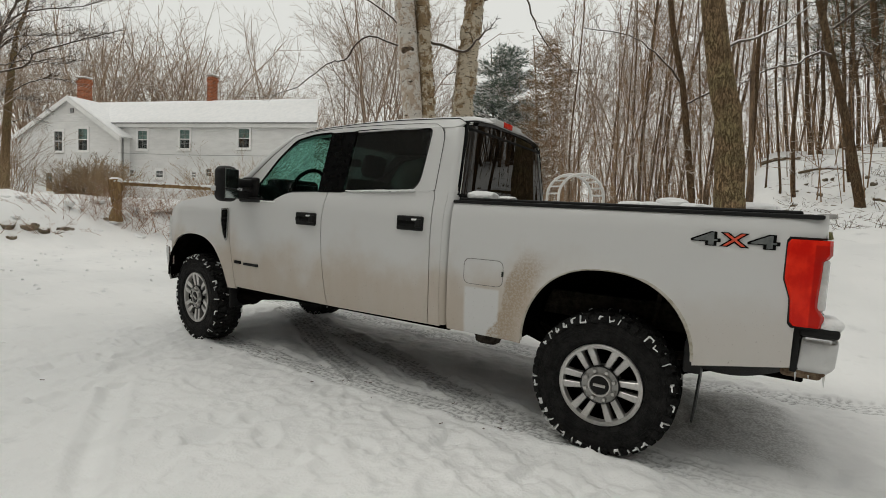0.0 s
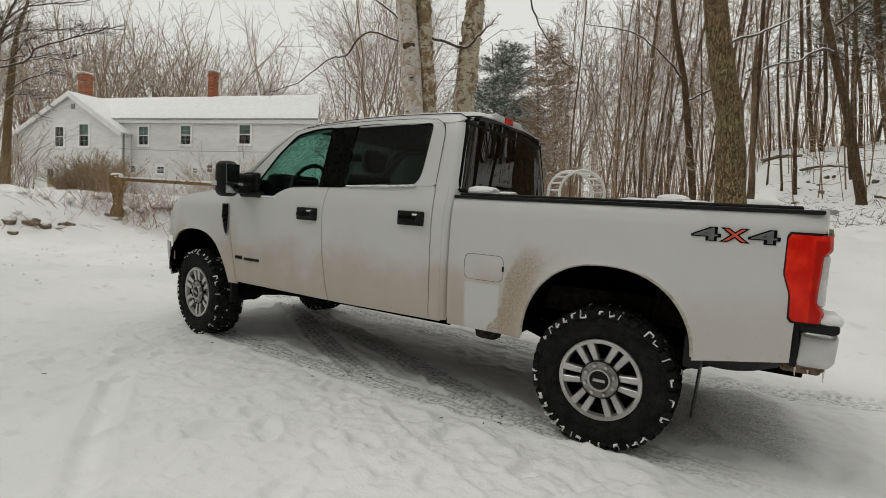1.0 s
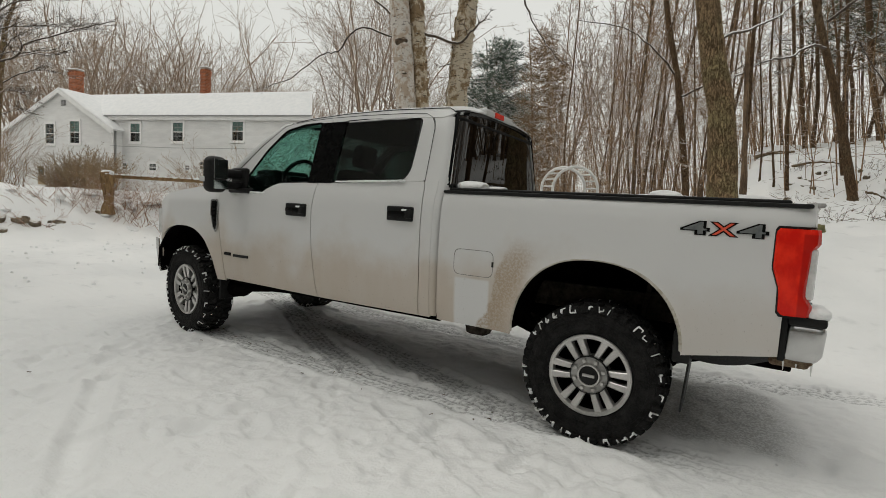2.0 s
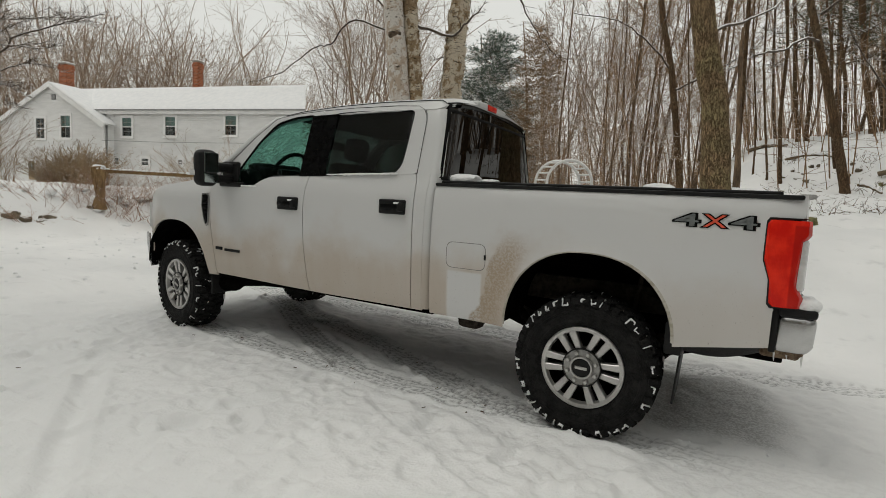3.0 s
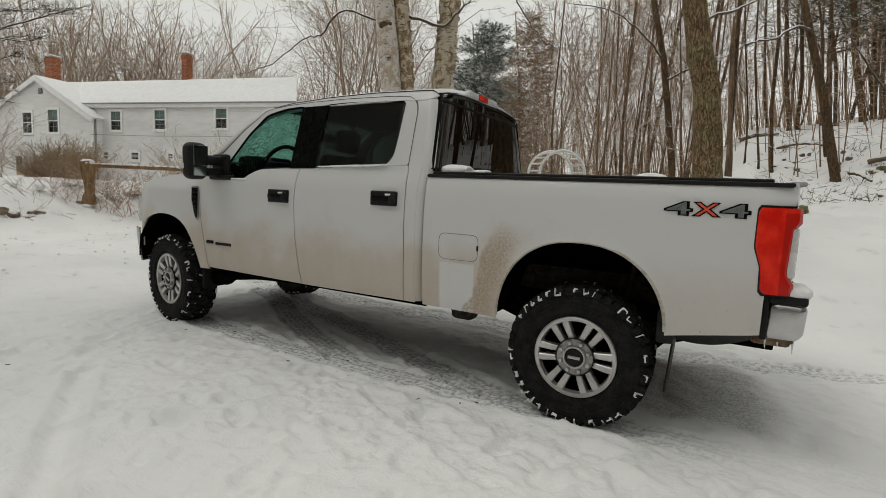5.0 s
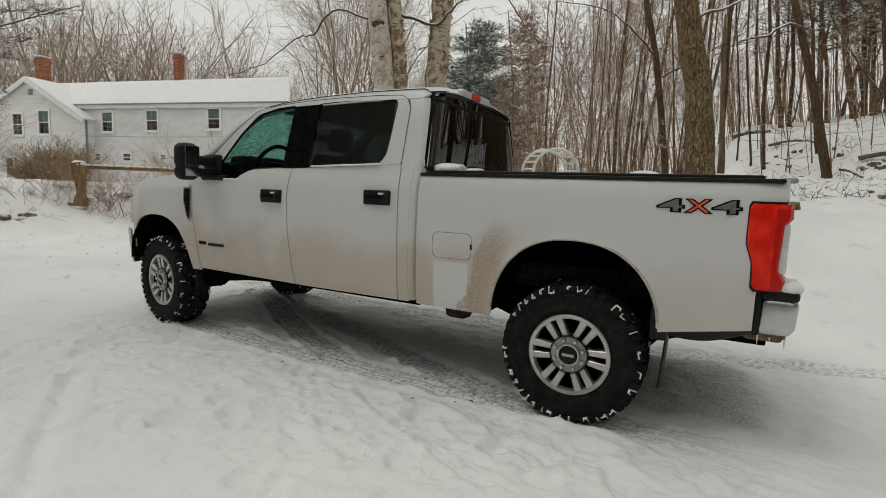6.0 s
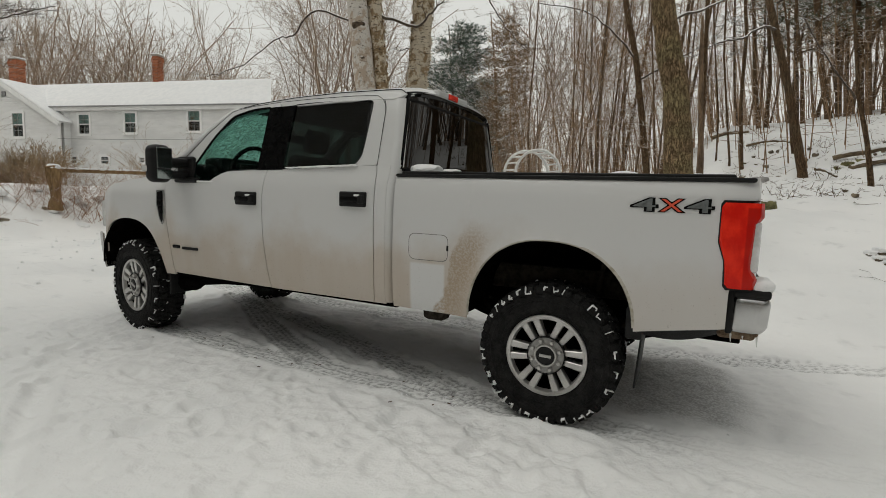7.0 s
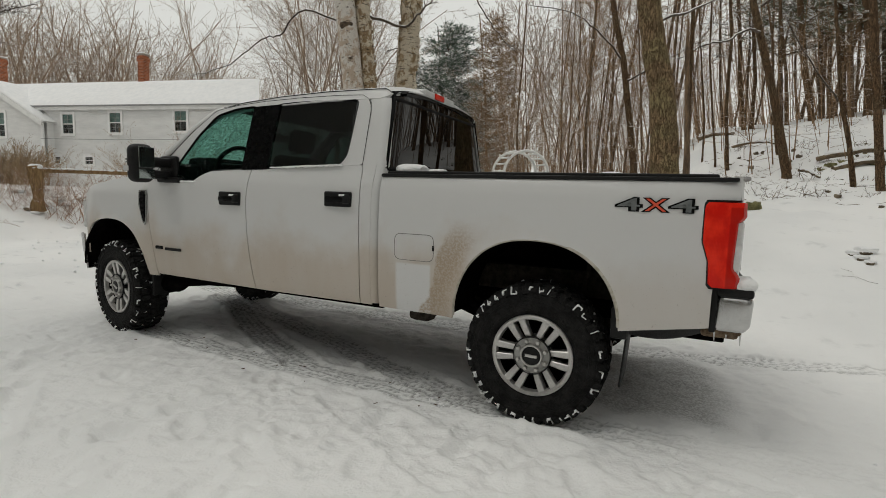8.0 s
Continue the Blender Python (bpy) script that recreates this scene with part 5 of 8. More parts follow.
def side_panel(x0, x1, bottom, top, hole=None, taper=None, rows=18, step=0.06):
    """A panel of the side between x0(z) and x1(z); hole: a wheel arch (xc, half, top)."""
    cols, lo, hi = [], x0(0.9), x1(0.9)
    if hole:
        xc, half, apex = hole
        cols += [(x, bottom(x)) for x in np.linspace(lo, xc - half, max(2, int((xc - half - lo) / step) + 1))]
        cols += [(xc - half * math.cos(a), arch(xc - half * math.cos(a), xc, half, bottom(xc - half * math.cos(a)), apex)) for a in np.linspace(0.02, math.pi - 0.02, 40)]
        cols += [(x, bottom(x)) for x in np.linspace(xc + half, hi, max(2, int((hi - xc - half) / step) + 1))]
    else:
        cols = [(x, bottom(x)) for x in np.linspace(lo, hi, max(3, int((hi - lo) / step) + 1))]

    def at(c, v):
        x, zb = c
        z = zb + (top(x) - zb) * v
        u = (x - lo) / (hi - lo)
        if hole:
            x += (x0(z) - lo) * smooth(u, 0.25, 0.0) + (x1(z) - hi) * smooth(u, 0.80, 1.0)
        else:
            x = x0(z) + (x1(z) - x0(z)) * u
        y = body_y(z) + (taper(x, z) if taper else 0)
        if hole:
            rho = ((abs(x - hole[0]) / hole[1]) ** 2.3 + (max(0.0, z - 0.6) / (hole[2] - 0.6)) ** 2.1) ** (1 / 2.2)
            y -= 0.018 * math.exp(-max(0.0, rho - 1) * 0.5 / 0.045)
        return (x, y, z)

    bm, vs = bmesh.new(), list(np.linspace(0, 1, rows))
    front = [[Vector(at(c, v)) for v in vs] for c in cols]
    a = [[bm.verts.new(p) for p in col] for col in front]
    b = [[bm.verts.new(p + Vector((0, 0.014, 0))) for p in col] for col in front]
    n, k = len(cols) - 1, rows - 1
    for i in range(n):
        for j in range(k):
            bm.faces.new((a[i][j], a[i + 1][j], a[i + 1][j + 1], a[i][j + 1]))
            bm.faces.new((b[i][j], b[i][j + 1], b[i + 1][j + 1], b[i + 1][j]))
        for j in (0, k):
            bm.faces.new((a[i][j], a[i + 1][j], b[i + 1][j], b[i][j]))
    for j in range(k):
        for i in (0, n):
            bm.faces.new((a[i][j], a[i][j + 1], b[i][j + 1], b[i][j]))
    return bm


def both_sides(name, make, material, parent, label="", smooth_it=True):
    """Builds a part for the left side and its mirror image for the right; returns the left one."""
    first = part(name, make(), material, parent, label, smooth=smooth_it)
    me = first.data.copy()
    me.transform(Matrix.Translation((0, WIDE, 0)) @ Matrix.Diagonal((1, -1, 1, 1)))
    me.flip_normals()
    second = link(name, me, parent, label)
    return first, second


truck = thing("pickup_truck", (0, 0, 0), "white crew-cab pickup truck with muddy sides parked on packed snow", "pickup truck")


def const(v):
    return lambda _: v


def bed_bottom(x):
    return interp(x, [(-1.12, 0.605), (-0.5, 0.60), (0.45, 0.66), (0.55, 0.675), (0.95, 0.745), (1.2, 0.76)])


RAIL = 1.515
bed_l, bed_r = both_sides("bed_side", lambda: side_panel(lambda z: -1.115, lambda z: interp(z, [(0.6, 0.935), (0.955, 0.935), (1.0, 0.95), (1.39, 1.02), (1.43, 1.035), (1.6, 1.035)]), bed_bottom, const(RAIL), (-0.03, 0.515, 1.15), lambda x, z: 0.03 * smooth(x, 0.85, 1.04) ** 2, rows=22), M_PAINT, truck)


def cap_strip():
    bm = bmesh.new()
    box(bm, (-1.12, 0.032, RAIL - 0.006), (1.02, 0.13, RAIL + 0.018), 0.010)
    box(bm, (-1.09, 0.062, RAIL + 0.010), (0.93, 0.135, RAIL + 0.036), 0.012)
    return bm


both_sides("bed_rail_cap", cap_strip, M_BLACK, truck, "black plastic rail cap")


def inner_wall():
    bm = bmesh.new()
    box(bm, (-1.10, 0.10, 1.19), (1.02, 0.125, RAIL + 0.005), 0.004)
    box(bm, (-1.10, 0.10, 0.85), (-0.60, 0.125, 1.19), 0.004)
    box(bm, (0.54, 0.10, 0.85), (1.02, 0.125, 1.19), 0.004)
    return bm


both_sides("bed_inner_wall", inner_wall, M_BLACK, truck)
bm = box(bmesh.new(), (-1.10, 0.76, 0.86), (1.02, WIDE - 0.76, 0.92), 0.01)
for y0, y1 in ((0.12, 0.77), (WIDE - 0.77, WIDE - 0.12)):
    box(bm, (-1.10, y0, 0.86), (-0.60, y1, 0.915), 0.01)
    box(bm, (0.54, y0, 0.86), (1.02, y1, 0.915), 0.01)
for k in range(3):
    box(bm, (-1.08, 0.82 + k * 0.15, 0.915), (1.0, 0.89 + k * 0.15, 0.935), 0.006)
part("bed_floor", bm, M_BLACK, truck)
part("bed_front_wall", box(bmesh.new(), (-1.10, 0.10, 0.6), (-1.06, WIDE - 0.10, RAIL - 0.02), 0.01), M_PAINT, truck)


def gate_shape(u, v):
    y = 0.07 + (WIDE - 0.14) * u
    z = 0.80 + 0.735 * v
    x = 1.055 + 0.03 * math.sin(math.pi * min(1, v * 1.1)) * 0.5 - 0.02 * smooth(abs(u - 0.5), 0.44, 0.5) - 0.012 * (1 if 0.2 < v < 0.6 and 0.08 < u < 0.92 else 0)
    return (x, y, z)


tailgate = part("tailgate", sheet(gate_shape, list(np.linspace(0, 1, 30)), list(np.linspace(0, 1, 20)), 0.05), M_PAINT, truck, smooth=True)
part("tailgate_spoiler", box(bmesh.new(), (0.995, 0.085, RAIL + 0.002), (1.075, WIDE - 0.085, RAIL + 0.026), 0.012), M_TRIMGREY, tailgate, "dusty grey top edge")
part("tailgate_handle", box(bmesh.new(), (1.06, 0.86, 1.30), (1.085, 1.17, 1.40), 0.01), M_BLACK, tailgate)


# tail lights
def tail_shell(grow=0.0, depth=0.0):
    """The lamp's outline: it wraps the corner from the side to the back."""
    left = [(0.868 - grow, 1.405 + grow), (0.868 - grow, 1.20), (0.90 - grow, 1.10), (0.908 - grow, 0.965 - grow)]
    bm = bmesh.new()
    rows = []
    for z in np.linspace(0.965 - grow, 1.405 + grow, 26):
        xl = float(np.interp(z, [p[1] for p in left[::-1]], [p[0] for p in left[::-1]]))
        xr = interp(z, [(0.96, 1.052), (1.02, 1.058), (1.06, 1.030), (1.10, 1.028), (1.30, 1.040), (1.33, 1.066), (1.41, 1.062)])
        if grow:
            xr = 1.0 if 0.985 < z < 1.40 else 1.05
        xl += 0.014 * (smooth(z, 1.375 + grow, 1.405 + grow) ** 2 + smooth(z, 0.985 - grow, 0.965 - grow) ** 2)
        row = [(xl, body_y(z) + 0.006 - depth, z), (xl + 0.012, body_y(z) - 0.010 - depth, z), ((xl + xr) / 2, body_y(z) - 0.010 - depth, z), (xr - 0.018, body_y(z) + 0.004 - depth, z), (xr, body_y(z) + 0.03, z), (xr + 0.004, 0.16, z)]
        rows.append([bm.verts.new(p) for p in row])
    for a, b in zip(rows, rows[1:]):
        for i in range(len(a) - 1):
            bm.faces.new((a[i], a[i + 1], b[i + 1], b[i]))
    bm.faces.new(rows[-1])
    bm.faces.new(rows[0][::-1])
    return bm


both_sides("tail_light", lambda: tail_shell(0, 0.002), M_RED, truck, "red tail light lens")


def reverse_lens():
    bm = bmesh.new()
    box(bm, (1.012, 0.020, 1.050), (1.058, 0.150, 1.31), 0.014)
    return bm


both_sides("reversing_light", reverse_lens, M_CLEARLENS, truck, "clear reversing lens")
both_sides("light_surround", lambda: tail_shell(0.012, -0.008), M_BLACK, truck)
both_sides("corner_seal", lambda: box(bmesh.new(), (0.936, 0.030, 0.72), (0.966, 0.12, 0.975), 0.006), M_BLACK, truck)


# rear bumper
bm = box(bmesh.new(), (0.958, 0.022, 0.718), (1.135, WIDE - 0.022, 0.935), 0.05, seg=5)
for v in bm.verts:
    if v.co.z < 0.80:
        v.co.x -= 0.02 * smooth(v.co.z, 0.80, 0.72)
bumper = part("rear_bumper", bm, M_CHROME, truck, "dull salted chrome bumper", smooth=True)
part("bumper_step_pad", box(bmesh.new(), (0.962, 0.018, 0.915), (1.130, WIDE - 0.018, 0.965), 0.016), M_BLACK, bumper, smooth=True)
part("mud_crust", box(bmesh.new(), (0.965, 0.040, 0.712), (1.09, 0.22, 0.740), 0.012), M_RUST, bumper, "rusty mud crust")
part("tow_hitch", box(bmesh.new(), (0.9, 0.93, 0.58), (1.18, 1.10, 0.70), 0.012), M_BLACK, truck)
both_sides("bumper_bracket", lambda: box(bmesh.new(), (0.90, 0.06, 0.685), (1.08, 0.30, 0.735), 0.02), M_RUST, truck, "rusty muddy bracket")


# cab: rocker, fenders, doors
def cab_bottom(x):
    return interp(x, [(-3.6, 0.622), (-2.2, 0.605), (-1.1, 0.610)])


def belt(x):
    return interp(x, [(-3.6, 1.455), (-2.99, 1.435), (-2.93, 1.445), (-2.84, 1.505), (-2.76, 1.532), (-1.4, 1.585), (-1.1, 1.595)])


FD = lambda z: interp(z, [(0.6, -3.445), (0.8, -3.47), (1.1, -3.52), (1.6, -3.555)])
SEAM = lambda z: interp(z, [(0.6, -2.275), (0.75, -2.30), (1.0, -2.335), (1.3, -2.355), (1.6, -2.335)])
RD = lambda z: interp(z, [(0.6, -1.275), (0.9, -1.272), (1.3, -1.28), (1.45, -1.28), (1.6, -1.30)])
GAP = 0.0035
front_doors = both_sides("front_door", lambda: side_panel(lambda z: FD(z) + GAP, lambda z: SEAM(z) - GAP, cab_bottom, belt), M_PAINT, truck)
rear_doors = both_sides("rear_door", lambda: side_panel(lambda z: SEAM(z) + GAP, lambda z: RD(z) - GAP, cab_bottom, belt), M_PAINT, truck)
both_sides("cab_corner", lambda: side_panel(lambda z: RD(z) + GAP, lambda z: -1.183, cab_bottom, belt, step=0.02), M_PAINT, truck)


def fender_top(x):
    return interp(x, [(-4.66, 1.25), (-4.6, 1.30), (-4.5, 1.345), (-4.34, 1.40), (-4.1, 1.445), (-3.95, 1.468), (-3.5, 1.50)])


FRONT_TAPER = lambda x, z: 0.13 * smooth(x, -4.3, -4.75) + 0.05 * smooth(z, 1.3, 1.5)
both_sides("fender", lambda: side_panel(lambda z: -4.585 - 0.02 * smooth(z, 1.3, 0.8), lambda z: FD(z) - GAP, lambda x: interp(x, [(-4.7, 0.80), (-4.5, 0.72), (-3.6, 0.60), (-3.4, 0.60)]), fender_top, (-4.05, 0.465, 1.085), FRONT_TAPER, rows=20), M_PAINT, truck)


def rocker():
    bm = box(bmesh.new(), (-3.45, 0.09, 0.575), (-1.12, 0.2, 0.63), 0.015)
    return box(bm, (-3.5, 0.055, 0.60), (-1.12, 0.10, 1.3), 0.004)


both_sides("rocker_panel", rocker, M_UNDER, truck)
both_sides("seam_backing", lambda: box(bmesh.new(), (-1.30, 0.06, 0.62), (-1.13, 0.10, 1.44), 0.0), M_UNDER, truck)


def hood_shape(u, v):
    x = -4.68 + 1.20 * u
    a = abs(v - 0.5) * 2
    edge = fender_top(x) + 0.006
    crown = 0.06 * (1 - a ** 2.5) + 0.025 * smooth(a, 0.72, 0.62) * smooth(u, 0.0, 0.2)
    nose = 0.10 * smooth(u, 0.10, 0.0)
    return (x - 0.10 * (1 - a * a) * (1 - u), 0.075 + 0.055 * (1 - u) + (WIDE - 0.15 - 0.11 * (1 - u)) * v, edge + crown - nose)


part("hood", sheet(hood_shape, list(np.linspace(0, 1, 26)), list(np.linspace(0, 1, 40)), 0.02), M_PAINT, truck, "white hood with snow melt", smooth=True)
bm = box(bmesh.new(), (-4.77, 0.35, 0.86), (-4.67, WIDE - 0.35, 1.24), 0.03)
for k in range(3):
    box(bm, (-4.80, 0.36, 0.90 + k * 0.11), (-4.75, WIDE - 0.36, 0.955 + k * 0.11), 0.012)
part("grille", bm, M_CHROME, truck)
both_sides("headlight", lambda: box(bmesh.new(), (-4.70, 0.155, 0.87), (-4.56, 0.40, 1.22), 0.03), M_CLEARLENS, truck, "clear headlight lens")


def front_bumper_shape(u, v):
    a = abs(u - 0.5) * 2
    return (-4.82 + 0.26 * smooth(a, 0.62, 1.0) + 0.03 * math.cos(math.pi * (v - 0.5)) * -1, 0.06 + (WIDE - 0.12) * u, 0.56 + 0.29 * v)


front_bumper = part("front_bumper", sheet(front_bumper_shape, list(np.linspace(0, 1, 40)), list(np.linspace(0, 1, 10)), 0.02), M_CHROME, truck, "chrome front bumper", smooth=True)


def bumper_end():
    """The bumper's end turned back along the fender, its lower corner cut upwards."""
    def fn(u, v):
        left, right = -4.70 + 0.09 * (1 - v) ** 2, -4.545 + 0.02 * (1 - v)
        return (left + (right - left) * u, 0.035 + 0.07 * (1 - u) ** 2, 0.62 + 0.29 * v)
    return sheet(fn, list(np.linspace(0, 1, 10)), list(np.linspace(0, 1, 10)), 0.015)


for end in both_sides("bumper_end", bumper_end, M_CHROME, truck, "salt-dulled chrome bumper end"):
    end.parent = front_bumper
both_sides("marker_lens", lambda: box(bmesh.new(), (-4.632, 0.085, 0.97), (-4.575, 0.19, 1.23), 0.012), M_CLEARLENS, truck, "clear side marker of the headlight")


# glasshouse: door frames, windows, pillars
def on_glass(points, inset=0.0):
    return [(x, glass_y(z) + inset, z) for x, z in points]


def loop(points, radius, n=4):
    return [(p[0], p[1]) for p in rounded(points, radius, n)]


F_OUT = [(-3.53, 1.452), (-2.98, 1.432), (-2.90, 1.455), (-2.80, 1.52), (-2.342, 1.545), (-2.335, 2.105), (-2.62, 2.085), (-2.87, 2.045), (-3.10, 1.87)]
F_IN = [(-3.30, 1.468), (-2.985, 1.458), (-2.91, 1.478), (-2.81, 1.542), (-2.42, 1.56), (-2.43, 2.055), (-2.64, 2.042), (-2.84, 1.995), (-3.02, 1.83)]
R_OUT = [(-2.335, 1.545), (-1.62, 1.575), (-1.45, 1.585), (-1.300, 1.592), (-1.298, 2.0), (-1.36, 2.098), (-1.6, 2.115), (-2.0, 2.115), (-2.328, 2.105)]
R_IN = [(-2.20, 1.568), (-1.62, 1.580), (-1.51, 1.596), (-1.452, 1.66), (-1.436, 1.82), (-1.425, 2.06), (-1.6, 2.070), (-2.0, 2.070), (-2.185, 2.062)]


def trim_and_glass(owner, outline, inner, glass, door_name):
    """A painted frame, a black rubber surround and the pane."""
    o3, i3 = loop(outline, 0.03, 3), loop(inner, 0.045, 3)
    seal = [(p[0] + (sum(q[0] for q in inner) / len(inner) - p[0]) * -0.035, p[1] + (sum(q[1] for q in inner) / len(inner) - p[1]) * -0.05) for p in i3]
    return o3, seal, i3


def build_window(door, outline, inner, glass):
    o3, seal, i3 = trim_and_glass(door, outline, inner, glass, "")
    sides = []
    for flip in (False, True):
        def put(bm):
            if flip:
                bmesh.ops.transform(bm, matrix=Matrix.Translation((0, WIDE, 0)) @ Matrix.Diagonal((1, -1, 1, 1)), verts=bm.verts)
            return bm
        owner = door[1] if flip else door[0]
        part("window_frame", put(ring_panel(on_glass(o3), on_glass(seal), 0.02)), M_PAINT, owner, smooth=True)
        part("window_seal", put(ring_panel(on_glass(seal, -0.003), on_glass(i3, 0.004), 0.012)), M_GLOSSBLACK, owner, "black rubber window seal")
        bm = bmesh.new()
        bm.faces.new([bm.verts.new(p) for p in on_glass(i3, 0.008)])
        bmesh.ops.triangulate(bm, faces=bm.faces[:])
        pane = part("window_glass", put(bm), glass, owner)
        pane.visible_shadow = False


build_window(front_doors, F_OUT, F_IN, M_GLASS)
build_window(rear_doors, R_OUT, R_IN, M_PRIVACY)


def frame_joint(points):
    return lambda: tube(bmesh.new(), [(x, glass_y(z) - 0.001, z) for x, z in points], 0.0022, 5)


both_sides("door_joint", frame_joint([(-2.335, 2.104), (-2.0, 2.114), (-1.6, 2.114), (-1.40, 2.104), (-1.345, 2.075), (-1.312, 2.03), (-1.299, 1.98), (-1.30, 1.59)]), M_GLOSSBLACK, truck)
both_sides("door_joint", frame_joint([(-2.342, 2.104), (-2.62, 2.085), (-2.80, 2.06), (-2.87, 2.042), (-3.10, 1.87), (-3.36, 1.64), (-3.52, 1.475)]), M_GLOSSBLACK, truck)


def pillar_cover():
    pts = [(-2.45, 1.548), (-2.18, 1.553), (-2.165, 2.068), (-2.44, 2.06)]
    bm = bmesh.new()
    bm.faces.new([bm.verts.new(p) for p in on_glass(pts, -0.007)])
    bmesh.ops.recalc_face_normals(bm, faces=bm.faces)
    bmesh.ops.solidify(bm, geom=bm.faces[:], thickness=0.004)
    return bm


both_sides("pillar_cover", pillar_cover, M_GLOSSBLACK, truck, "gloss black door pillar cover")


def a_pillar():
    pts = [(-3.62, 1.50), (-3.36, 1.69), (-3.10, 1.895), (-2.88, 2.035), (-2.74, 2.052)]
    return tube(bmesh.new(), [(x, glass_y(z) + 0.045, z) for x, z in pts], [0.05, 0.046, 0.046, 0.042, 0.03], 10)


both_sides("windshield_pillar", a_pillar, M_PAINT, truck)


def roof_shape(u, v):
    a = abs(v - 0.5) * 2
    inset = (1 - a) * (WIDE - 0.403) / 2
    round_off = 0.11 - math.sqrt(max(0.0, 0.11 ** 2 - max(0.0, 0.11 - inset) ** 2))
    x = -2.90 + (1.76 - round_off) * u
    edge = interp(x, [(-2.9, 2.058), (-2.6, 2.10), (-2.2, 2.128), (-1.75, 2.142), (-1.3, 2.138), (-1.15, 2.132), (-1.05, 2.125)])
    crown = 0.088 * (1 - a ** 3)
    y = WIDE / 2 + (v - 0.5) * (WIDE - 0.403)
    roll = max(0.065 * smooth(a, 0.93, 1.0), 0.04 * smooth(u, 0.945, 1.0) ** 2)
    return (x - 0.13 * (1 - a * a) * (1 - u) + 0.02 * (1 - a * a) * u, y, edge + crown - roll)


side_steps = list(np.linspace(0, 0.06, 7)) + list(np.linspace(0.09, 0.91, 24)) + list(np.linspace(0.94, 1, 7))
part("roof", sheet(roof_shape, list(np.linspace(0, 0.94, 22)) + [0.955, 0.97, 0.98, 0.99, 1.0], side_steps, 0.02), M_PAINT, truck, smooth=True)


def roof_seam():
    """The thin dark joint along the roof's edge, turned down at the back corner."""
    pts = [Vector(roof_shape(float(u), 0.028)) + Vector((0, -0.001, 0.0015)) for u in list(np.linspace(0.02, 0.93, 30)) + [0.95, 0.965, 0.98, 0.99, 1.0]]
    return tube(bmesh.new(), pts, 0.003, 6)


both_sides("roof_seam", roof_seam, M_GLOSSBLACK, truck, "thin black roof joint")


def c_pillar():
    """The cab's rear corner from the door to the back glass, rounded."""
    def fn(u, v):
        z = 1.590 + 0.485 * v
        a = u * math.pi / 2
        x0 = interp(z, [(1.55, -1.298), (2.0, -1.296), (2.06, -1.32), (2.12, -1.36)])
        rx, ry = (-1.118 - 0.036 * v) - x0, 0.13
        flat = min(1.0, u / 0.45)
        w = max(0.0, (u - 0.45) / 0.55) * math.pi / 2
        xf = x0 + (rx - 0.07) * flat
        x = xf + 0.07 * math.sin(w)
        y = glass_y(z) + 0.004 * v + 0.07 * (1 - math.cos(w))
        return (x, y, z)
    return sheet(fn, list(np.linspace(0, 1, 18)), list(np.linspace(0, 1, 16)), 0.015)


both_sides("cab_rear_pillar", c_pillar, M_PAINT, truck)


def cab_corner_lower():
    def fn(u, v):
        z = 0.62 + 0.975 * v
        w = u * math.pi / 2
        return (-1.189 + 0.071 * math.sin(w), body_y(z) + 0.002 + 0.07 * (1 - math.cos(w)), z)
    return sheet(fn, list(np.linspace(0, 1, 8)), list(np.linspace(0, 1, 16)), 0.012)


both_sides("cab_back_corner", cab_corner_lower, M_PAINT, truck)
part("cab_back_panel", box(bmesh.new(), (-1.145, 0.16, 0.62), (-1.12, WIDE - 0.16, 1.575), 0.008), M_PAINT, truck)


def back_glass(u, v):
    y = 0.118 + (WIDE - 0.226) * u
    z = 1.565 + 0.545 * v
    a = abs(u - 0.5) * 2
    lean = 0.02 * v
    y = WIDE / 2 + (y - WIDE / 2) * (1.0 - 0.165 * v)
    return (-1.12 - 0.01 * lean - 0.03 * v - 0.02 * smooth(a, 0.88, 1.0), y, z + 0.055 * (1 - a ** 2.5) * v)


rear_window = part("rear_window", sheet(back_glass, list(np.linspace(0, 1, 30)), list(np.linspace(0, 1, 12))), M_REARGLASS, truck, "dark rear window glass", smooth=True)
rear_window.visible_shadow = False
band = bmesh.new()
edge = [Vector(back_glass(float(u), 0.0)) for u in np.linspace(0, 1, 25)] + [Vector(back_glass(1.0, float(v))) for v in np.linspace(0.1, 1, 10)] + [Vector(back_glass(float(u), 1.0)) for u in np.linspace(0.97, 0, 25)] + [Vector(back_glass(0.0, float(v))) for v in np.linspace(0.9, 0.0, 10)]
tube(band, [p + Vector((0.002, 0, 0)) for p in edge], 0.022, 6)
part("window_seal", band, M_GLOSSBLACK, rear_window, "black rubber seal round the rear window")
lamp = part("brake_lamp", box(bmesh.new(), (-1.27, 0.66, 2.155), (-1.12, 1.21, 2.218), 0.018), M_PAINT, truck, "high brake lamp housing")
part("brake_lens", box(bmesh.new(), (-1.175, 0.82, 2.164), (-1.111, 0.99, 2.210), 0.008), M_RED, lamp, "red brake lens")


def windshield(u, v):
    x = -3.56 + 0.70 * u
    a = abs(v - 0.5) * 2
    z = 1.52 + 0.55 * u
    y0 = glass_y(z) + 0.05
    return (x - 0.24 * (1 - a * a) * (1 - 0.5 * u), y0 + (WIDE - 2 * y0) * v, z + 0.035 * (1 - a * a) * u)


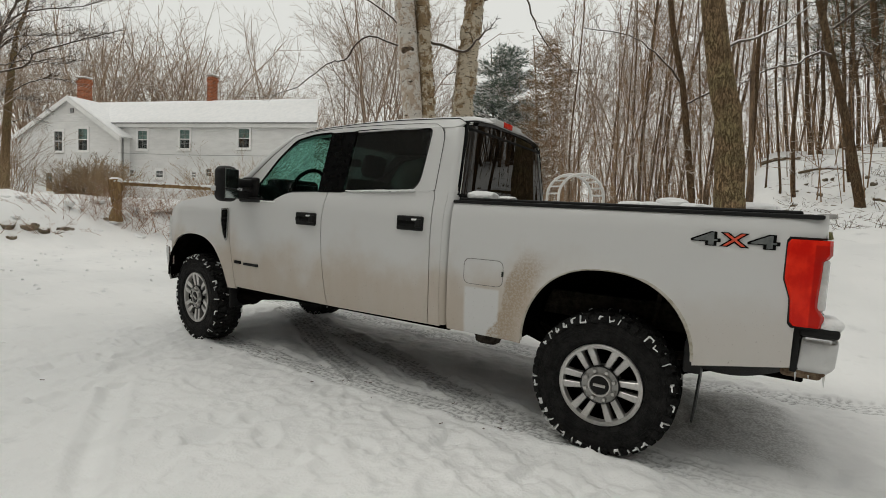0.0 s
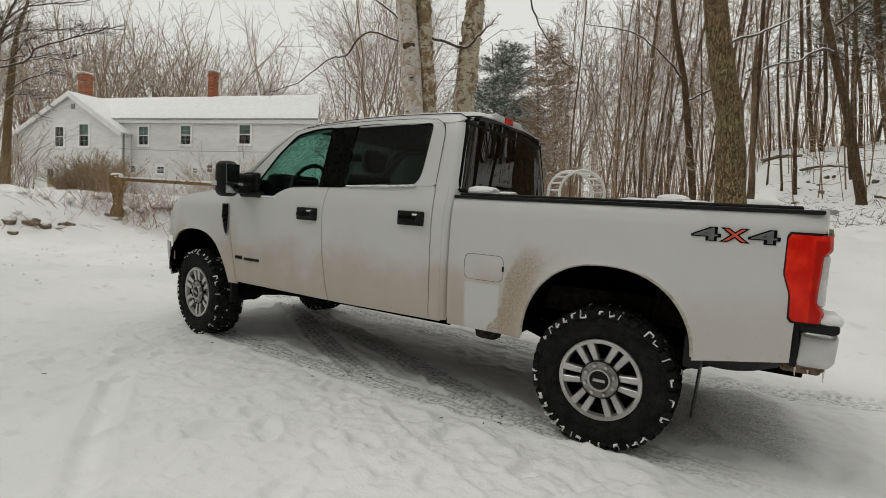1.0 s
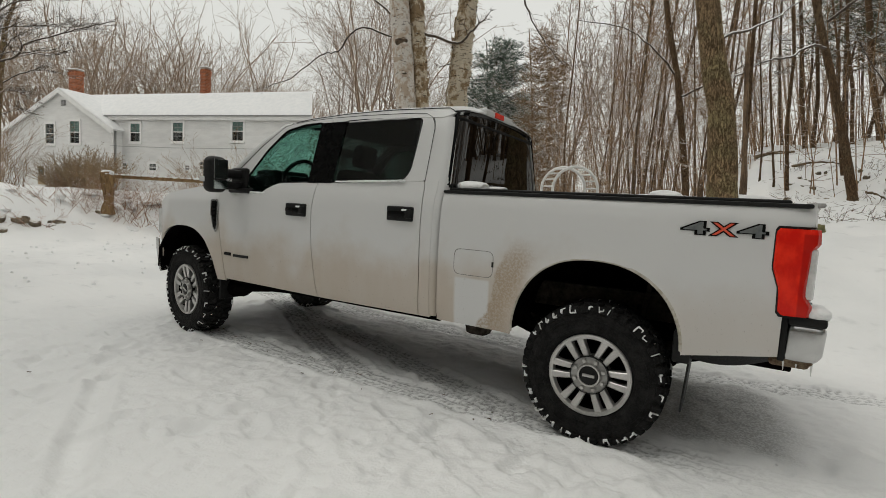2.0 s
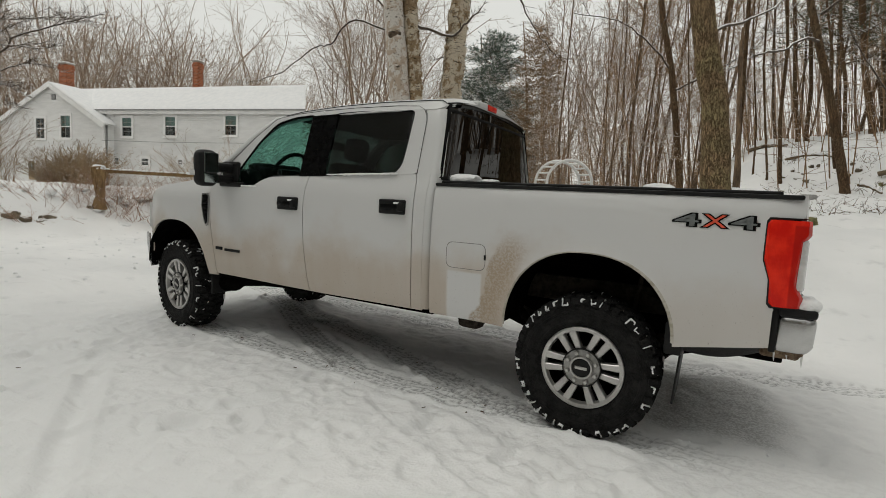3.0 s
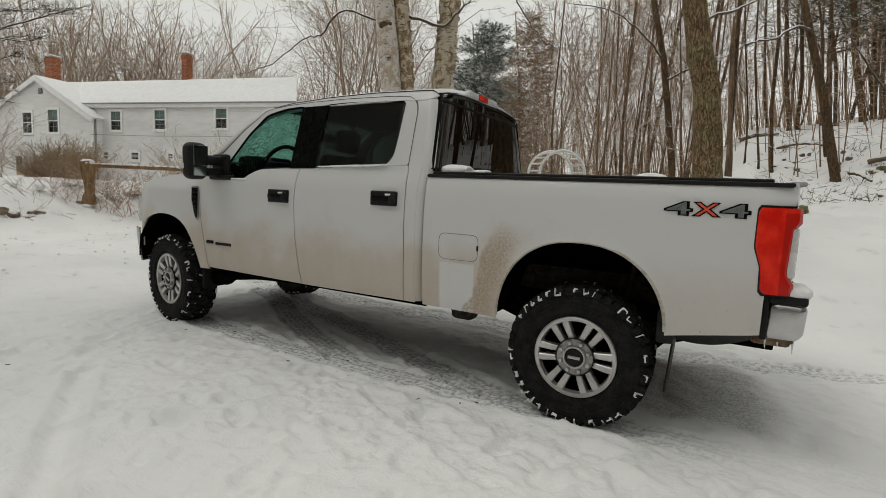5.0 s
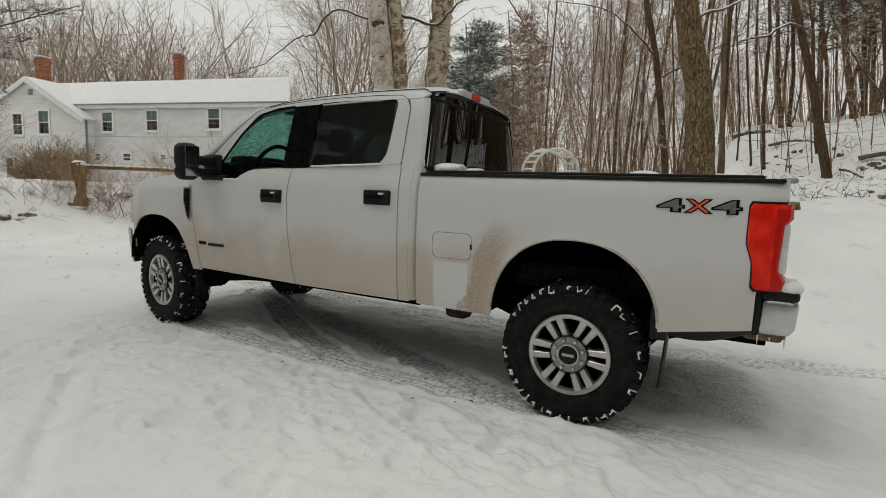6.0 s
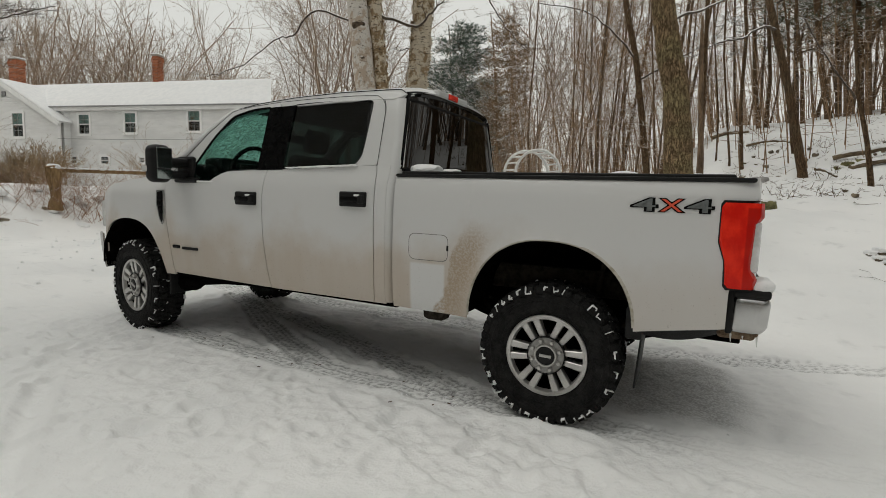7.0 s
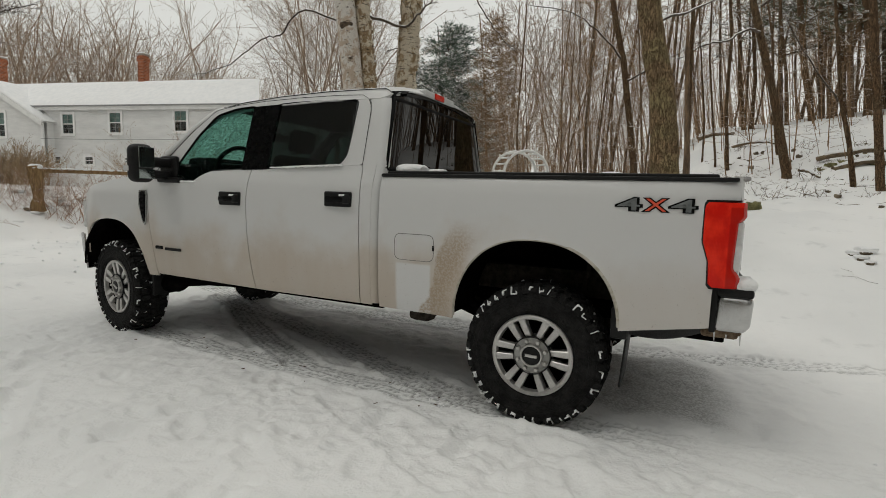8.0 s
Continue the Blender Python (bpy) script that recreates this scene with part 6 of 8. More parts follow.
pane = part("windshield", sheet(windshield, list(np.linspace(0, 1, 12)), list(np.linspace(0, 1, 24))), M_WINDSCREEN, truck, "windscreen speckled with melting snow", smooth=True)
pane.visible_shadow = False


# mirror
def mirror_housing():
    bm = bmesh.new()
    box(bm, (-3.39, -0.285, 1.425), (-3.23, -0.112, 1.738), 0.058, seg=5)
    return bm


for flip, door in enumerate(front_doors):
    m = Matrix.Translation((0, WIDE, 0)) @ Matrix.Diagonal((1, -1, 1, 1)) if flip else Matrix.Identity(4)

    def put(bm):
        bmesh.ops.transform(bm, matrix=m, verts=bm.verts)
        return bm

    housing = part("mirror", put(mirror_housing()), M_BLACK, door, "black towing mirror", smooth=True)
    part("mirror_glass", put(box(bmesh.new(), (-3.24, -0.262, 1.545), (-3.2285, -0.130, 1.712), 0.001)), M_MIRROR, housing, "mirror glass")
    part("mirror_glass", put(box(bmesh.new(), (-3.24, -0.262, 1.458), (-3.2285, -0.130, 1.532), 0.001)), M_MIRROR, housing, "small convex mirror")
    arms = bmesh.new()
    box(arms, (-3.34, -0.15, 1.555), (-3.26, 0.10, 1.64), 0.03)
    box(arms, (-3.34, -0.15, 1.455), (-3.26, 0.10, 1.53), 0.03)
    box(arms, (-3.40, 0.0, 1.43), (-3.12, 0.075, 1.475), 0.015)
    box(arms, (-3.42, 0.045, 1.45), (-3.20, 0.09, 1.66), 0.03)
    part("mirror_arm", put(arms), M_BLACK, door)
    part("marker_lamp", put(box(bmesh.new(), (-3.40, -0.292, 1.515), (-3.33, -0.26, 1.56), 0.01)), M_CLEARLENS, housing)

# handles, vent, fuel door
for door, xm, zm in ((front_doors[0], -2.527, 1.317), (rear_doors[0], -1.462, 1.345)):
    cup = bmesh.new()
    box(cup, (xm - 0.118, -0.005, zm - 0.054), (xm + 0.118, 0.02, zm + 0.054), 0.022, seg=4)
    handle = part("door_handle", cup, M_BLACK, door, "black door handle", smooth=True)
    part("grip", box(bmesh.new(), (xm - 0.085, -0.040, zm - 0.022), (xm + 0.085, -0.016, zm + 0.018), 0.011), M_GLOSSBLACK, handle, smooth=True)
    part("lock_cover", box(bmesh.new(), (xm + 0.062, -0.040, zm - 0.030), (xm + 0.112, 0.0, zm + 0.034), 0.010), M_BLACK, handle, smooth=True)
    part("snow_on_handle", box(bmesh.new(), (xm + 0.04, -0.044, zm + 0.022), (xm + 0.085, -0.02, zm + 0.036), 0.006), M_SNOW, handle)

vent = bmesh.new()
pts = [(-3.625, 1.345), (-3.545, 1.35), (-3.545, 1.09), (-3.56, 1.065), (-3.585, 1.10), (-3.625, 1.24)]
vent.faces.new([vent.verts.new((x, body_y(z) - 0.010, z)) for x, z in loop(pts, 0.012, 2)])
bmesh.ops.recalc_face_normals(vent, faces=vent.faces)
bmesh.ops.solidify(vent, geom=vent.faces[:], thickness=0.012)
vent_ob = part("fender_vent", vent, M_GLOSSBLACK, truck, "black fender vent with bars")
for k in range(5):
    part("vent_bar", box(bmesh.new(), (-3.615 + k * 0.004, -0.016, 1.30 - k * 0.042), (-3.555, 0.0, 1.318 - k * 0.042), 0.004), M_GLOSSBLACK, vent_ob)
part("vent_trim", ring_panel([(x, body_y(z) - 0.014, z) for x, z in loop([(-3.637, 1.358), (-3.536, 1.362), (-3.536, 1.085), (-3.556, 1.045), (-3.592, 1.09), (-3.637, 1.235)], 0.014, 2)], [(x, body_y(z) - 0.014, z) for x, z in loop(pts, 0.012, 2)], 0.008), M_CHROME, vent_ob)


def outline_groove(points, radius, depth, wide):
    o = loop(points, radius, 4)
    cx, cz = sum(p[0] for p in o) / len(o), sum(p[1] for p in o) / len(o)
    i = [(cx + (x - cx) * (1 - wide / 0.14), cz + (z - cz) * (1 - wide / 0.09)) for x, z in o]
    return ring_panel([(x, body_y(z) - depth, z) for x, z in o], [(x, body_y(z) - depth, z) for x, z in i], 0.0)


FUEL = [(-0.985, 1.135), (-0.685, 1.135), (-0.685, 0.955), (-0.985, 0.955)]
fuel_door = part("fuel_door", outline_groove(FUEL, 0.05, 0.0015, 0.004), M_GAP, bed_l, "fuel door")
part("fuel_latch", box(bmesh.new(), (-0.697, -0.004, 1.03), (-0.683, 0.006, 1.065), 0.002), M_BLACK, bed_l)


# lettering on the bed side, and the plain badge bars on the doors
def lettering(text, size, at, shear, squash, material, name, grow, lift, parent):
    cu = bpy.data.curves.new(name, "FONT")
    cu.body, cu.size, cu.shear, cu.extrude, cu.offset = text, size, shear, 0.0012, grow
    cu.align_x, cu.align_y = "CENTER", "CENTER"
    tmp = new("tmp_" + name, cu)
    me = bpy.data.meshes.new_from_object(tmp.evaluated_get(bpy.context.evaluated_depsgraph_get()))
    bpy.data.objects.remove(tmp)
    me.transform(Matrix.Translation((at[0], at[1] - lift, at[2])) @ Matrix.Rotation(radians(90), 4, "X") @ Matrix.Diagonal((squash, 1, 1, 1)))
    me.materials.append(material)
    return link(name, me, parent)


for text, xm, squash, mat in (("4", 0.499, 2.6, M_DECAL_GREY), ("X", 0.634, 1.55, M_DECAL_RED), ("4", 0.770, 2.6, M_DECAL_GREY)):
    lettering(text, 0.096, (xm, 0.012, 1.376), 0.0, squash, M_GLOSSBLACK, "decal_edge", 0.006, 0.006, bed_l)
    lettering(text, 0.096, (xm, 0.012, 1.376), 0.0, squash, mat, "decal_figure", 0.0005, 0.0085, bed_l)
badge = part("door_badge", box(bmesh.new(), (-3.31, -0.004, 0.842), (-3.11, 0.012, 0.866), 0.003), M_BLACK, front_doors[0], "dark badge bar")
part("badge_mark", box(bmesh.new(), (-3.44, -0.004, 0.846), (-3.345, 0.012, 0.876), 0.008), M_GLOSSBLACK, front_doors[0])


# wheels
def tyre_mesh():
    bm = bmesh.new()
    prof = [(0.245, 0.03), (0.262, 0.012), (0.275, 0.006), (0.278, 0.0015), (0.286, 0.001), (0.289, 0.004), (0.318, 0.002), (0.335, 0.003), (0.338, -0.001), (0.346, 0.0), (0.349, 0.004), (0.370, 0.006), (0.372, 0.010), (0.390, 0.012), (0.407, 0.026), (0.414, 0.05), (0.416, 0.14), (0.414, 0.25), (0.405, 0.275), (0.385, 0.29), (0.33, 0.295), (0.25, 0.25)]
    return lathe(bm, prof, 72)


def tread_bm():
    bm = bmesh.new()
    rnd = random.Random(5)
    n = 44
    for row, (yc, d, w, h, off) in enumerate(((0.072, 0.066, 0.040, 0.022, 0.0), (0.150, 0.055, 0.036, 0.021, 0.5), (0.228, 0.066, 0.040, 0.022, 0.0))):
        for k in range(n):
            a = 2 * math.pi * (k + off) / n
            m = Matrix.Rotation(-a, 4, "Y") @ Matrix.Translation((0, yc, 0.410)) @ Matrix.Rotation(radians(rnd.uniform(10, 26) * (1 if (k + row) % 2 else -1)), 4, "Z")
            box(bm, (-w / 2, -d / 2, 0), (w / 2, d / 2, h), 0.003, m, 1)
    for k in range(n):
        for s, tilt in ((0.022, 58), (0.278, -58)):
            a = 2 * math.pi * (k + 0.1) / n
            long = 0.05 if k % 2 else 0.034
            m = Matrix.Rotation(-a, 4, "Y") @ Matrix.Translation((0, s, 0.398)) @ Matrix.Rotation(radians(tilt), 4, "X")
            box(bm, (-0.019, -long / 2, -0.006), (0.019, long / 2, 0.015), 0.003, m, 1)
    return bm


def packed_snow_bm():
    """Snow caught round the shoulder lugs in hooks and brackets, with crumbs in the grooves."""
    bm = bmesh.new()
    rnd = random.Random(9)
    n = 44
    for k in range(n):
        a = 2 * math.pi * (k + 0.6) / n
        full = rnd.random()
        for s, tilt in ((0.020, 55), (0.28, -55)):
            if full < 0.22:
                continue
            m = Matrix.Rotation(-a, 4, "Y") @ Matrix.Translation((0, s, 0.403)) @ Matrix.Rotation(radians(tilt + rnd.uniform(-8, 8)), 4, "X") @ Matrix.Rotation(radians(rnd.uniform(-14, 14)), 4, "Z")
            w, d = rnd.uniform(0.002, 0.006), rnd.uniform(0.010, 0.030)
            box(bm, (-w - 0.002, -d, -0.006), (w - 0.002, d, rnd.uniform(0.006, 0.013)), 0.002, m, 1)
            if full > 0.42:
                end = d * rnd.choice((-0.85, -0.85, 0.85))
                reach = rnd.uniform(0.018, 0.034)
                box(bm, (-0.003, end - 0.003, -0.004), (reach, end + rnd.uniform(0.001, 0.005), rnd.uniform(0.012, 0.017)), 0.0015, m, 1)
                if full > 0.6:
                    box(bm, (reach - 0.004, min(end, end * 0.3), -0.002), (reach + 0.002, max(end, end * 0.3), rnd.uniform(0.012, 0.017)), 0.0015, m, 1)
        for _ in range(2):
            if rnd.random() < 0.6:
                m = Matrix.Rotation(-a - rnd.uniform(0, 0.1), 4, "Y") @ Matrix.Translation((0, rnd.uniform(0.07, 0.24), 0.413)) @ Matrix.Rotation(rnd.uniform(-0.6, 0.6), 4, "Z")
                box(bm, (-rnd.uniform(0.004, 0.012), -rnd.uniform(0.008, 0.03), -0.004), (rnd.uniform(0.004, 0.012), rnd.uniform(0.008, 0.03), 0.010), 0.003, m, 1)
    return bm


def rim_bm():
    bm = bmesh.new()
    lathe(bm, [(0.248, 0.026), (0.246, 0.012), (0.238, 0.008), (0.222, 0.013), (0.214, 0.045)], 64)
    return bm


def barrel_bm():
    return lathe(bmesh.new(), [(0.224, 0.043), (0.215, 0.13), (0.215, 0.24), (0.24, 0.25)], 48)


def spoke_bm():
    """Two parallel bars from the hub to the rim, with a slot between."""
    bm = bmesh.new()
    for s in (-1, 1):
        verts = []
        for r, w0, w1, y in ((0.100, 0.010, 0.046, 0.030), (0.15, 0.013, 0.053, 0.021), (0.205, 0.015, 0.061, 0.016), (0.234, 0.017, 0.068, 0.016)):
            verts.append([bm.verts.new((r, yy, s * w)) for w, yy in ((w0, y + 0.05), (w0 + 0.002, y + 0.004), (w0 + 0.006, y), (w1 - 0.006, y), (w1 - 0.001, y + 0.005), (w1, y + 0.05))])
        for a, b in zip(verts, verts[1:]):
            for i in range(5):
                bm.faces.new((a[i], a[i + 1], b[i + 1], b[i]))
        bm.faces.new(verts[0])
        bm.faces.new(verts[-1])
    return bm


def wheel(at, turn, mirrored, spin):
    """One wheel with its outer face at local y = 0."""
    hold = new("wheel")
    hold.parent = truck
    hold.matrix_basis = pose(*at, 0, 0, turn) @ Matrix.Diagonal((1.03, -1 if mirrored else 1, 1.03, 1)) @ Matrix.Rotation(radians(spin), 4, "Y")
    for name, me, label in WHEEL_PARTS:
        ob = link(name, me, hold, label)
        if name in ("packed_snow", "tread"):
            tagged(ob, kind="stuff")
    return hold


def mesh_of(name, bm, material, soft=True):
    bmesh.ops.recalc_face_normals(bm, faces=bm.faces)
    me = bpy.data.meshes.new(name)
    bm.to_mesh(me)
    bm.free()
    me.materials.append(material)
    if soft:
        me.polygons.foreach_set("use_smooth", np.ones(len(me.polygons), dtype=bool))
        me.set_sharp_from_angle(angle=radians(35))
    return me


WHEEL_PARTS = [("tyre", mesh_of("tyre", tyre_mesh(), M_RUBBER), "black mud-terrain tyre"), ("tread", mesh_of("tread", tread_bm(), M_RUBBER, False), ""), ("packed_snow", mesh_of("packed_snow", packed_snow_bm(), M_SNOW, False), "snow packed in the tread"), ("rim", mesh_of("rim", rim_bm(), M_ALLOY), "silver alloy rim")]
# Alloy barrel in near black: the shade behind the spokes is in its colour.
WHEEL_PARTS.append(("barrel", mesh_of("barrel", barrel_bm(), M_UNDER), ""))
base_spoke = spoke_bm()
spoke_data = mesh_of("spoke", base_spoke, M_ALLOY)
for k in range(6):
    me = spoke_data.copy()
    me.transform(Matrix.Rotation(radians(60 * k), 4, "Y"))
    WHEEL_PARTS.append(("spoke", me, ""))
WHEEL_PARTS.append(("hub", mesh_of("hub", lathe(bmesh.new(), [(0.0, 0.026), (0.100, 0.026), (0.108, 0.022), (0.111, 0.028), (0.112, 0.12)], 48), M_DARKALLOY), ""))
WHEEL_PARTS.append(("hub_ring", mesh_of("hub_ring", lathe(bmesh.new(), [(0.1105, 0.016), (0.116, 0.016), (0.1165, 0.05)], 48), M_BLACK), ""))
WHEEL_PARTS.append(("hub_cap", mesh_of("hub_cap", lathe(bmesh.new(), [(0.0, 0.004), (0.050, 0.006), (0.056, 0.010), (0.0565, 0.05)], 32), M_BLACK), "dark centre cap"))
WHEEL_PARTS.append(("cap_ring", mesh_of("cap_ring", lathe(bmesh.new(), [(0.0565, 0.012), (0.058, 0.003), (0.066, 0.003), (0.070, 0.014), (0.071, 0.05)], 36), M_ALLOY), ""))
WHEEL_PARTS.append(("cap_mark", mesh_of("cap_mark", box(bmesh.new(), (-0.036, 0.000, -0.009), (0.036, 0.010, 0.009), 0.002), M_ALLOY), ""))
for k in range(8):
    bm = lathe(bmesh.new(), [(0.0, 0.002), (0.010, 0.003), (0.0135, 0.010), (0.0145, 0.04)], 8)
    me = mesh_of("lug_nut", bm, M_ALLOY)
    me.transform(Matrix.Translation((0.089 * math.cos((k + 0.5) * math.pi / 4), 0, 0.089 * math.sin((k + 0.5) * math.pi / 4))))
    WHEEL_PARTS.append(("lug_nut", me, ""))
# Solid near-black disc also closes the view through the wheel.
brake = lathe(bmesh.new(), [(0.0, 0.115), (0.17, 0.115), (0.175, 0.135), (0.214, 0.14), (0.214, 0.16), (0.0, 0.16)], 40)
WHEEL_PARTS.append(("brake_disc", mesh_of("brake_disc", brake, M_UNDER), "dark brake disc"))

wheel((-0.012, 0.022, HUB), 0, False, 1)
wheel((-BASE_L - 0.025, 0.03, HUB), -8, False, 24)
wheel((0, WIDE - 0.03, HUB), 0, True, 0)
wheel((-BASE_L - 0.025, WIDE - 0.035, HUB), -8, True, 20)


# wheel wells, flaps, underbody
def well(xc, half, top, foot):
    def fn(u, v):
        a = math.pi * u
        x = xc - (half + 0.03) * math.cos(a)
        z = foot + (top + 0.02 - foot) * math.sin(a) ** 0.85
        return (x, 0.03 + 0.72 * v, z)
    return sheet(fn, list(np.linspace(0, 1, 28)), list(np.linspace(0, 1, 6)), 0.01)


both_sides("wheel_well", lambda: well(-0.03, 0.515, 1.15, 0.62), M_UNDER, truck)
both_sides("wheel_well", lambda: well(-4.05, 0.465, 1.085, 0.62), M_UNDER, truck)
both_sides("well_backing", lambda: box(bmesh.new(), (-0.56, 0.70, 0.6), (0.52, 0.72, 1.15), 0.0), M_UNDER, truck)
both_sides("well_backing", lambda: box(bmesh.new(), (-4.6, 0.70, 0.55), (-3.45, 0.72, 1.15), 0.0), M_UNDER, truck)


both_sides("cab_frame_rail", lambda: tube(bmesh.new(), [(-3.54, 0.20, 0.50), (-3.40, 0.20, 0.51), (-3.30, 0.20, 0.545), (-3.0, 0.20, 0.57), (-2.4, 0.20, 0.59)], [0.085, 0.08, 0.055, 0.04, 0.025], 10), M_UNDER, truck, "black frame rail under the cab")
M_DUSTY = surface("dusty_chassis", (0.018, 0.015, 0.012), (0.06, 0.05, 0.04), 12, 0.9, bump=0.4, spec=0.1)
both_sides("chassis_rail", lambda: box(bmesh.new(), (-0.62, 0.50, 0.74), (0.60, 0.58, 0.92), 0.015), M_DUSTY, truck, "dusty steel chassis rail")
both_sides("shock_absorber", lambda: tube(bmesh.new(), [(0.16, 0.44, 0.42), (0.20, 0.44, 0.70), (0.20, 0.44, 0.71), (0.25, 0.45, 1.05)], [0.028, 0.028, 0.016, 0.016], 12), M_DUSTY, truck, "dusty shock absorber")
both_sides("leaf_spring", lambda: tube(bmesh.new(), [(-0.72, 0.47, 0.70), (-0.4, 0.47, 0.58), (0.0, 0.47, 0.54), (0.4, 0.47, 0.60), (0.7, 0.47, 0.72)], 0.03, 8), M_DUSTY, truck, "dusty leaf spring")
both_sides("spring_hanger", lambda: box(bmesh.new(), (-0.96, 0.16, 0.50), (-0.78, 0.30, 0.66), 0.04), M_DUSTY, truck, "dirty spring hanger under the sill")


def arch_lip(xc, half, top, bottom, taper):
    pts = []
    for a in np.linspace(0.03, math.pi - 0.03, 40):
        x = xc - half * math.cos(a)
        z = arch(x, xc, half, bottom(x), top)
        pts.append((x, body_y(z) - 0.006 + (taper(x, z) if taper else 0), z + 0.002))
    return tube(bmesh.new(), pts, 0.011, 8)


part("arch_lip", arch_lip(-0.03, 0.515, 1.15, bed_bottom, None), surface("dirty_arch_lip", (0.36, 0.33, 0.26), (0.55, 0.52, 0.46), 10, 0.85), bed_l, "dirt-crusted wheel arch lip")
both_sides("mud_flap", lambda: box(bmesh.new(), (0.535, 0.03, 0.33), (0.547, 0.32, 0.78), 0.006, Matrix.Translation((0.5, 0, 0.8)) @ Matrix.Rotation(radians(4), 4, "Y") @ Matrix.Translation((-0.5, 0, -0.8))), M_BLACK, truck, "black rubber mud flap")
both_sides("arch_liner_edge", lambda: box(bmesh.new(), (0.44, 0.013, 0.615), (0.535, 0.3, 0.80), 0.015), M_BLACK, truck)
both_sides("mud_flap", lambda: box(bmesh.new(), (-3.57, 0.05, 0.40), (-3.545, 0.34, 0.66), 0.006), M_BLACK, truck, "black rubber mud flap")


def valance():
    def fn(u, v):
        x = 0.51 + 0.43 * u
        return (x, 0.045 + 0.10 * (1 - v), bed_bottom(x) - 0.045 * (1 - v) * (1 + 0.9 * math.sin(math.pi * u)) + 0.01)
    return sheet(fn, list(np.linspace(0, 1, 14)), list(np.linspace(0, 1, 5)), 0.01)


both_sides("lower_valance", valance, M_BLACK, truck)
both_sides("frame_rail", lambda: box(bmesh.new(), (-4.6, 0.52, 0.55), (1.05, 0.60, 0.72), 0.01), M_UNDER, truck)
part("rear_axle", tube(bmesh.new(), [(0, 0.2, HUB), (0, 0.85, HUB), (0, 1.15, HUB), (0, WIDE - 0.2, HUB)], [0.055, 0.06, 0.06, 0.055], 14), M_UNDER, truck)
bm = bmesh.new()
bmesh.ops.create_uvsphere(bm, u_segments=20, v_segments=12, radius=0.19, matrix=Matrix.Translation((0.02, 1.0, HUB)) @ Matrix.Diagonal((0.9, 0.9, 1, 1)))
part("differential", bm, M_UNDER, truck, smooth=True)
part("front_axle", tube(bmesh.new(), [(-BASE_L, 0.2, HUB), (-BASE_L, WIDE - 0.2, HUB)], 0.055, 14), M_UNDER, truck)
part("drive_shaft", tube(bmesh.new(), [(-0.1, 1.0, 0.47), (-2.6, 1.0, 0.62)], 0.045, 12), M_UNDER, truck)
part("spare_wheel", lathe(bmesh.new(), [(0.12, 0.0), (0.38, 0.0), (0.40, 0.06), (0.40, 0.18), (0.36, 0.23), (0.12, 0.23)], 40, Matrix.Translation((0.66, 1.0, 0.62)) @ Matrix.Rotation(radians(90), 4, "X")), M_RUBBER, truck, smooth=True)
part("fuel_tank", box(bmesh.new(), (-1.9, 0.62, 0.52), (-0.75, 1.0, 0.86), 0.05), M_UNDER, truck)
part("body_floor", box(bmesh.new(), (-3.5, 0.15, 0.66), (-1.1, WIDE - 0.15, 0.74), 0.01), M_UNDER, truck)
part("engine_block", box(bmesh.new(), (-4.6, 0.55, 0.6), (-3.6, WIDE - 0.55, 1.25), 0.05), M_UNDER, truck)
both_sides("leaf_spring", lambda: tube(bmesh.new(), [(-0.72, 0.42, 0.62), (-0.35, 0.42, 0.50), (0, 0.42, 0.46), (0.4, 0.42, 0.52), (0.75, 0.42, 0.64)], 0.03, 8), M_UNDER, truck)
both_sides("shock_absorber", lambda: tube(bmesh.new(), [(-0.28, 0.36, 0.40), (-0.62, 0.40, 0.70)], 0.03, 8), M_UNDER, truck)
part("exhaust_box", tube(bmesh.new(), [(-1.02, 0.34, 0.56), (-0.82, 0.34, 0.56)], 0.05, 14), M_UNDER, truck)

# cabin inside
part("dashboard", box(bmesh.new(), (-3.66, 0.14, 1.05), (-3.14, WIDE - 0.14, 1.60), 0.07), M_SEAT, truck)
WX, WZ = -3.02, 1.59
bm = bmesh.new()
sw = [(WX + 0.09 * math.sin(a), 0.50 + 0.20 * math.cos(a), WZ + 0.175 * math.sin(a)) for a in np.linspace(0, 2 * math.pi, 29)]
tube(bm, sw, 0.019, 8, False)
box(bm, (WX - 0.05, 0.38, WZ - 0.05), (WX + 0.02, 0.62, WZ + 0.03), 0.02)
tube(bm, [(WX, 0.50, WZ - 0.02), (WX - 0.3, 0.50, WZ - 0.15)], 0.04, 8)
part("steering_wheel", bm, M_BLACK, truck, smooth=True)
part("instrument_hood", box(bmesh.new(), (-3.34, 0.26, 1.52), (-3.10, 0.74, 1.665), 0.04), M_SEAT, truck, smooth=True)
bm = box(bmesh.new(), (-2.93, 0.88, 1.86), (-2.89, 1.14, 1.94), 0.015)
tube(bm, [(-2.92, 1.01, 1.93), (-3.0, 1.01, 2.02)], 0.012, 6)
part("rear_view_mirror", bm, M_BLACK, truck, smooth=True)
part("headliner", box(bmesh.new(), (-2.85, 0.24, 2.06), (-1.14, WIDE - 0.24, 2.085), 0.01), M_SEAT, truck)


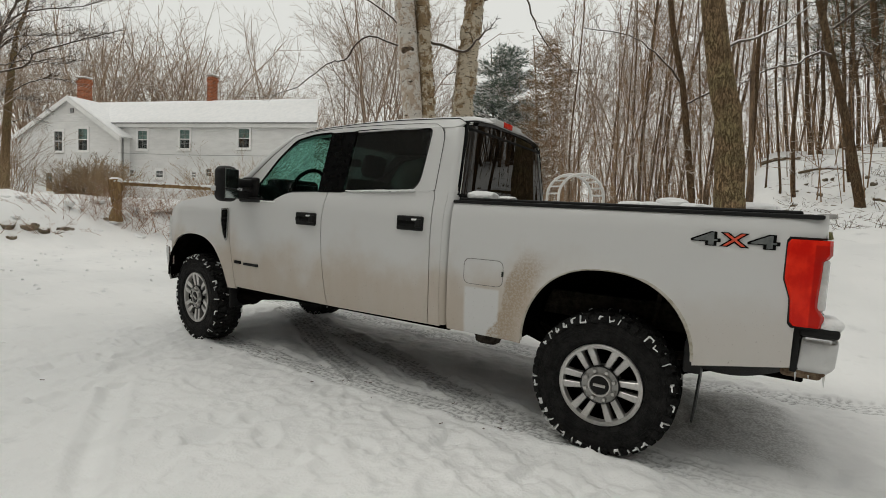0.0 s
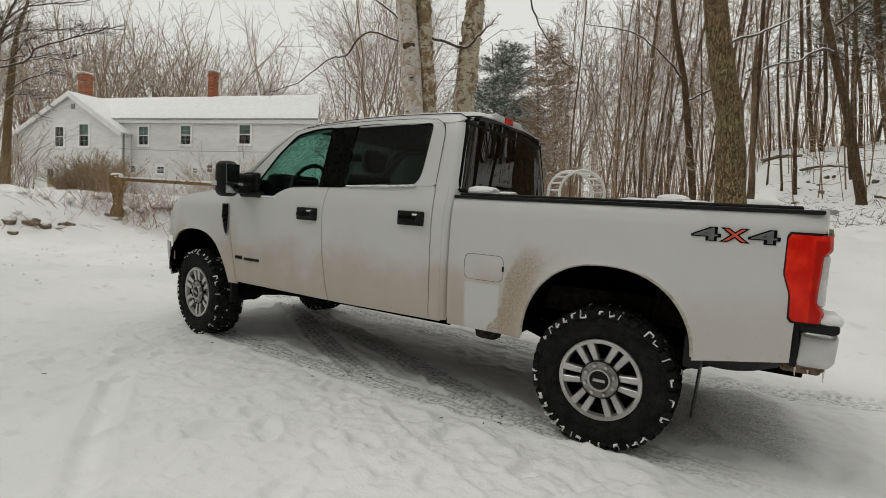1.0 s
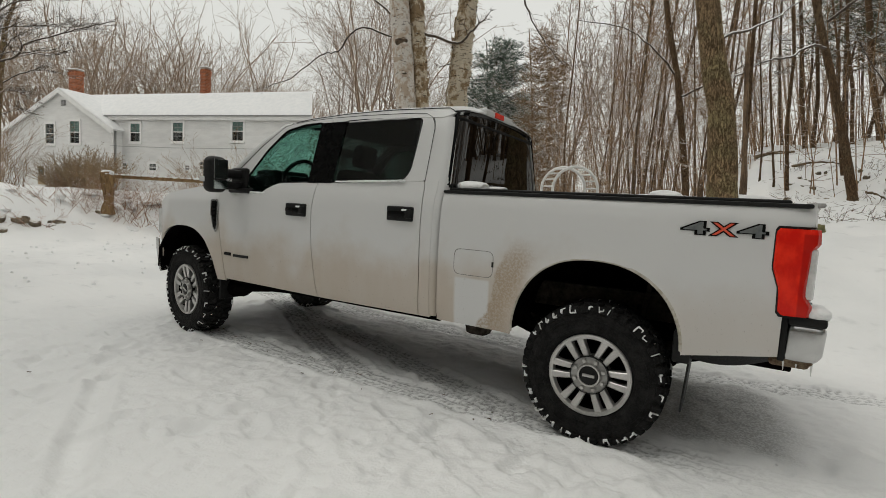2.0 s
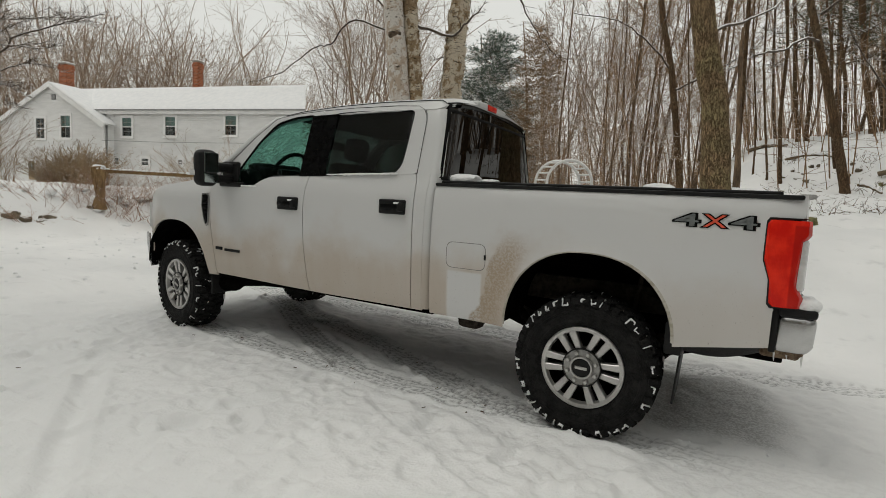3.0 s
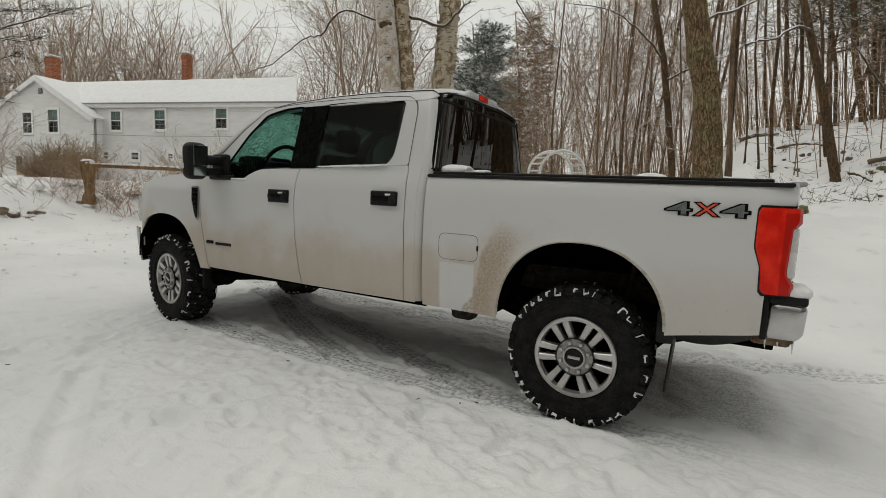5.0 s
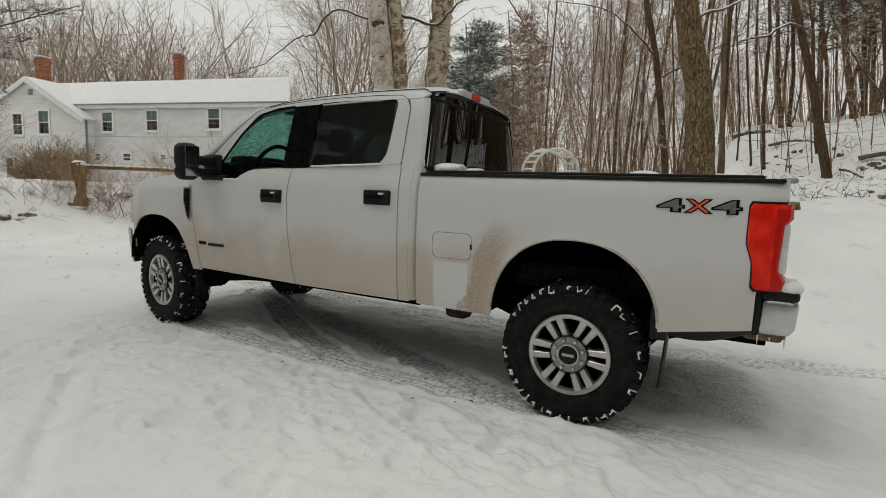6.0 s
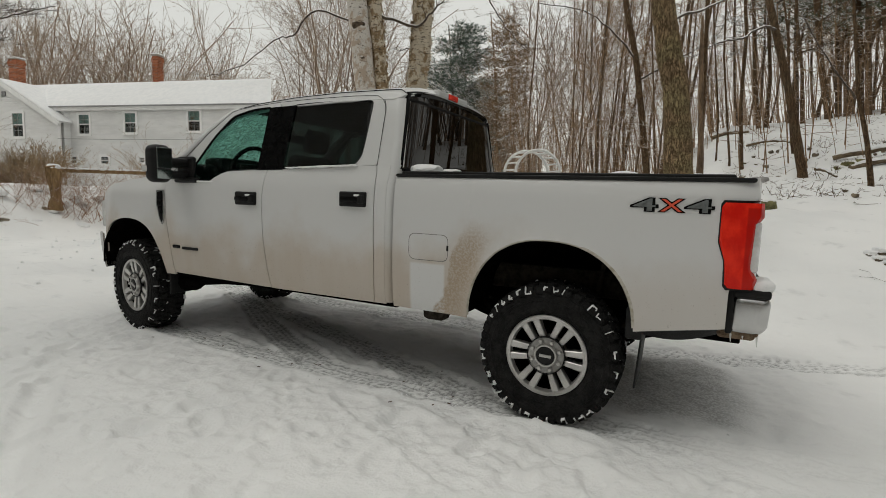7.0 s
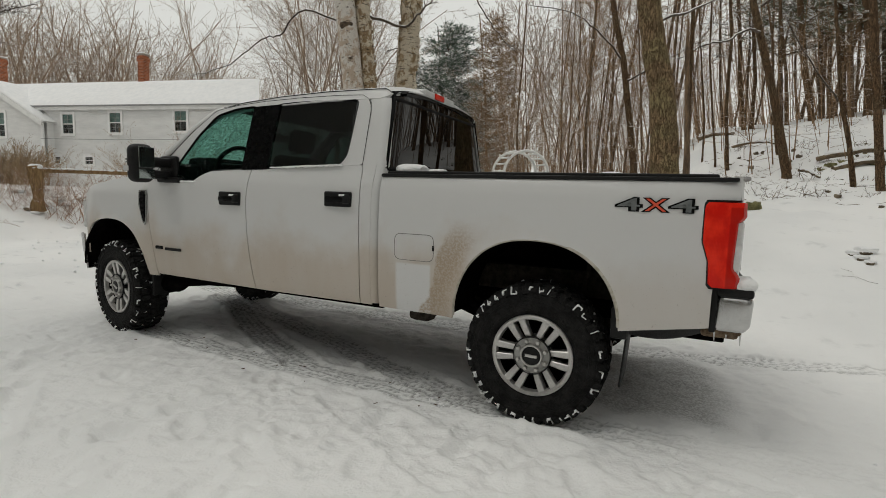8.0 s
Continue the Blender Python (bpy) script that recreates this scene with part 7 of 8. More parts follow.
def seat(x, y):
    hold = new("seat")
    hold.parent = truck
    part("cushion", box(bmesh.new(), (x - 0.5, y - 0.25, 0.95), (x + 0.05, y + 0.25, 1.12), 0.05, seg=3), M_SEAT, hold, smooth=True)
    lean = Matrix.Translation((x, y, 1.1)) @ Matrix.Rotation(radians(14), 4, "Y")
    part("backrest", box(bmesh.new(), (-0.07, -0.25, -0.1), (0.07, 0.25, 0.60), 0.06, lean, 3), M_SEAT, hold, smooth=True)
    part("headrest", box(bmesh.new(), (-0.05, -0.13, 0.63), (0.06, 0.13, 0.83), 0.05, lean, 3), M_SEAT, hold, smooth=True)


for sx, sy in ((-2.42, 0.53), (-2.42, 1.50), (-1.48, 0.50), (-1.48, 1.015), (-1.48, 1.53)):
    seat(sx, sy)


# ---- small things round the yard ----
def stone_bm(rnd, size, flat=0.6):
    bm = bmesh.new()
    bmesh.ops.create_icosphere(bm, subdivisions=3, radius=1.0)
    off = Vector((rnd.uniform(0, 50), rnd.uniform(0, 50), rnd.uniform(0, 50)))
    sx, sy, sz = size * rnd.uniform(0.8, 1.25), size * rnd.uniform(0.7, 1.1), size * flat * rnd.uniform(0.8, 1.2)
    for v in bm.verts:
        n = noise.noise(v.co * 1.3 + off) * 0.35 + noise.noise(v.co * 3.1 + off) * 0.12
        c = v.co * (1 + n)
        q = Vector([math.copysign(abs(k) ** 0.75, k) for k in c])
        v.co = Vector((q.x * sx, q.y * sy, q.z * sz))
    return bm


def rock(x, y, size, rnd, z=None, label="snow-capped grey stone on the bank", group="stones of the bank", flat=0.6, material=None):
    z = ground_z(x, y) - size * 0.2 if z is None else z
    ob = part("stone", stone_bm(rnd, size, flat), material or M_ROCK, None, smooth=True)
    ob.location = (x, y, z)
    ob.rotation_euler = (0, 0, rnd.uniform(0, 6))
    return tagged(ob, label, "stone", group)


rnd = random.Random(55)
for y in np.linspace(-3.0, 3.4, 8):
    edge = -14.9 - 0.35 * max(0.0, 3.5 - y)
    rock(edge + rnd.uniform(-0.9, 0.2), y + rnd.uniform(-0.2, 0.2), rnd.uniform(0.14, 0.27), rnd, flat=0.8)
for x, y in ((-14.9, 3.35), (-14.7, 3.5), (-14.6, 4.9), (-14.9, 6.4), (-14.75, 6.1), (-15.2, 2.4), (-15.4, 1.7)):
    rock(x, y, rnd.uniform(0.10, 0.2), rnd, flat=0.8)


for x, y, size in ((-14.42, 5.46, 0.085), (-15.35, 4.68, 0.075), (-15.1, 3.05, 0.15), (-15.35, 2.85, 0.17)):
    rock(x, y, size, rnd, ground_z(x, y) + 0.02, "brown stone at the foot of the snowbank", flat=0.75)
for k in range(60):
    y = rnd.uniform(-3.5, 8.5)
    x = -14.7 - 0.35 * max(0.0, 3.5 - y) - rnd.uniform(-0.3, 2.2)
    bm = stone_bm(rnd, rnd.uniform(0.07, 0.22), rnd.uniform(0.35, 0.6))
    ob = part("snow_mound", bm, M_SNOW, None, smooth=True)
    ob.location = (x, y, ground_z(x, y) + rnd.uniform(-0.05, 0.04))
    tagged(ob, "rounded mound of snow on the bank", "snow", "snow mounds on the bank")


# a thick old post with snow on it, and the fence board behind the brush
post = thing("gate_post", (-15.3, 4.92, 0.6), "thick weathered wooden post with a snow cap", "post")
M_POST = surface("lichen_weathered_wood", (0.17, 0.10, 0.045), (0.38, 0.25, 0.12), 5, 0.95, bump=0.7, stretch=(3, 3, 0.5), fine=24)
bm = bmesh.new()
tube(bm, [(0.05, 0, 0.0), (0.03, 0, 0.35), (0, 0, 0.8), (-0.02, 0.02, 1.2)], [0.15, 0.115, 0.135, 0.17], 18)
bmesh.ops.subdivide_edges(bm, edges=bm.edges[:], cuts=2)
for v in bm.verts:
    v.co.x += 0.09 * noise.noise(v.co * 4) + 0.03 * noise.noise(v.co * 13)
    v.co.y += 0.09 * noise.noise(v.co * 4 + Vector((5, 5, 5))) + 0.03 * noise.noise(v.co * 13 + Vector((5, 5, 5)))
    v.co.z += 0.05 * noise.noise(v.co * 6)
part("shaft", bm, M_POST, post, smooth=True)
bm = stone_bm(random.Random(4), 0.20, 0.42)
bmesh.ops.translate(bm, verts=bm.verts, vec=(0.02, 0, 1.20))
part("snow_cap", bm, M_SNOW, post, smooth=True)
rail = thing("fence_rail", (-15.6, 5.3, 1.5), "weathered brown fence board behind the brush", "fence")
for z in (0.08,):
    m = Matrix.Rotation(math.atan2(1.9, 2.6), 4, "Z")
    part("board", box(bmesh.new(), (-0.1, -0.02, z + 0.08), (2.9, 0.02, z + 0.18), 0.008, m), M_POST, rail)
bm = bmesh.new()
snow_rnd = random.Random(19)
for k in range(15):
    lump = stone_bm(snow_rnd, snow_rnd.uniform(0.06, 0.13), 0.3)
    bmesh.ops.transform(lump, matrix=m @ Matrix.Translation((-0.2 + k * 0.21, 0, 0.275)), verts=lump.verts)
    me = bpy.data.meshes.new("snow_lump")
    lump.to_mesh(me)
    lump.free()
    bm.from_mesh(me)
    bpy.data.meshes.remove(me)
part("snow_ridge", bm, M_SNOW, rail, "snow lying along the board", smooth=True)
for s in (3.2,):
    part("post", box(bmesh.new(), (s, 0.02, -0.8), (s + 0.09, 0.1, 0.45), 0.01, m), M_POST, rail)


# brush: arching dry canes
def brush(x, y, n, reach, rise, seed, label, group, material, upright=0.5, name="shrub", cane=1.0):
    rnd = random.Random(seed)
    w = Wood()
    gz = ground_z(x, y)
    for _ in range(n):
        a = rnd.uniform(0, 2 * math.pi)
        px_, py_ = rnd.gauss(0, reach * 0.22), rnd.gauss(0, reach * 0.22)
        q = branch_path(rnd, (px_, py_, -0.1), (math.cos(a) * (1 - upright), math.sin(a) * (1 - upright), rnd.uniform(0.5, 1.2)), rise * rnd.uniform(0.6, 1.3), -0.10 * (1 - upright), 0.14, 6)
        w.tube(q, rnd.uniform(0.006, 0.013) * cane, 0.003 * cane, 4)
        twigs_on(w, rnd, q, 0.006 * cane, 1, 5, rise * 0.35, 0.3, 0.003 * cane, 0.22, 0.2)
    ob = new(name, w.mesh(name, material))
    ob.location = (x, y, gz)
    if name == "weed_clump":
        return tagged(ob, label, "weeds", group, kind="stuff")
    return tagged(ob, label, "shrub", group)


CANES = surface("reddish_canes", (0.20, 0.10, 0.056), (0.41, 0.245, 0.15), 4, 0.95, snow=0.38)
for k, (x, y, h) in enumerate(((-15.6, 4.2, 1.0), (-15.9, 3.5, 0.9), (-15.5, 8.8, 1.2), (-15.2, 3.0, 0.6), (-14.9, 5.0, 0.75))):
    brush(x, y, 14, 1.9, h, 500 + k, "tangle of bare reddish brambles on the snowbank", "brambles on the bank", CANES, 0.25, cane=0.6)
for k, (x, y, h) in enumerate(((-15.3, 5.3, 1.75), (-15.2, 5.8, 1.8), (-15.1, 6.4, 1.75), (-15.0, 7.0, 1.7), (-14.9, 7.6, 1.65), (-14.8, 8.2, 1.6), (-15.6, 4.7, 1.5))):
    brush(x, y, 12, 2.4, h, 610 + k, "tall tangle of rust-brown brambles over the fence board", "brambles on the bank", CANES, 0.42, cane=0.7)
for k, (x, y, n, h) in enumerate(((-15.7, 6.0, 24, 1.5), (-15.6, 6.9, 24, 1.5), (-15.5, 7.7, 22, 1.45), (-15.7, 5.3, 24, 1.4), (-14.6, 5.9, 8, 0.8), (-14.5, 6.9, 8, 0.8), (-15.4, 4.4, 18, 1.0))):
    brush(x, y, n, 1.7, h, 640 + k, "fine tangle of bare red-brown brambles on the snowbank", "brambles on the bank", CANES, 0.25, cane=0.6)
for k, (x, y, n, r, h) in enumerate(((-24.9, 8.4, 170, 1.3, 1.75), (-24.5, 9.15, 120, 1.2, 1.6), (-25.2, 7.8, 60, 1.0, 1.15))):
    brush(x, y, n, r, h, 520 + k, "rounded bare brown bush before the house", "bushes before the house", M_DRYBRUSH, 0.55, cane=1.8)
for k, (x, y, n, r, h) in enumerate(((-19.5, 1.5, 50, 1.6, 1.5), (-21.0, 3.6, 60, 1.8, 1.6), (-18.0, 6.0, 50, 1.6, 1.3), (-17.2, 9.6, 60, 1.6, 1.6), (-16.8, 11.2, 60, 1.6, 1.8), (-20.5, 0.2, 50, 1.6, 1.4))):
    brush(x, y, n, r, h, 540 + k, "bare brown weeds standing in the snow", "weeds in the yard", M_DRYBRUSH, 0.6)
for k, (x, y, n, h) in enumerate(((-14.3, 9.6, 26, 3.2), (-13.4, 10.4, 22, 3.4), (-15.2, 8.6, 20, 2.6))):
    brush(x, y, n, 1.5, h, 560 + k, "tall bare sapling clump before the house", "sapling clumps", M_TWIG, 0.55, "sapling_clump")
for k, (x, y, n, h) in enumerate(((-30.8, 7.6, 34, 3.6), (-31.6, 7.2, 30, 4.2), (-29.8, 7.9, 16, 2.2))):
    brush(x, y, n, 2.0, h, 570 + k, "dense brown sapling thicket at the corner of the house", "sapling clumps", M_TWIG, 0.6, "sapling_clump", 1.6)
rnd = random.Random(77)
for k in range(40):
    x, y = polar(rnd.uniform(3, 17), rnd.uniform(13.5, 21))
    brush(x, y, 5, 0.5, rnd.uniform(0.16, 0.42), 580 + k, "dry weed stalks in the snow", "weed stalks on the slope", M_BARKNEAR, 0.6, "weed_clump", 0.7)


# garden arch
arch_thing = thing("garden_arch", (-2.55, 8.2, ground_z(-2.55, 8.2)), "white slatted garden arch dusted with snow", "garden arch")
AZ = 2.42 - ground_z(-2.55, 8.2)
across, along = Vector((0.86, 0.5, 0)), Vector((-0.66, 0.40, 0))
for hoop in (0, 1):
    bm = bmesh.new()
    c = along * hoop * 0.5 - along * 0.1
    pts = [c - across * 0.50 + Vector((0, 0, -0.1))]
    pts += [c + across * (-0.50 * math.cos(a)) + Vector((0, 0, AZ - 0.52 + 0.50 * math.sin(a))) for a in np.linspace(0, math.pi, 25)]
    pts.append(c + across * 0.50 + Vector((0, 0, -0.1)))
    tube(bm, pts, 0.032, 8)
    part("hoop", bm, M_TRELLIS, arch_thing, smooth=True)
for a in np.linspace(0.1, math.pi - 0.1, 10):
    p = across * (-0.50 * math.cos(a)) + Vector((0, 0, AZ - 0.52 + 0.50 * math.sin(a)))
    part("slat", tube(bmesh.new(), [p - along * 0.12, p + along * 0.42], 0.018, 6), M_TRELLIS, arch_thing)
for s in (-1, 1):
    for z in np.arange(0.25, AZ - 0.6, 0.22):
        p = across * (0.50 * s) + Vector((0, 0, float(z)))
        part("slat", tube(bmesh.new(), [p - along * 0.12, p + along * 0.42], 0.02, 6), M_TRELLIS, arch_thing)


# low wall with snow behind the truck
wall = thing("stone_wall", (0.6, 6.2, ground_z(0.6, 6.2) - 0.05), "low mossy stone wall capped with snow", "wall")
rnd = random.Random(90)
M_MOSS = surface("mossy_stone", (0.10, 0.095, 0.035), (0.26, 0.24, 0.11), 6, 0.95, bump=0.8, snow=0.5)
stone_shapes = []
for k in range(8):
    bm = stone_bm(rnd, 0.2, 0.62)
    me = bpy.data.meshes.new("wall_stone")
    bm.to_mesh(me)
    bm.free()
    me.materials.append(M_MOSS)
    me.polygons.foreach_set("use_smooth", np.ones(len(me.polygons), dtype=bool))
    stone_shapes.append(me)
for row in range(4):
    for k in range(8):
        s = -1.75 + k * 0.28 + (0.14 if row % 2 else 0)
        ob = link("wall_stone", stone_shapes[rnd.randrange(8)], wall)
        ob.location = (s * 0.95, s * -0.05 + rnd.uniform(-0.05, 0.05), 0.12 + row * 0.22)
        ob.rotation_euler = (0, 0, rnd.uniform(0, 6))
for k in range(7):
    s = -1.7 + k * 0.32
    bm = stone_bm(rnd, 0.27, 0.36)
    ob = part("snow_cap", bm, M_SNOW, wall, smooth=True)
    ob.location = (s * 0.95, s * -0.05, 0.92 + rnd.uniform(-0.05, 0.06))


# logs and stones on the slope
def log(a, b, r, seed, label="fallen log under snow", curve=0.1):
    rnd = random.Random(seed)
    a, b = Vector(a), Vector(b)
    hold = thing("fallen_log", tuple(a), label, "log", "fallen logs on the slope")
    n = 10
    pts = [a.lerp(b, k / n) - a + Vector((rnd.gauss(0, curve * 0.2), rnd.gauss(0, curve * 0.2), math.sin(math.pi * k / n) * curve + rnd.gauss(0, curve * 0.1))) for k in range(n + 1)]
    part("trunk", tube(bmesh.new(), pts, [r * (1 - 0.35 * k / n) * rnd.uniform(0.92, 1.08) for k in range(n + 1)], 10), M_LOG, hold, smooth=True)
    part("snow_layer", tube(bmesh.new(), [p + Vector((0, 0, r * 0.55)) for p in pts[1:-1]], [r * 0.92 * rnd.uniform(0.75, 1.05) for _ in pts[1:-1]], 8), M_SNOW, hold, smooth=True)
    return hold


def on_slope(x, y, up):
    return (x, y, ground_z(x, y) + up)


log(on_slope(3.95, 14.4, 0.24), on_slope(5.8, 13.95, 0.30), 0.085, 1)
log(on_slope(4.1, 13.4, 0.12), on_slope(5.6, 13.6, 0.14), 0.075, 2)
log(on_slope(2.05, 17.3, 0.04), on_slope(3.41, 17.28, 0.06), 0.05, 3)
log(on_slope(1.05, 21.6, 0.10), on_slope(2.4, 22.2, 0.10), 0.10, 4)
log(on_slope(3.35, 13.1, 0.16), on_slope(3.72, 12.5, 0.03), 0.045, 6, "bent root beside the leaning tree", 0.05)
rnd = random.Random(91)
for k in range(9):
    x, y = 4.1 + k * 0.17 + rnd.uniform(-0.05, 0.05), 13.95 - k * 0.03
    rock(x, y, rnd.uniform(0.13, 0.22), rnd, None, "mossy stone under the fallen logs", "stones under the logs", 0.75, M_MOSS)
for k in range(34):
    b, d = rnd.uniform(3, 17), rnd.uniform(13.0, 20)
    x, y = polar(b, d)
    rock(x, y, rnd.uniform(0.03, 0.08), rnd, None, "dark stone poking through the snow", "stones on the slope", 0.9)
rock(1.98, 8.75, 0.16, rnd, ground_z(1.98, 8.75) + 0.10, "mossy yellow-green stone at the end of the wall", "stones of the wall end", 0.85, M_MOSS)


# sticks and leaf stems strewn over the slope
rnd = random.Random(92)
litter = Wood()
for k in range(420):
    x, y = polar(rnd.uniform(1.5, 19), 13.5 + 13 * rnd.random() ** 1.5)
    a, size = rnd.uniform(0, 2 * math.pi), rnd.uniform(0.06, 0.4)
    p = Vector((x, y, ground_z(x, y) + 0.01))
    q = branch_path(rnd, p, (math.cos(a), math.sin(a), rnd.uniform(0.0, 0.7) ** 2), size, -0.02, 0.25, 3)
    litter.tube(q, rnd.uniform(0.003, 0.008), 0.002, 4)
tagged(new("stick_litter", litter.mesh("stick_litter", M_BARKNEAR)), "dark sticks and stems strewn over the snowy slope", "litter", kind="stuff")


# snow lying on the truck
def snow_lump(name, at, size, seed, label, flat=0.5, stretch=(1, 1)):
    bm = stone_bm(random.Random(seed), size, flat)
    ob = part(name, bm, M_SNOW, None, smooth=True)
    ob.location, ob.scale = at, (*stretch, 1)
    return tagged(ob, label, "snow", "snow lying on the truck")


snow_lump("snow_lump", (1.075, 0.10, 0.978), 0.065, 3, "rounded lump of snow on the bumper step", 0.75, (1.0, 1.3))
snow_lump("snow_lump", (-0.97, 0.20, 1.56), 0.072, 5, "lump of snow on the bed rail behind the cab", 0.55, (1.2, 1.3))
snow_lump("snow_lump", (-0.86, 0.34, 1.552), 0.09, 6, "lump of snow on the bed rail behind the cab", 0.3, (1.1, 1.5))
rnd = random.Random(12)
for k in range(11):
    x = -2.1 + k * 0.06 + rnd.uniform(-0.01, 0.01)
    snow_lump("snow_ridge", (x, glass_y(1.57) - 0.012, 1.567 + 0.0021 * k), 0.028, 30 + k, "thin ridge of snow along the window ledge", 0.25, (1.4, 0.5))
for k in range(5):
    x = -3.16 + k * 0.05
    snow_lump("snow_ridge", (x, glass_y(1.45) - 0.012, 1.445), 0.022, 50 + k, "thin ridge of snow along the window ledge", 0.3, (1.4, 0.6))

# icicles under the bumper
for x, l in ((0.965, 0.05), (1.085, 0.06), (1.02, 0.03)):
    bm = tube(bmesh.new(), [(0, 0, 0), (0, 0, -l * 0.5), (0.002, 0, -l)], [0.006, 0.004, 0.001], 6)
    ob = part("icicle", bm, M_CLEARLENS, bumper, smooth=True)
    ob.location = (x, 0.05, 0.722)

# dark bits of bark and leaf on the snow
rnd = random.Random(14)
M_LITTER = surface("dark_leaf_litter", (0.05, 0.03, 0.02), (0.14, 0.08, 0.05), 20, 0.95)
shapes = []
for k in range(4):
    bm = bmesh.new()
    box(bm, (-0.03, -0.008, 0), (0.03, 0.008, 0.008), 0.003, Matrix.Rotation(rnd.uniform(-0.3, 0.3), 4, "Z"))
    shapes.append(mesh_of_plain("litter", bm, M_LITTER))
for k in range(30):
    if k < 24:
        t = rnd.random()
        x, y = -3.9 + 3.6 * t, 0.18 - 0.3 * t + rnd.gauss(0, 0.14)
    else:
        x, y = rnd.uniform(-4.5, 1.5), rnd.uniform(-1.6, 2.5)
    ob = new("leaf_litter", shapes[rnd.randrange(4)])
    ob.location, ob.rotation_euler = (x, y, ground_z(x, y) + 0.004), (0, 0, rnd.uniform(0, 6))
    ob.scale = (rnd.uniform(0.15, 0.7), rnd.uniform(0.2, 0.9), 0.5)
    tagged(ob, "dark scrap of leaf lying on the snow", "leaf", "leaf scraps on the snow")


# old branch scars on the white birch
M_SCAR = surface("dark_birch_scar", (0.05, 0.035, 0.022), (0.16, 0.11, 0.07), 14, 0.95, bump=0.8)
birch = bpy.data.objects["white_birch"]
bz = birch.matrix_basis.translation
for x, y, z, w, h in ((-6.12, 6.415, 4.95, 0.11, 0.085), (-6.15, 6.41, 4.55, 0.04, 0.014), (-5.98, 6.40, 4.25, 0.045, 0.014), (-6.28, 6.41, 5.5, 0.06, 0.02)):
    bm = stone_bm(random.Random(int(z * 100)), 1.0, 1.0)
    bmesh.ops.transform(bm, matrix=Matrix.Translation((x - bz.x, y - bz.y, z - bz.z)) @ Matrix.Rotation(radians(32), 4, "Z") @ Matrix.Diagonal((w, 0.05, h, 1)), verts=bm.verts)
    part("branch_scar", bm, M_SCAR, birch, "dark branch scar", smooth=True)


# loose curls of bark on the old birches
def bark_flakes(tree, pts, radii, n, seed):
    rnd = random.Random(seed)
    o = tree.matrix_basis.translation
    w = Wood()
    for _ in range(n):
        k = rnd.uniform(1.2, 4.6)
        i = int(k)
        p = Vector(pts[i]).lerp(Vector(pts[i + 1]), k - i) - o
        r = (radii[i] + (radii[i + 1] - radii[i]) * (k - i)) * rnd.uniform(0.98, 1.06)
        a, wide, tall = rnd.uniform(0, 2 * math.pi), rnd.uniform(0.12, 0.5), rnd.uniform(0.03, 0.16)
        lift, n0 = rnd.uniform(0.008, 0.05), len(w.v)
        for j in range(4):
            aa, out = a + wide * (j / 3 - 0.5), lift * (j / 3) ** 2
            for s in (-0.5, 0.5):
                w.v.append(p + Vector((math.cos(aa) * (r + out), math.sin(aa) * (r + out), s * tall * rnd.uniform(0.6, 1.1))))
        for j in range(3):
            w.f.append((n0 + 2 * j, n0 + 2 * j + 2, n0 + 2 * j + 3, n0 + 2 * j + 1))
    tagged(link("loose_bark", w.mesh("loose_bark", M_BIRCHOLD), tree, "curling flakes of loose bark"), kind="stuff")


birches = [o for o in bpy.data.objects if o.name.startswith("old_birch")]
birches.sort(key=lambda o: o.matrix_basis.translation.x)
bark_flakes(birches[0], [(-5.6, 6.95, 0.3), (-5.65, 6.88, 2.0), (-5.76, 6.83, 3.64), (-5.95, 6.86, 4.9), (-6.11, 6.89, 6.2), (-6.2, 7.1, 9.5)], [0.26, 0.21, 0.165, 0.165, 0.165, 0.11], 240, 3)
bark_flakes(birches[1], [(-5.4, 7.2, 0.3), (-5.34, 7.3, 2.0), (-5.2, 7.42, 3.7), (-5.2, 7.55, 5.0), (-5.16, 7.66, 6.34), (-4.7, 8.0, 9.5)], [0.30, 0.27, 0.235, 0.22, 0.20, 0.13], 460, 4)


# crumbs of snow thrown up beside the ruts and over the trodden snow
rnd = random.Random(404)
CV, CF = [], []
for k in range(1100):
    pts, half = TRACKS[rnd.choice((0, 0, 1, 2, 2, 3))]
    i = rnd.randrange(len(pts) - 1)
    u = rnd.random()
    x, y = pts[i][0] + (pts[i + 1][0] - pts[i][0]) * u, pts[i][1] + (pts[i + 1][1] - pts[i][1]) * u + rnd.choice((-1, 1)) * half * rnd.uniform(0.8, 1.6)
    size = rnd.uniform(0.003, 0.009) * (1.6 if rnd.random() < 0.12 else 1.0)
    z = ground_z(x, y) + track_at(x, y)[0]
    n0 = len(CV)
    CV += [(x + size * rnd.uniform(0.7, 1.4), y, z), (x - size * rnd.uniform(0.7, 1.4), y, z), (x, y + size * rnd.uniform(0.7, 1.4), z), (x, y - size * rnd.uniform(0.7, 1.4), z), (x, y, z + size * rnd.uniform(0.6, 1.0)), (x, y, z - size)]
    CF += [(n0 + a, n0 + b, n0 + c) for a, b, c in ((0, 2, 4), (2, 1, 4), (1, 3, 4), (3, 0, 4), (2, 0, 5), (1, 2, 5), (3, 1, 5), (0, 3, 5))]
tagged(new("snow_crumbs", raw("snow_crumbs", CV, CF, M_SNOW)), "small crumbs of snow scattered beside the tyre ruts", "snow", kind="stuff")


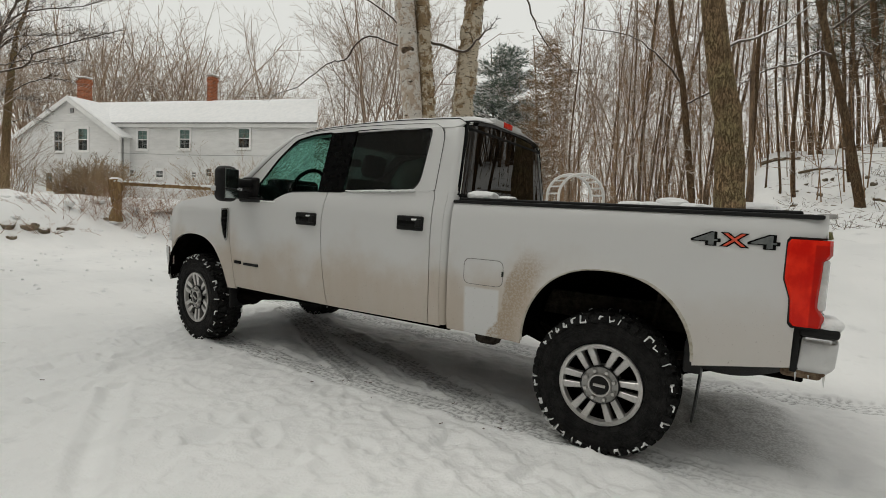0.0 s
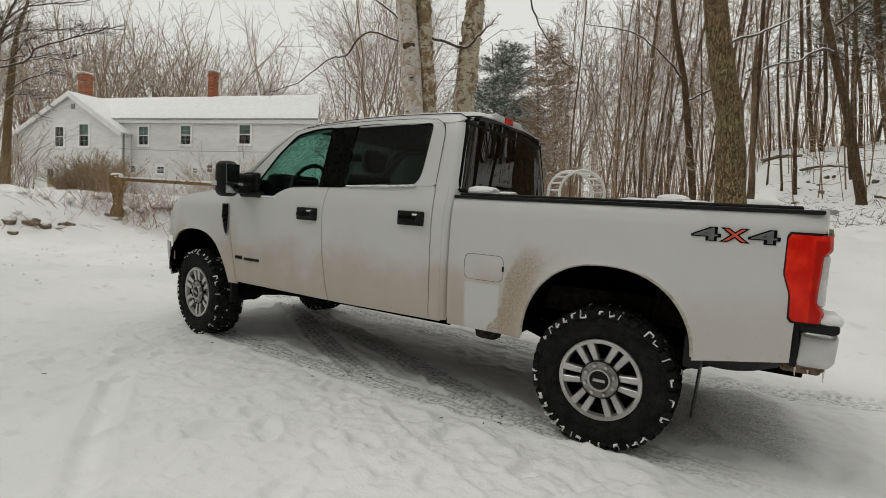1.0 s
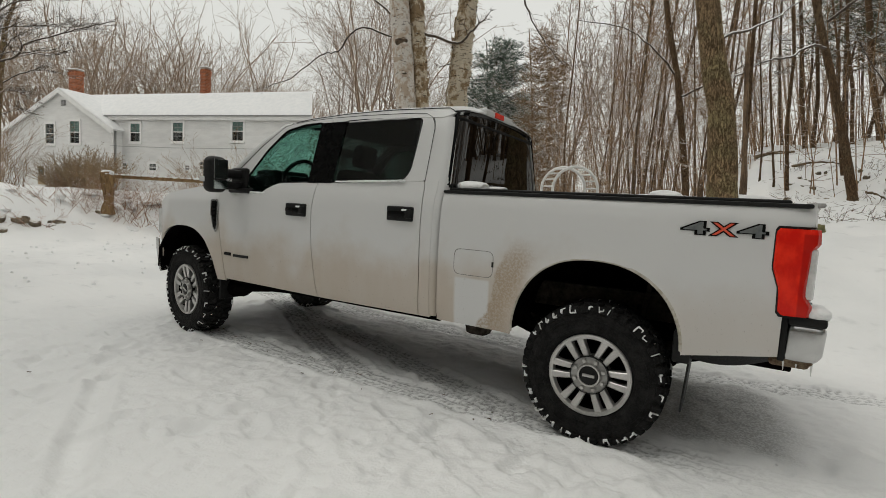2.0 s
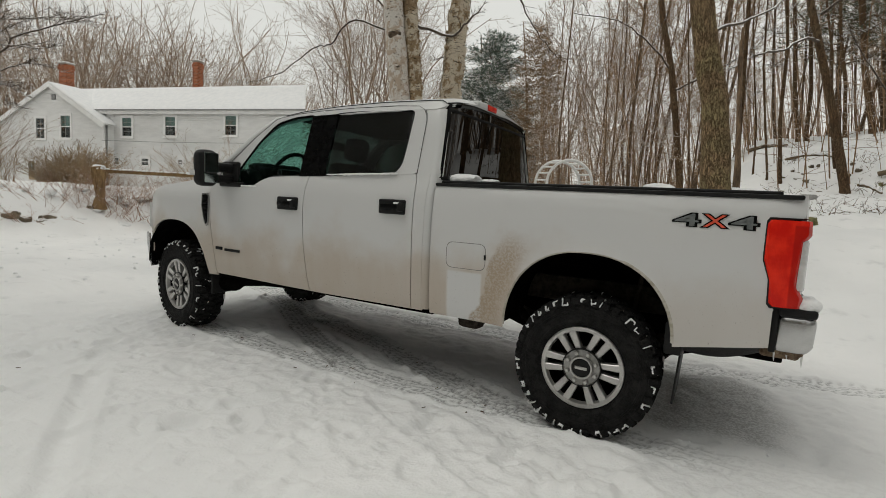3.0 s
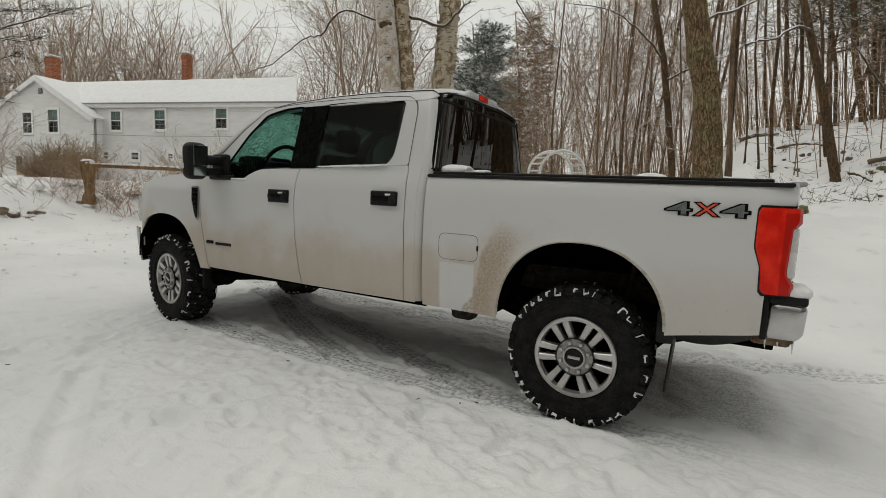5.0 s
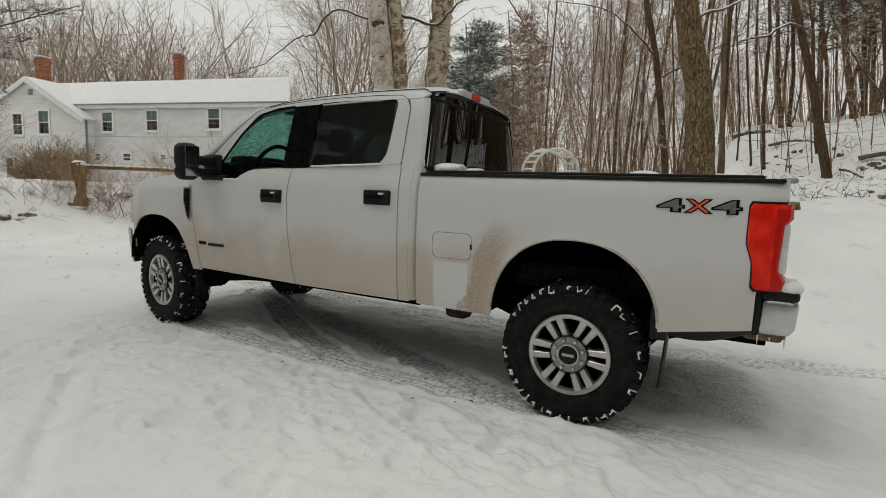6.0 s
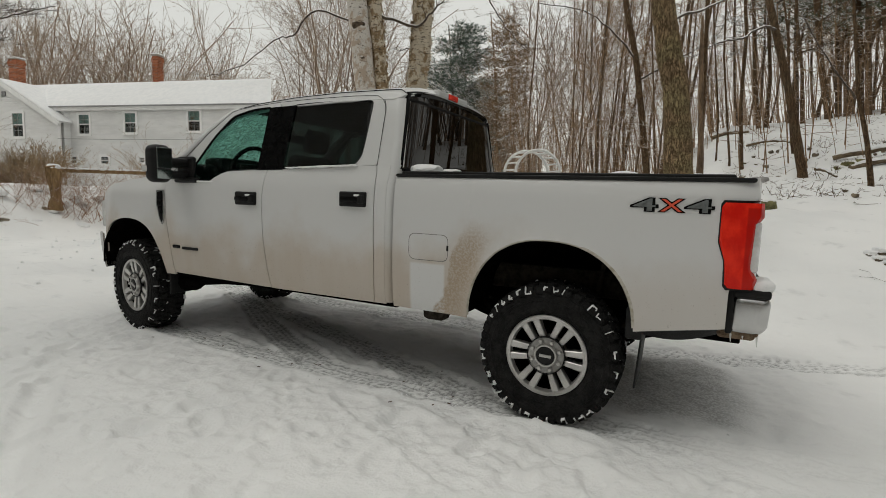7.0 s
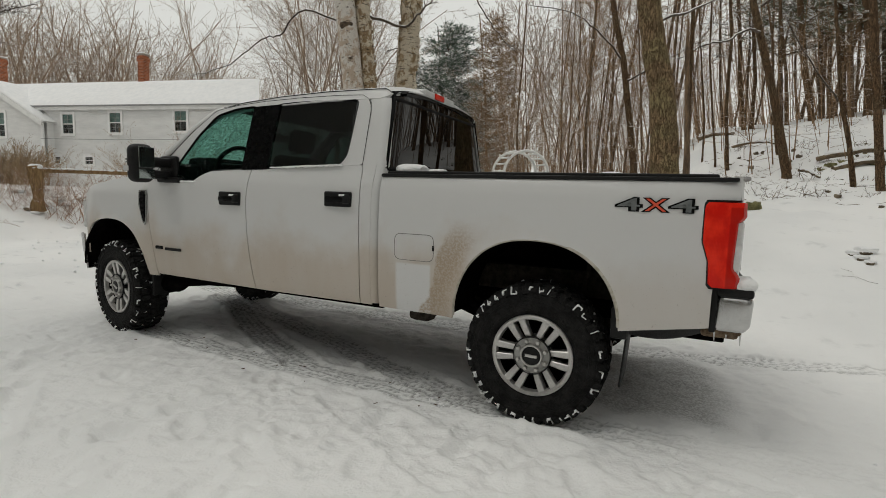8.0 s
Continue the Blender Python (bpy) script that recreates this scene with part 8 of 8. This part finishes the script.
# clods of ploughed snow along the drive and under the bank
rnd = random.Random(405)
KV, KF = [], []
for k in range(520):
    y = rnd.uniform(-4.0, 9.0)
    edge = -14.4 - 0.35 * max(0.0, 3.5 - y)
    x = edge + abs(rnd.gauss(0, 2.6)) if k % 3 else rnd.uniform(-12, -5)
    size = rnd.uniform(0.010, 0.032) * (1.8 if rnd.random() < 0.1 else 1.0)
    z, n0 = ground_z(x, y), len(KV)
    ring = [(math.cos(a) * size * rnd.uniform(0.7, 1.3), math.sin(a) * size * rnd.uniform(0.7, 1.3)) for a in (0.0, 1.26, 2.51, 3.77, 5.03)]
    KV += [(x + a, y + b, z - 0.3 * size) for a, b in ring] + [(x + 0.7 * a, y + 0.7 * b, z + size * rnd.uniform(0.3, 0.6)) for a, b in ring] + [(x, y, z + size * 0.7)]
    for i in range(5):
        j = (i + 1) % 5
        KF += [(n0 + i, n0 + j, n0 + 5 + j, n0 + 5 + i), (n0 + 5 + i, n0 + 5 + j, n0 + 10)]
tagged(new("snow_clods", raw("snow_clods", KV, KF, M_SNOW)), "loose clods of ploughed snow along the drive", "snow", kind="stuff")


# stones and a twig poking through the snow beside the drive
rnd = random.Random(66)
for x, y, s in ((2.93, 5.88, 0.06), (3.08, 5.93, 0.075), (2.98, 5.70, 0.05), (3.05, 5.55, 0.045), (3.42, 6.1, 0.05)):
    rock(x, y, s, rnd, ground_z(x, y) + s * 0.1, "small dark stone under a cap of snow", "stones beside the drive", 0.55)
    bm = stone_bm(rnd, s * 1.5, 0.4)
    ob = part("snow_mound", bm, M_SNOW, None, smooth=True)
    ob.location = (x + 0.02, y + 0.05, ground_z(x, y) + s * 0.62)
    tagged(ob, "cap of snow on a small stone", "snow", "snow caps beside the drive")
twig_bm = bmesh.new()
for path, r in (([(2.66, 5.12), (2.80, 5.06), (2.92, 4.98), (2.98, 4.93)], 0.003), ([(2.80, 5.06), (2.78, 5.22), (2.70, 5.34)], 0.0025)):
    tube(twig_bm, [(x, y, ground_z(x, y) + 0.012 + 0.02 * (k == 1)) for k, (x, y) in enumerate(path)], r, 6)
tagged(part("twig", twig_bm, M_LIMB, None, smooth=True), "thin forked twig lying on the snow", "twig")
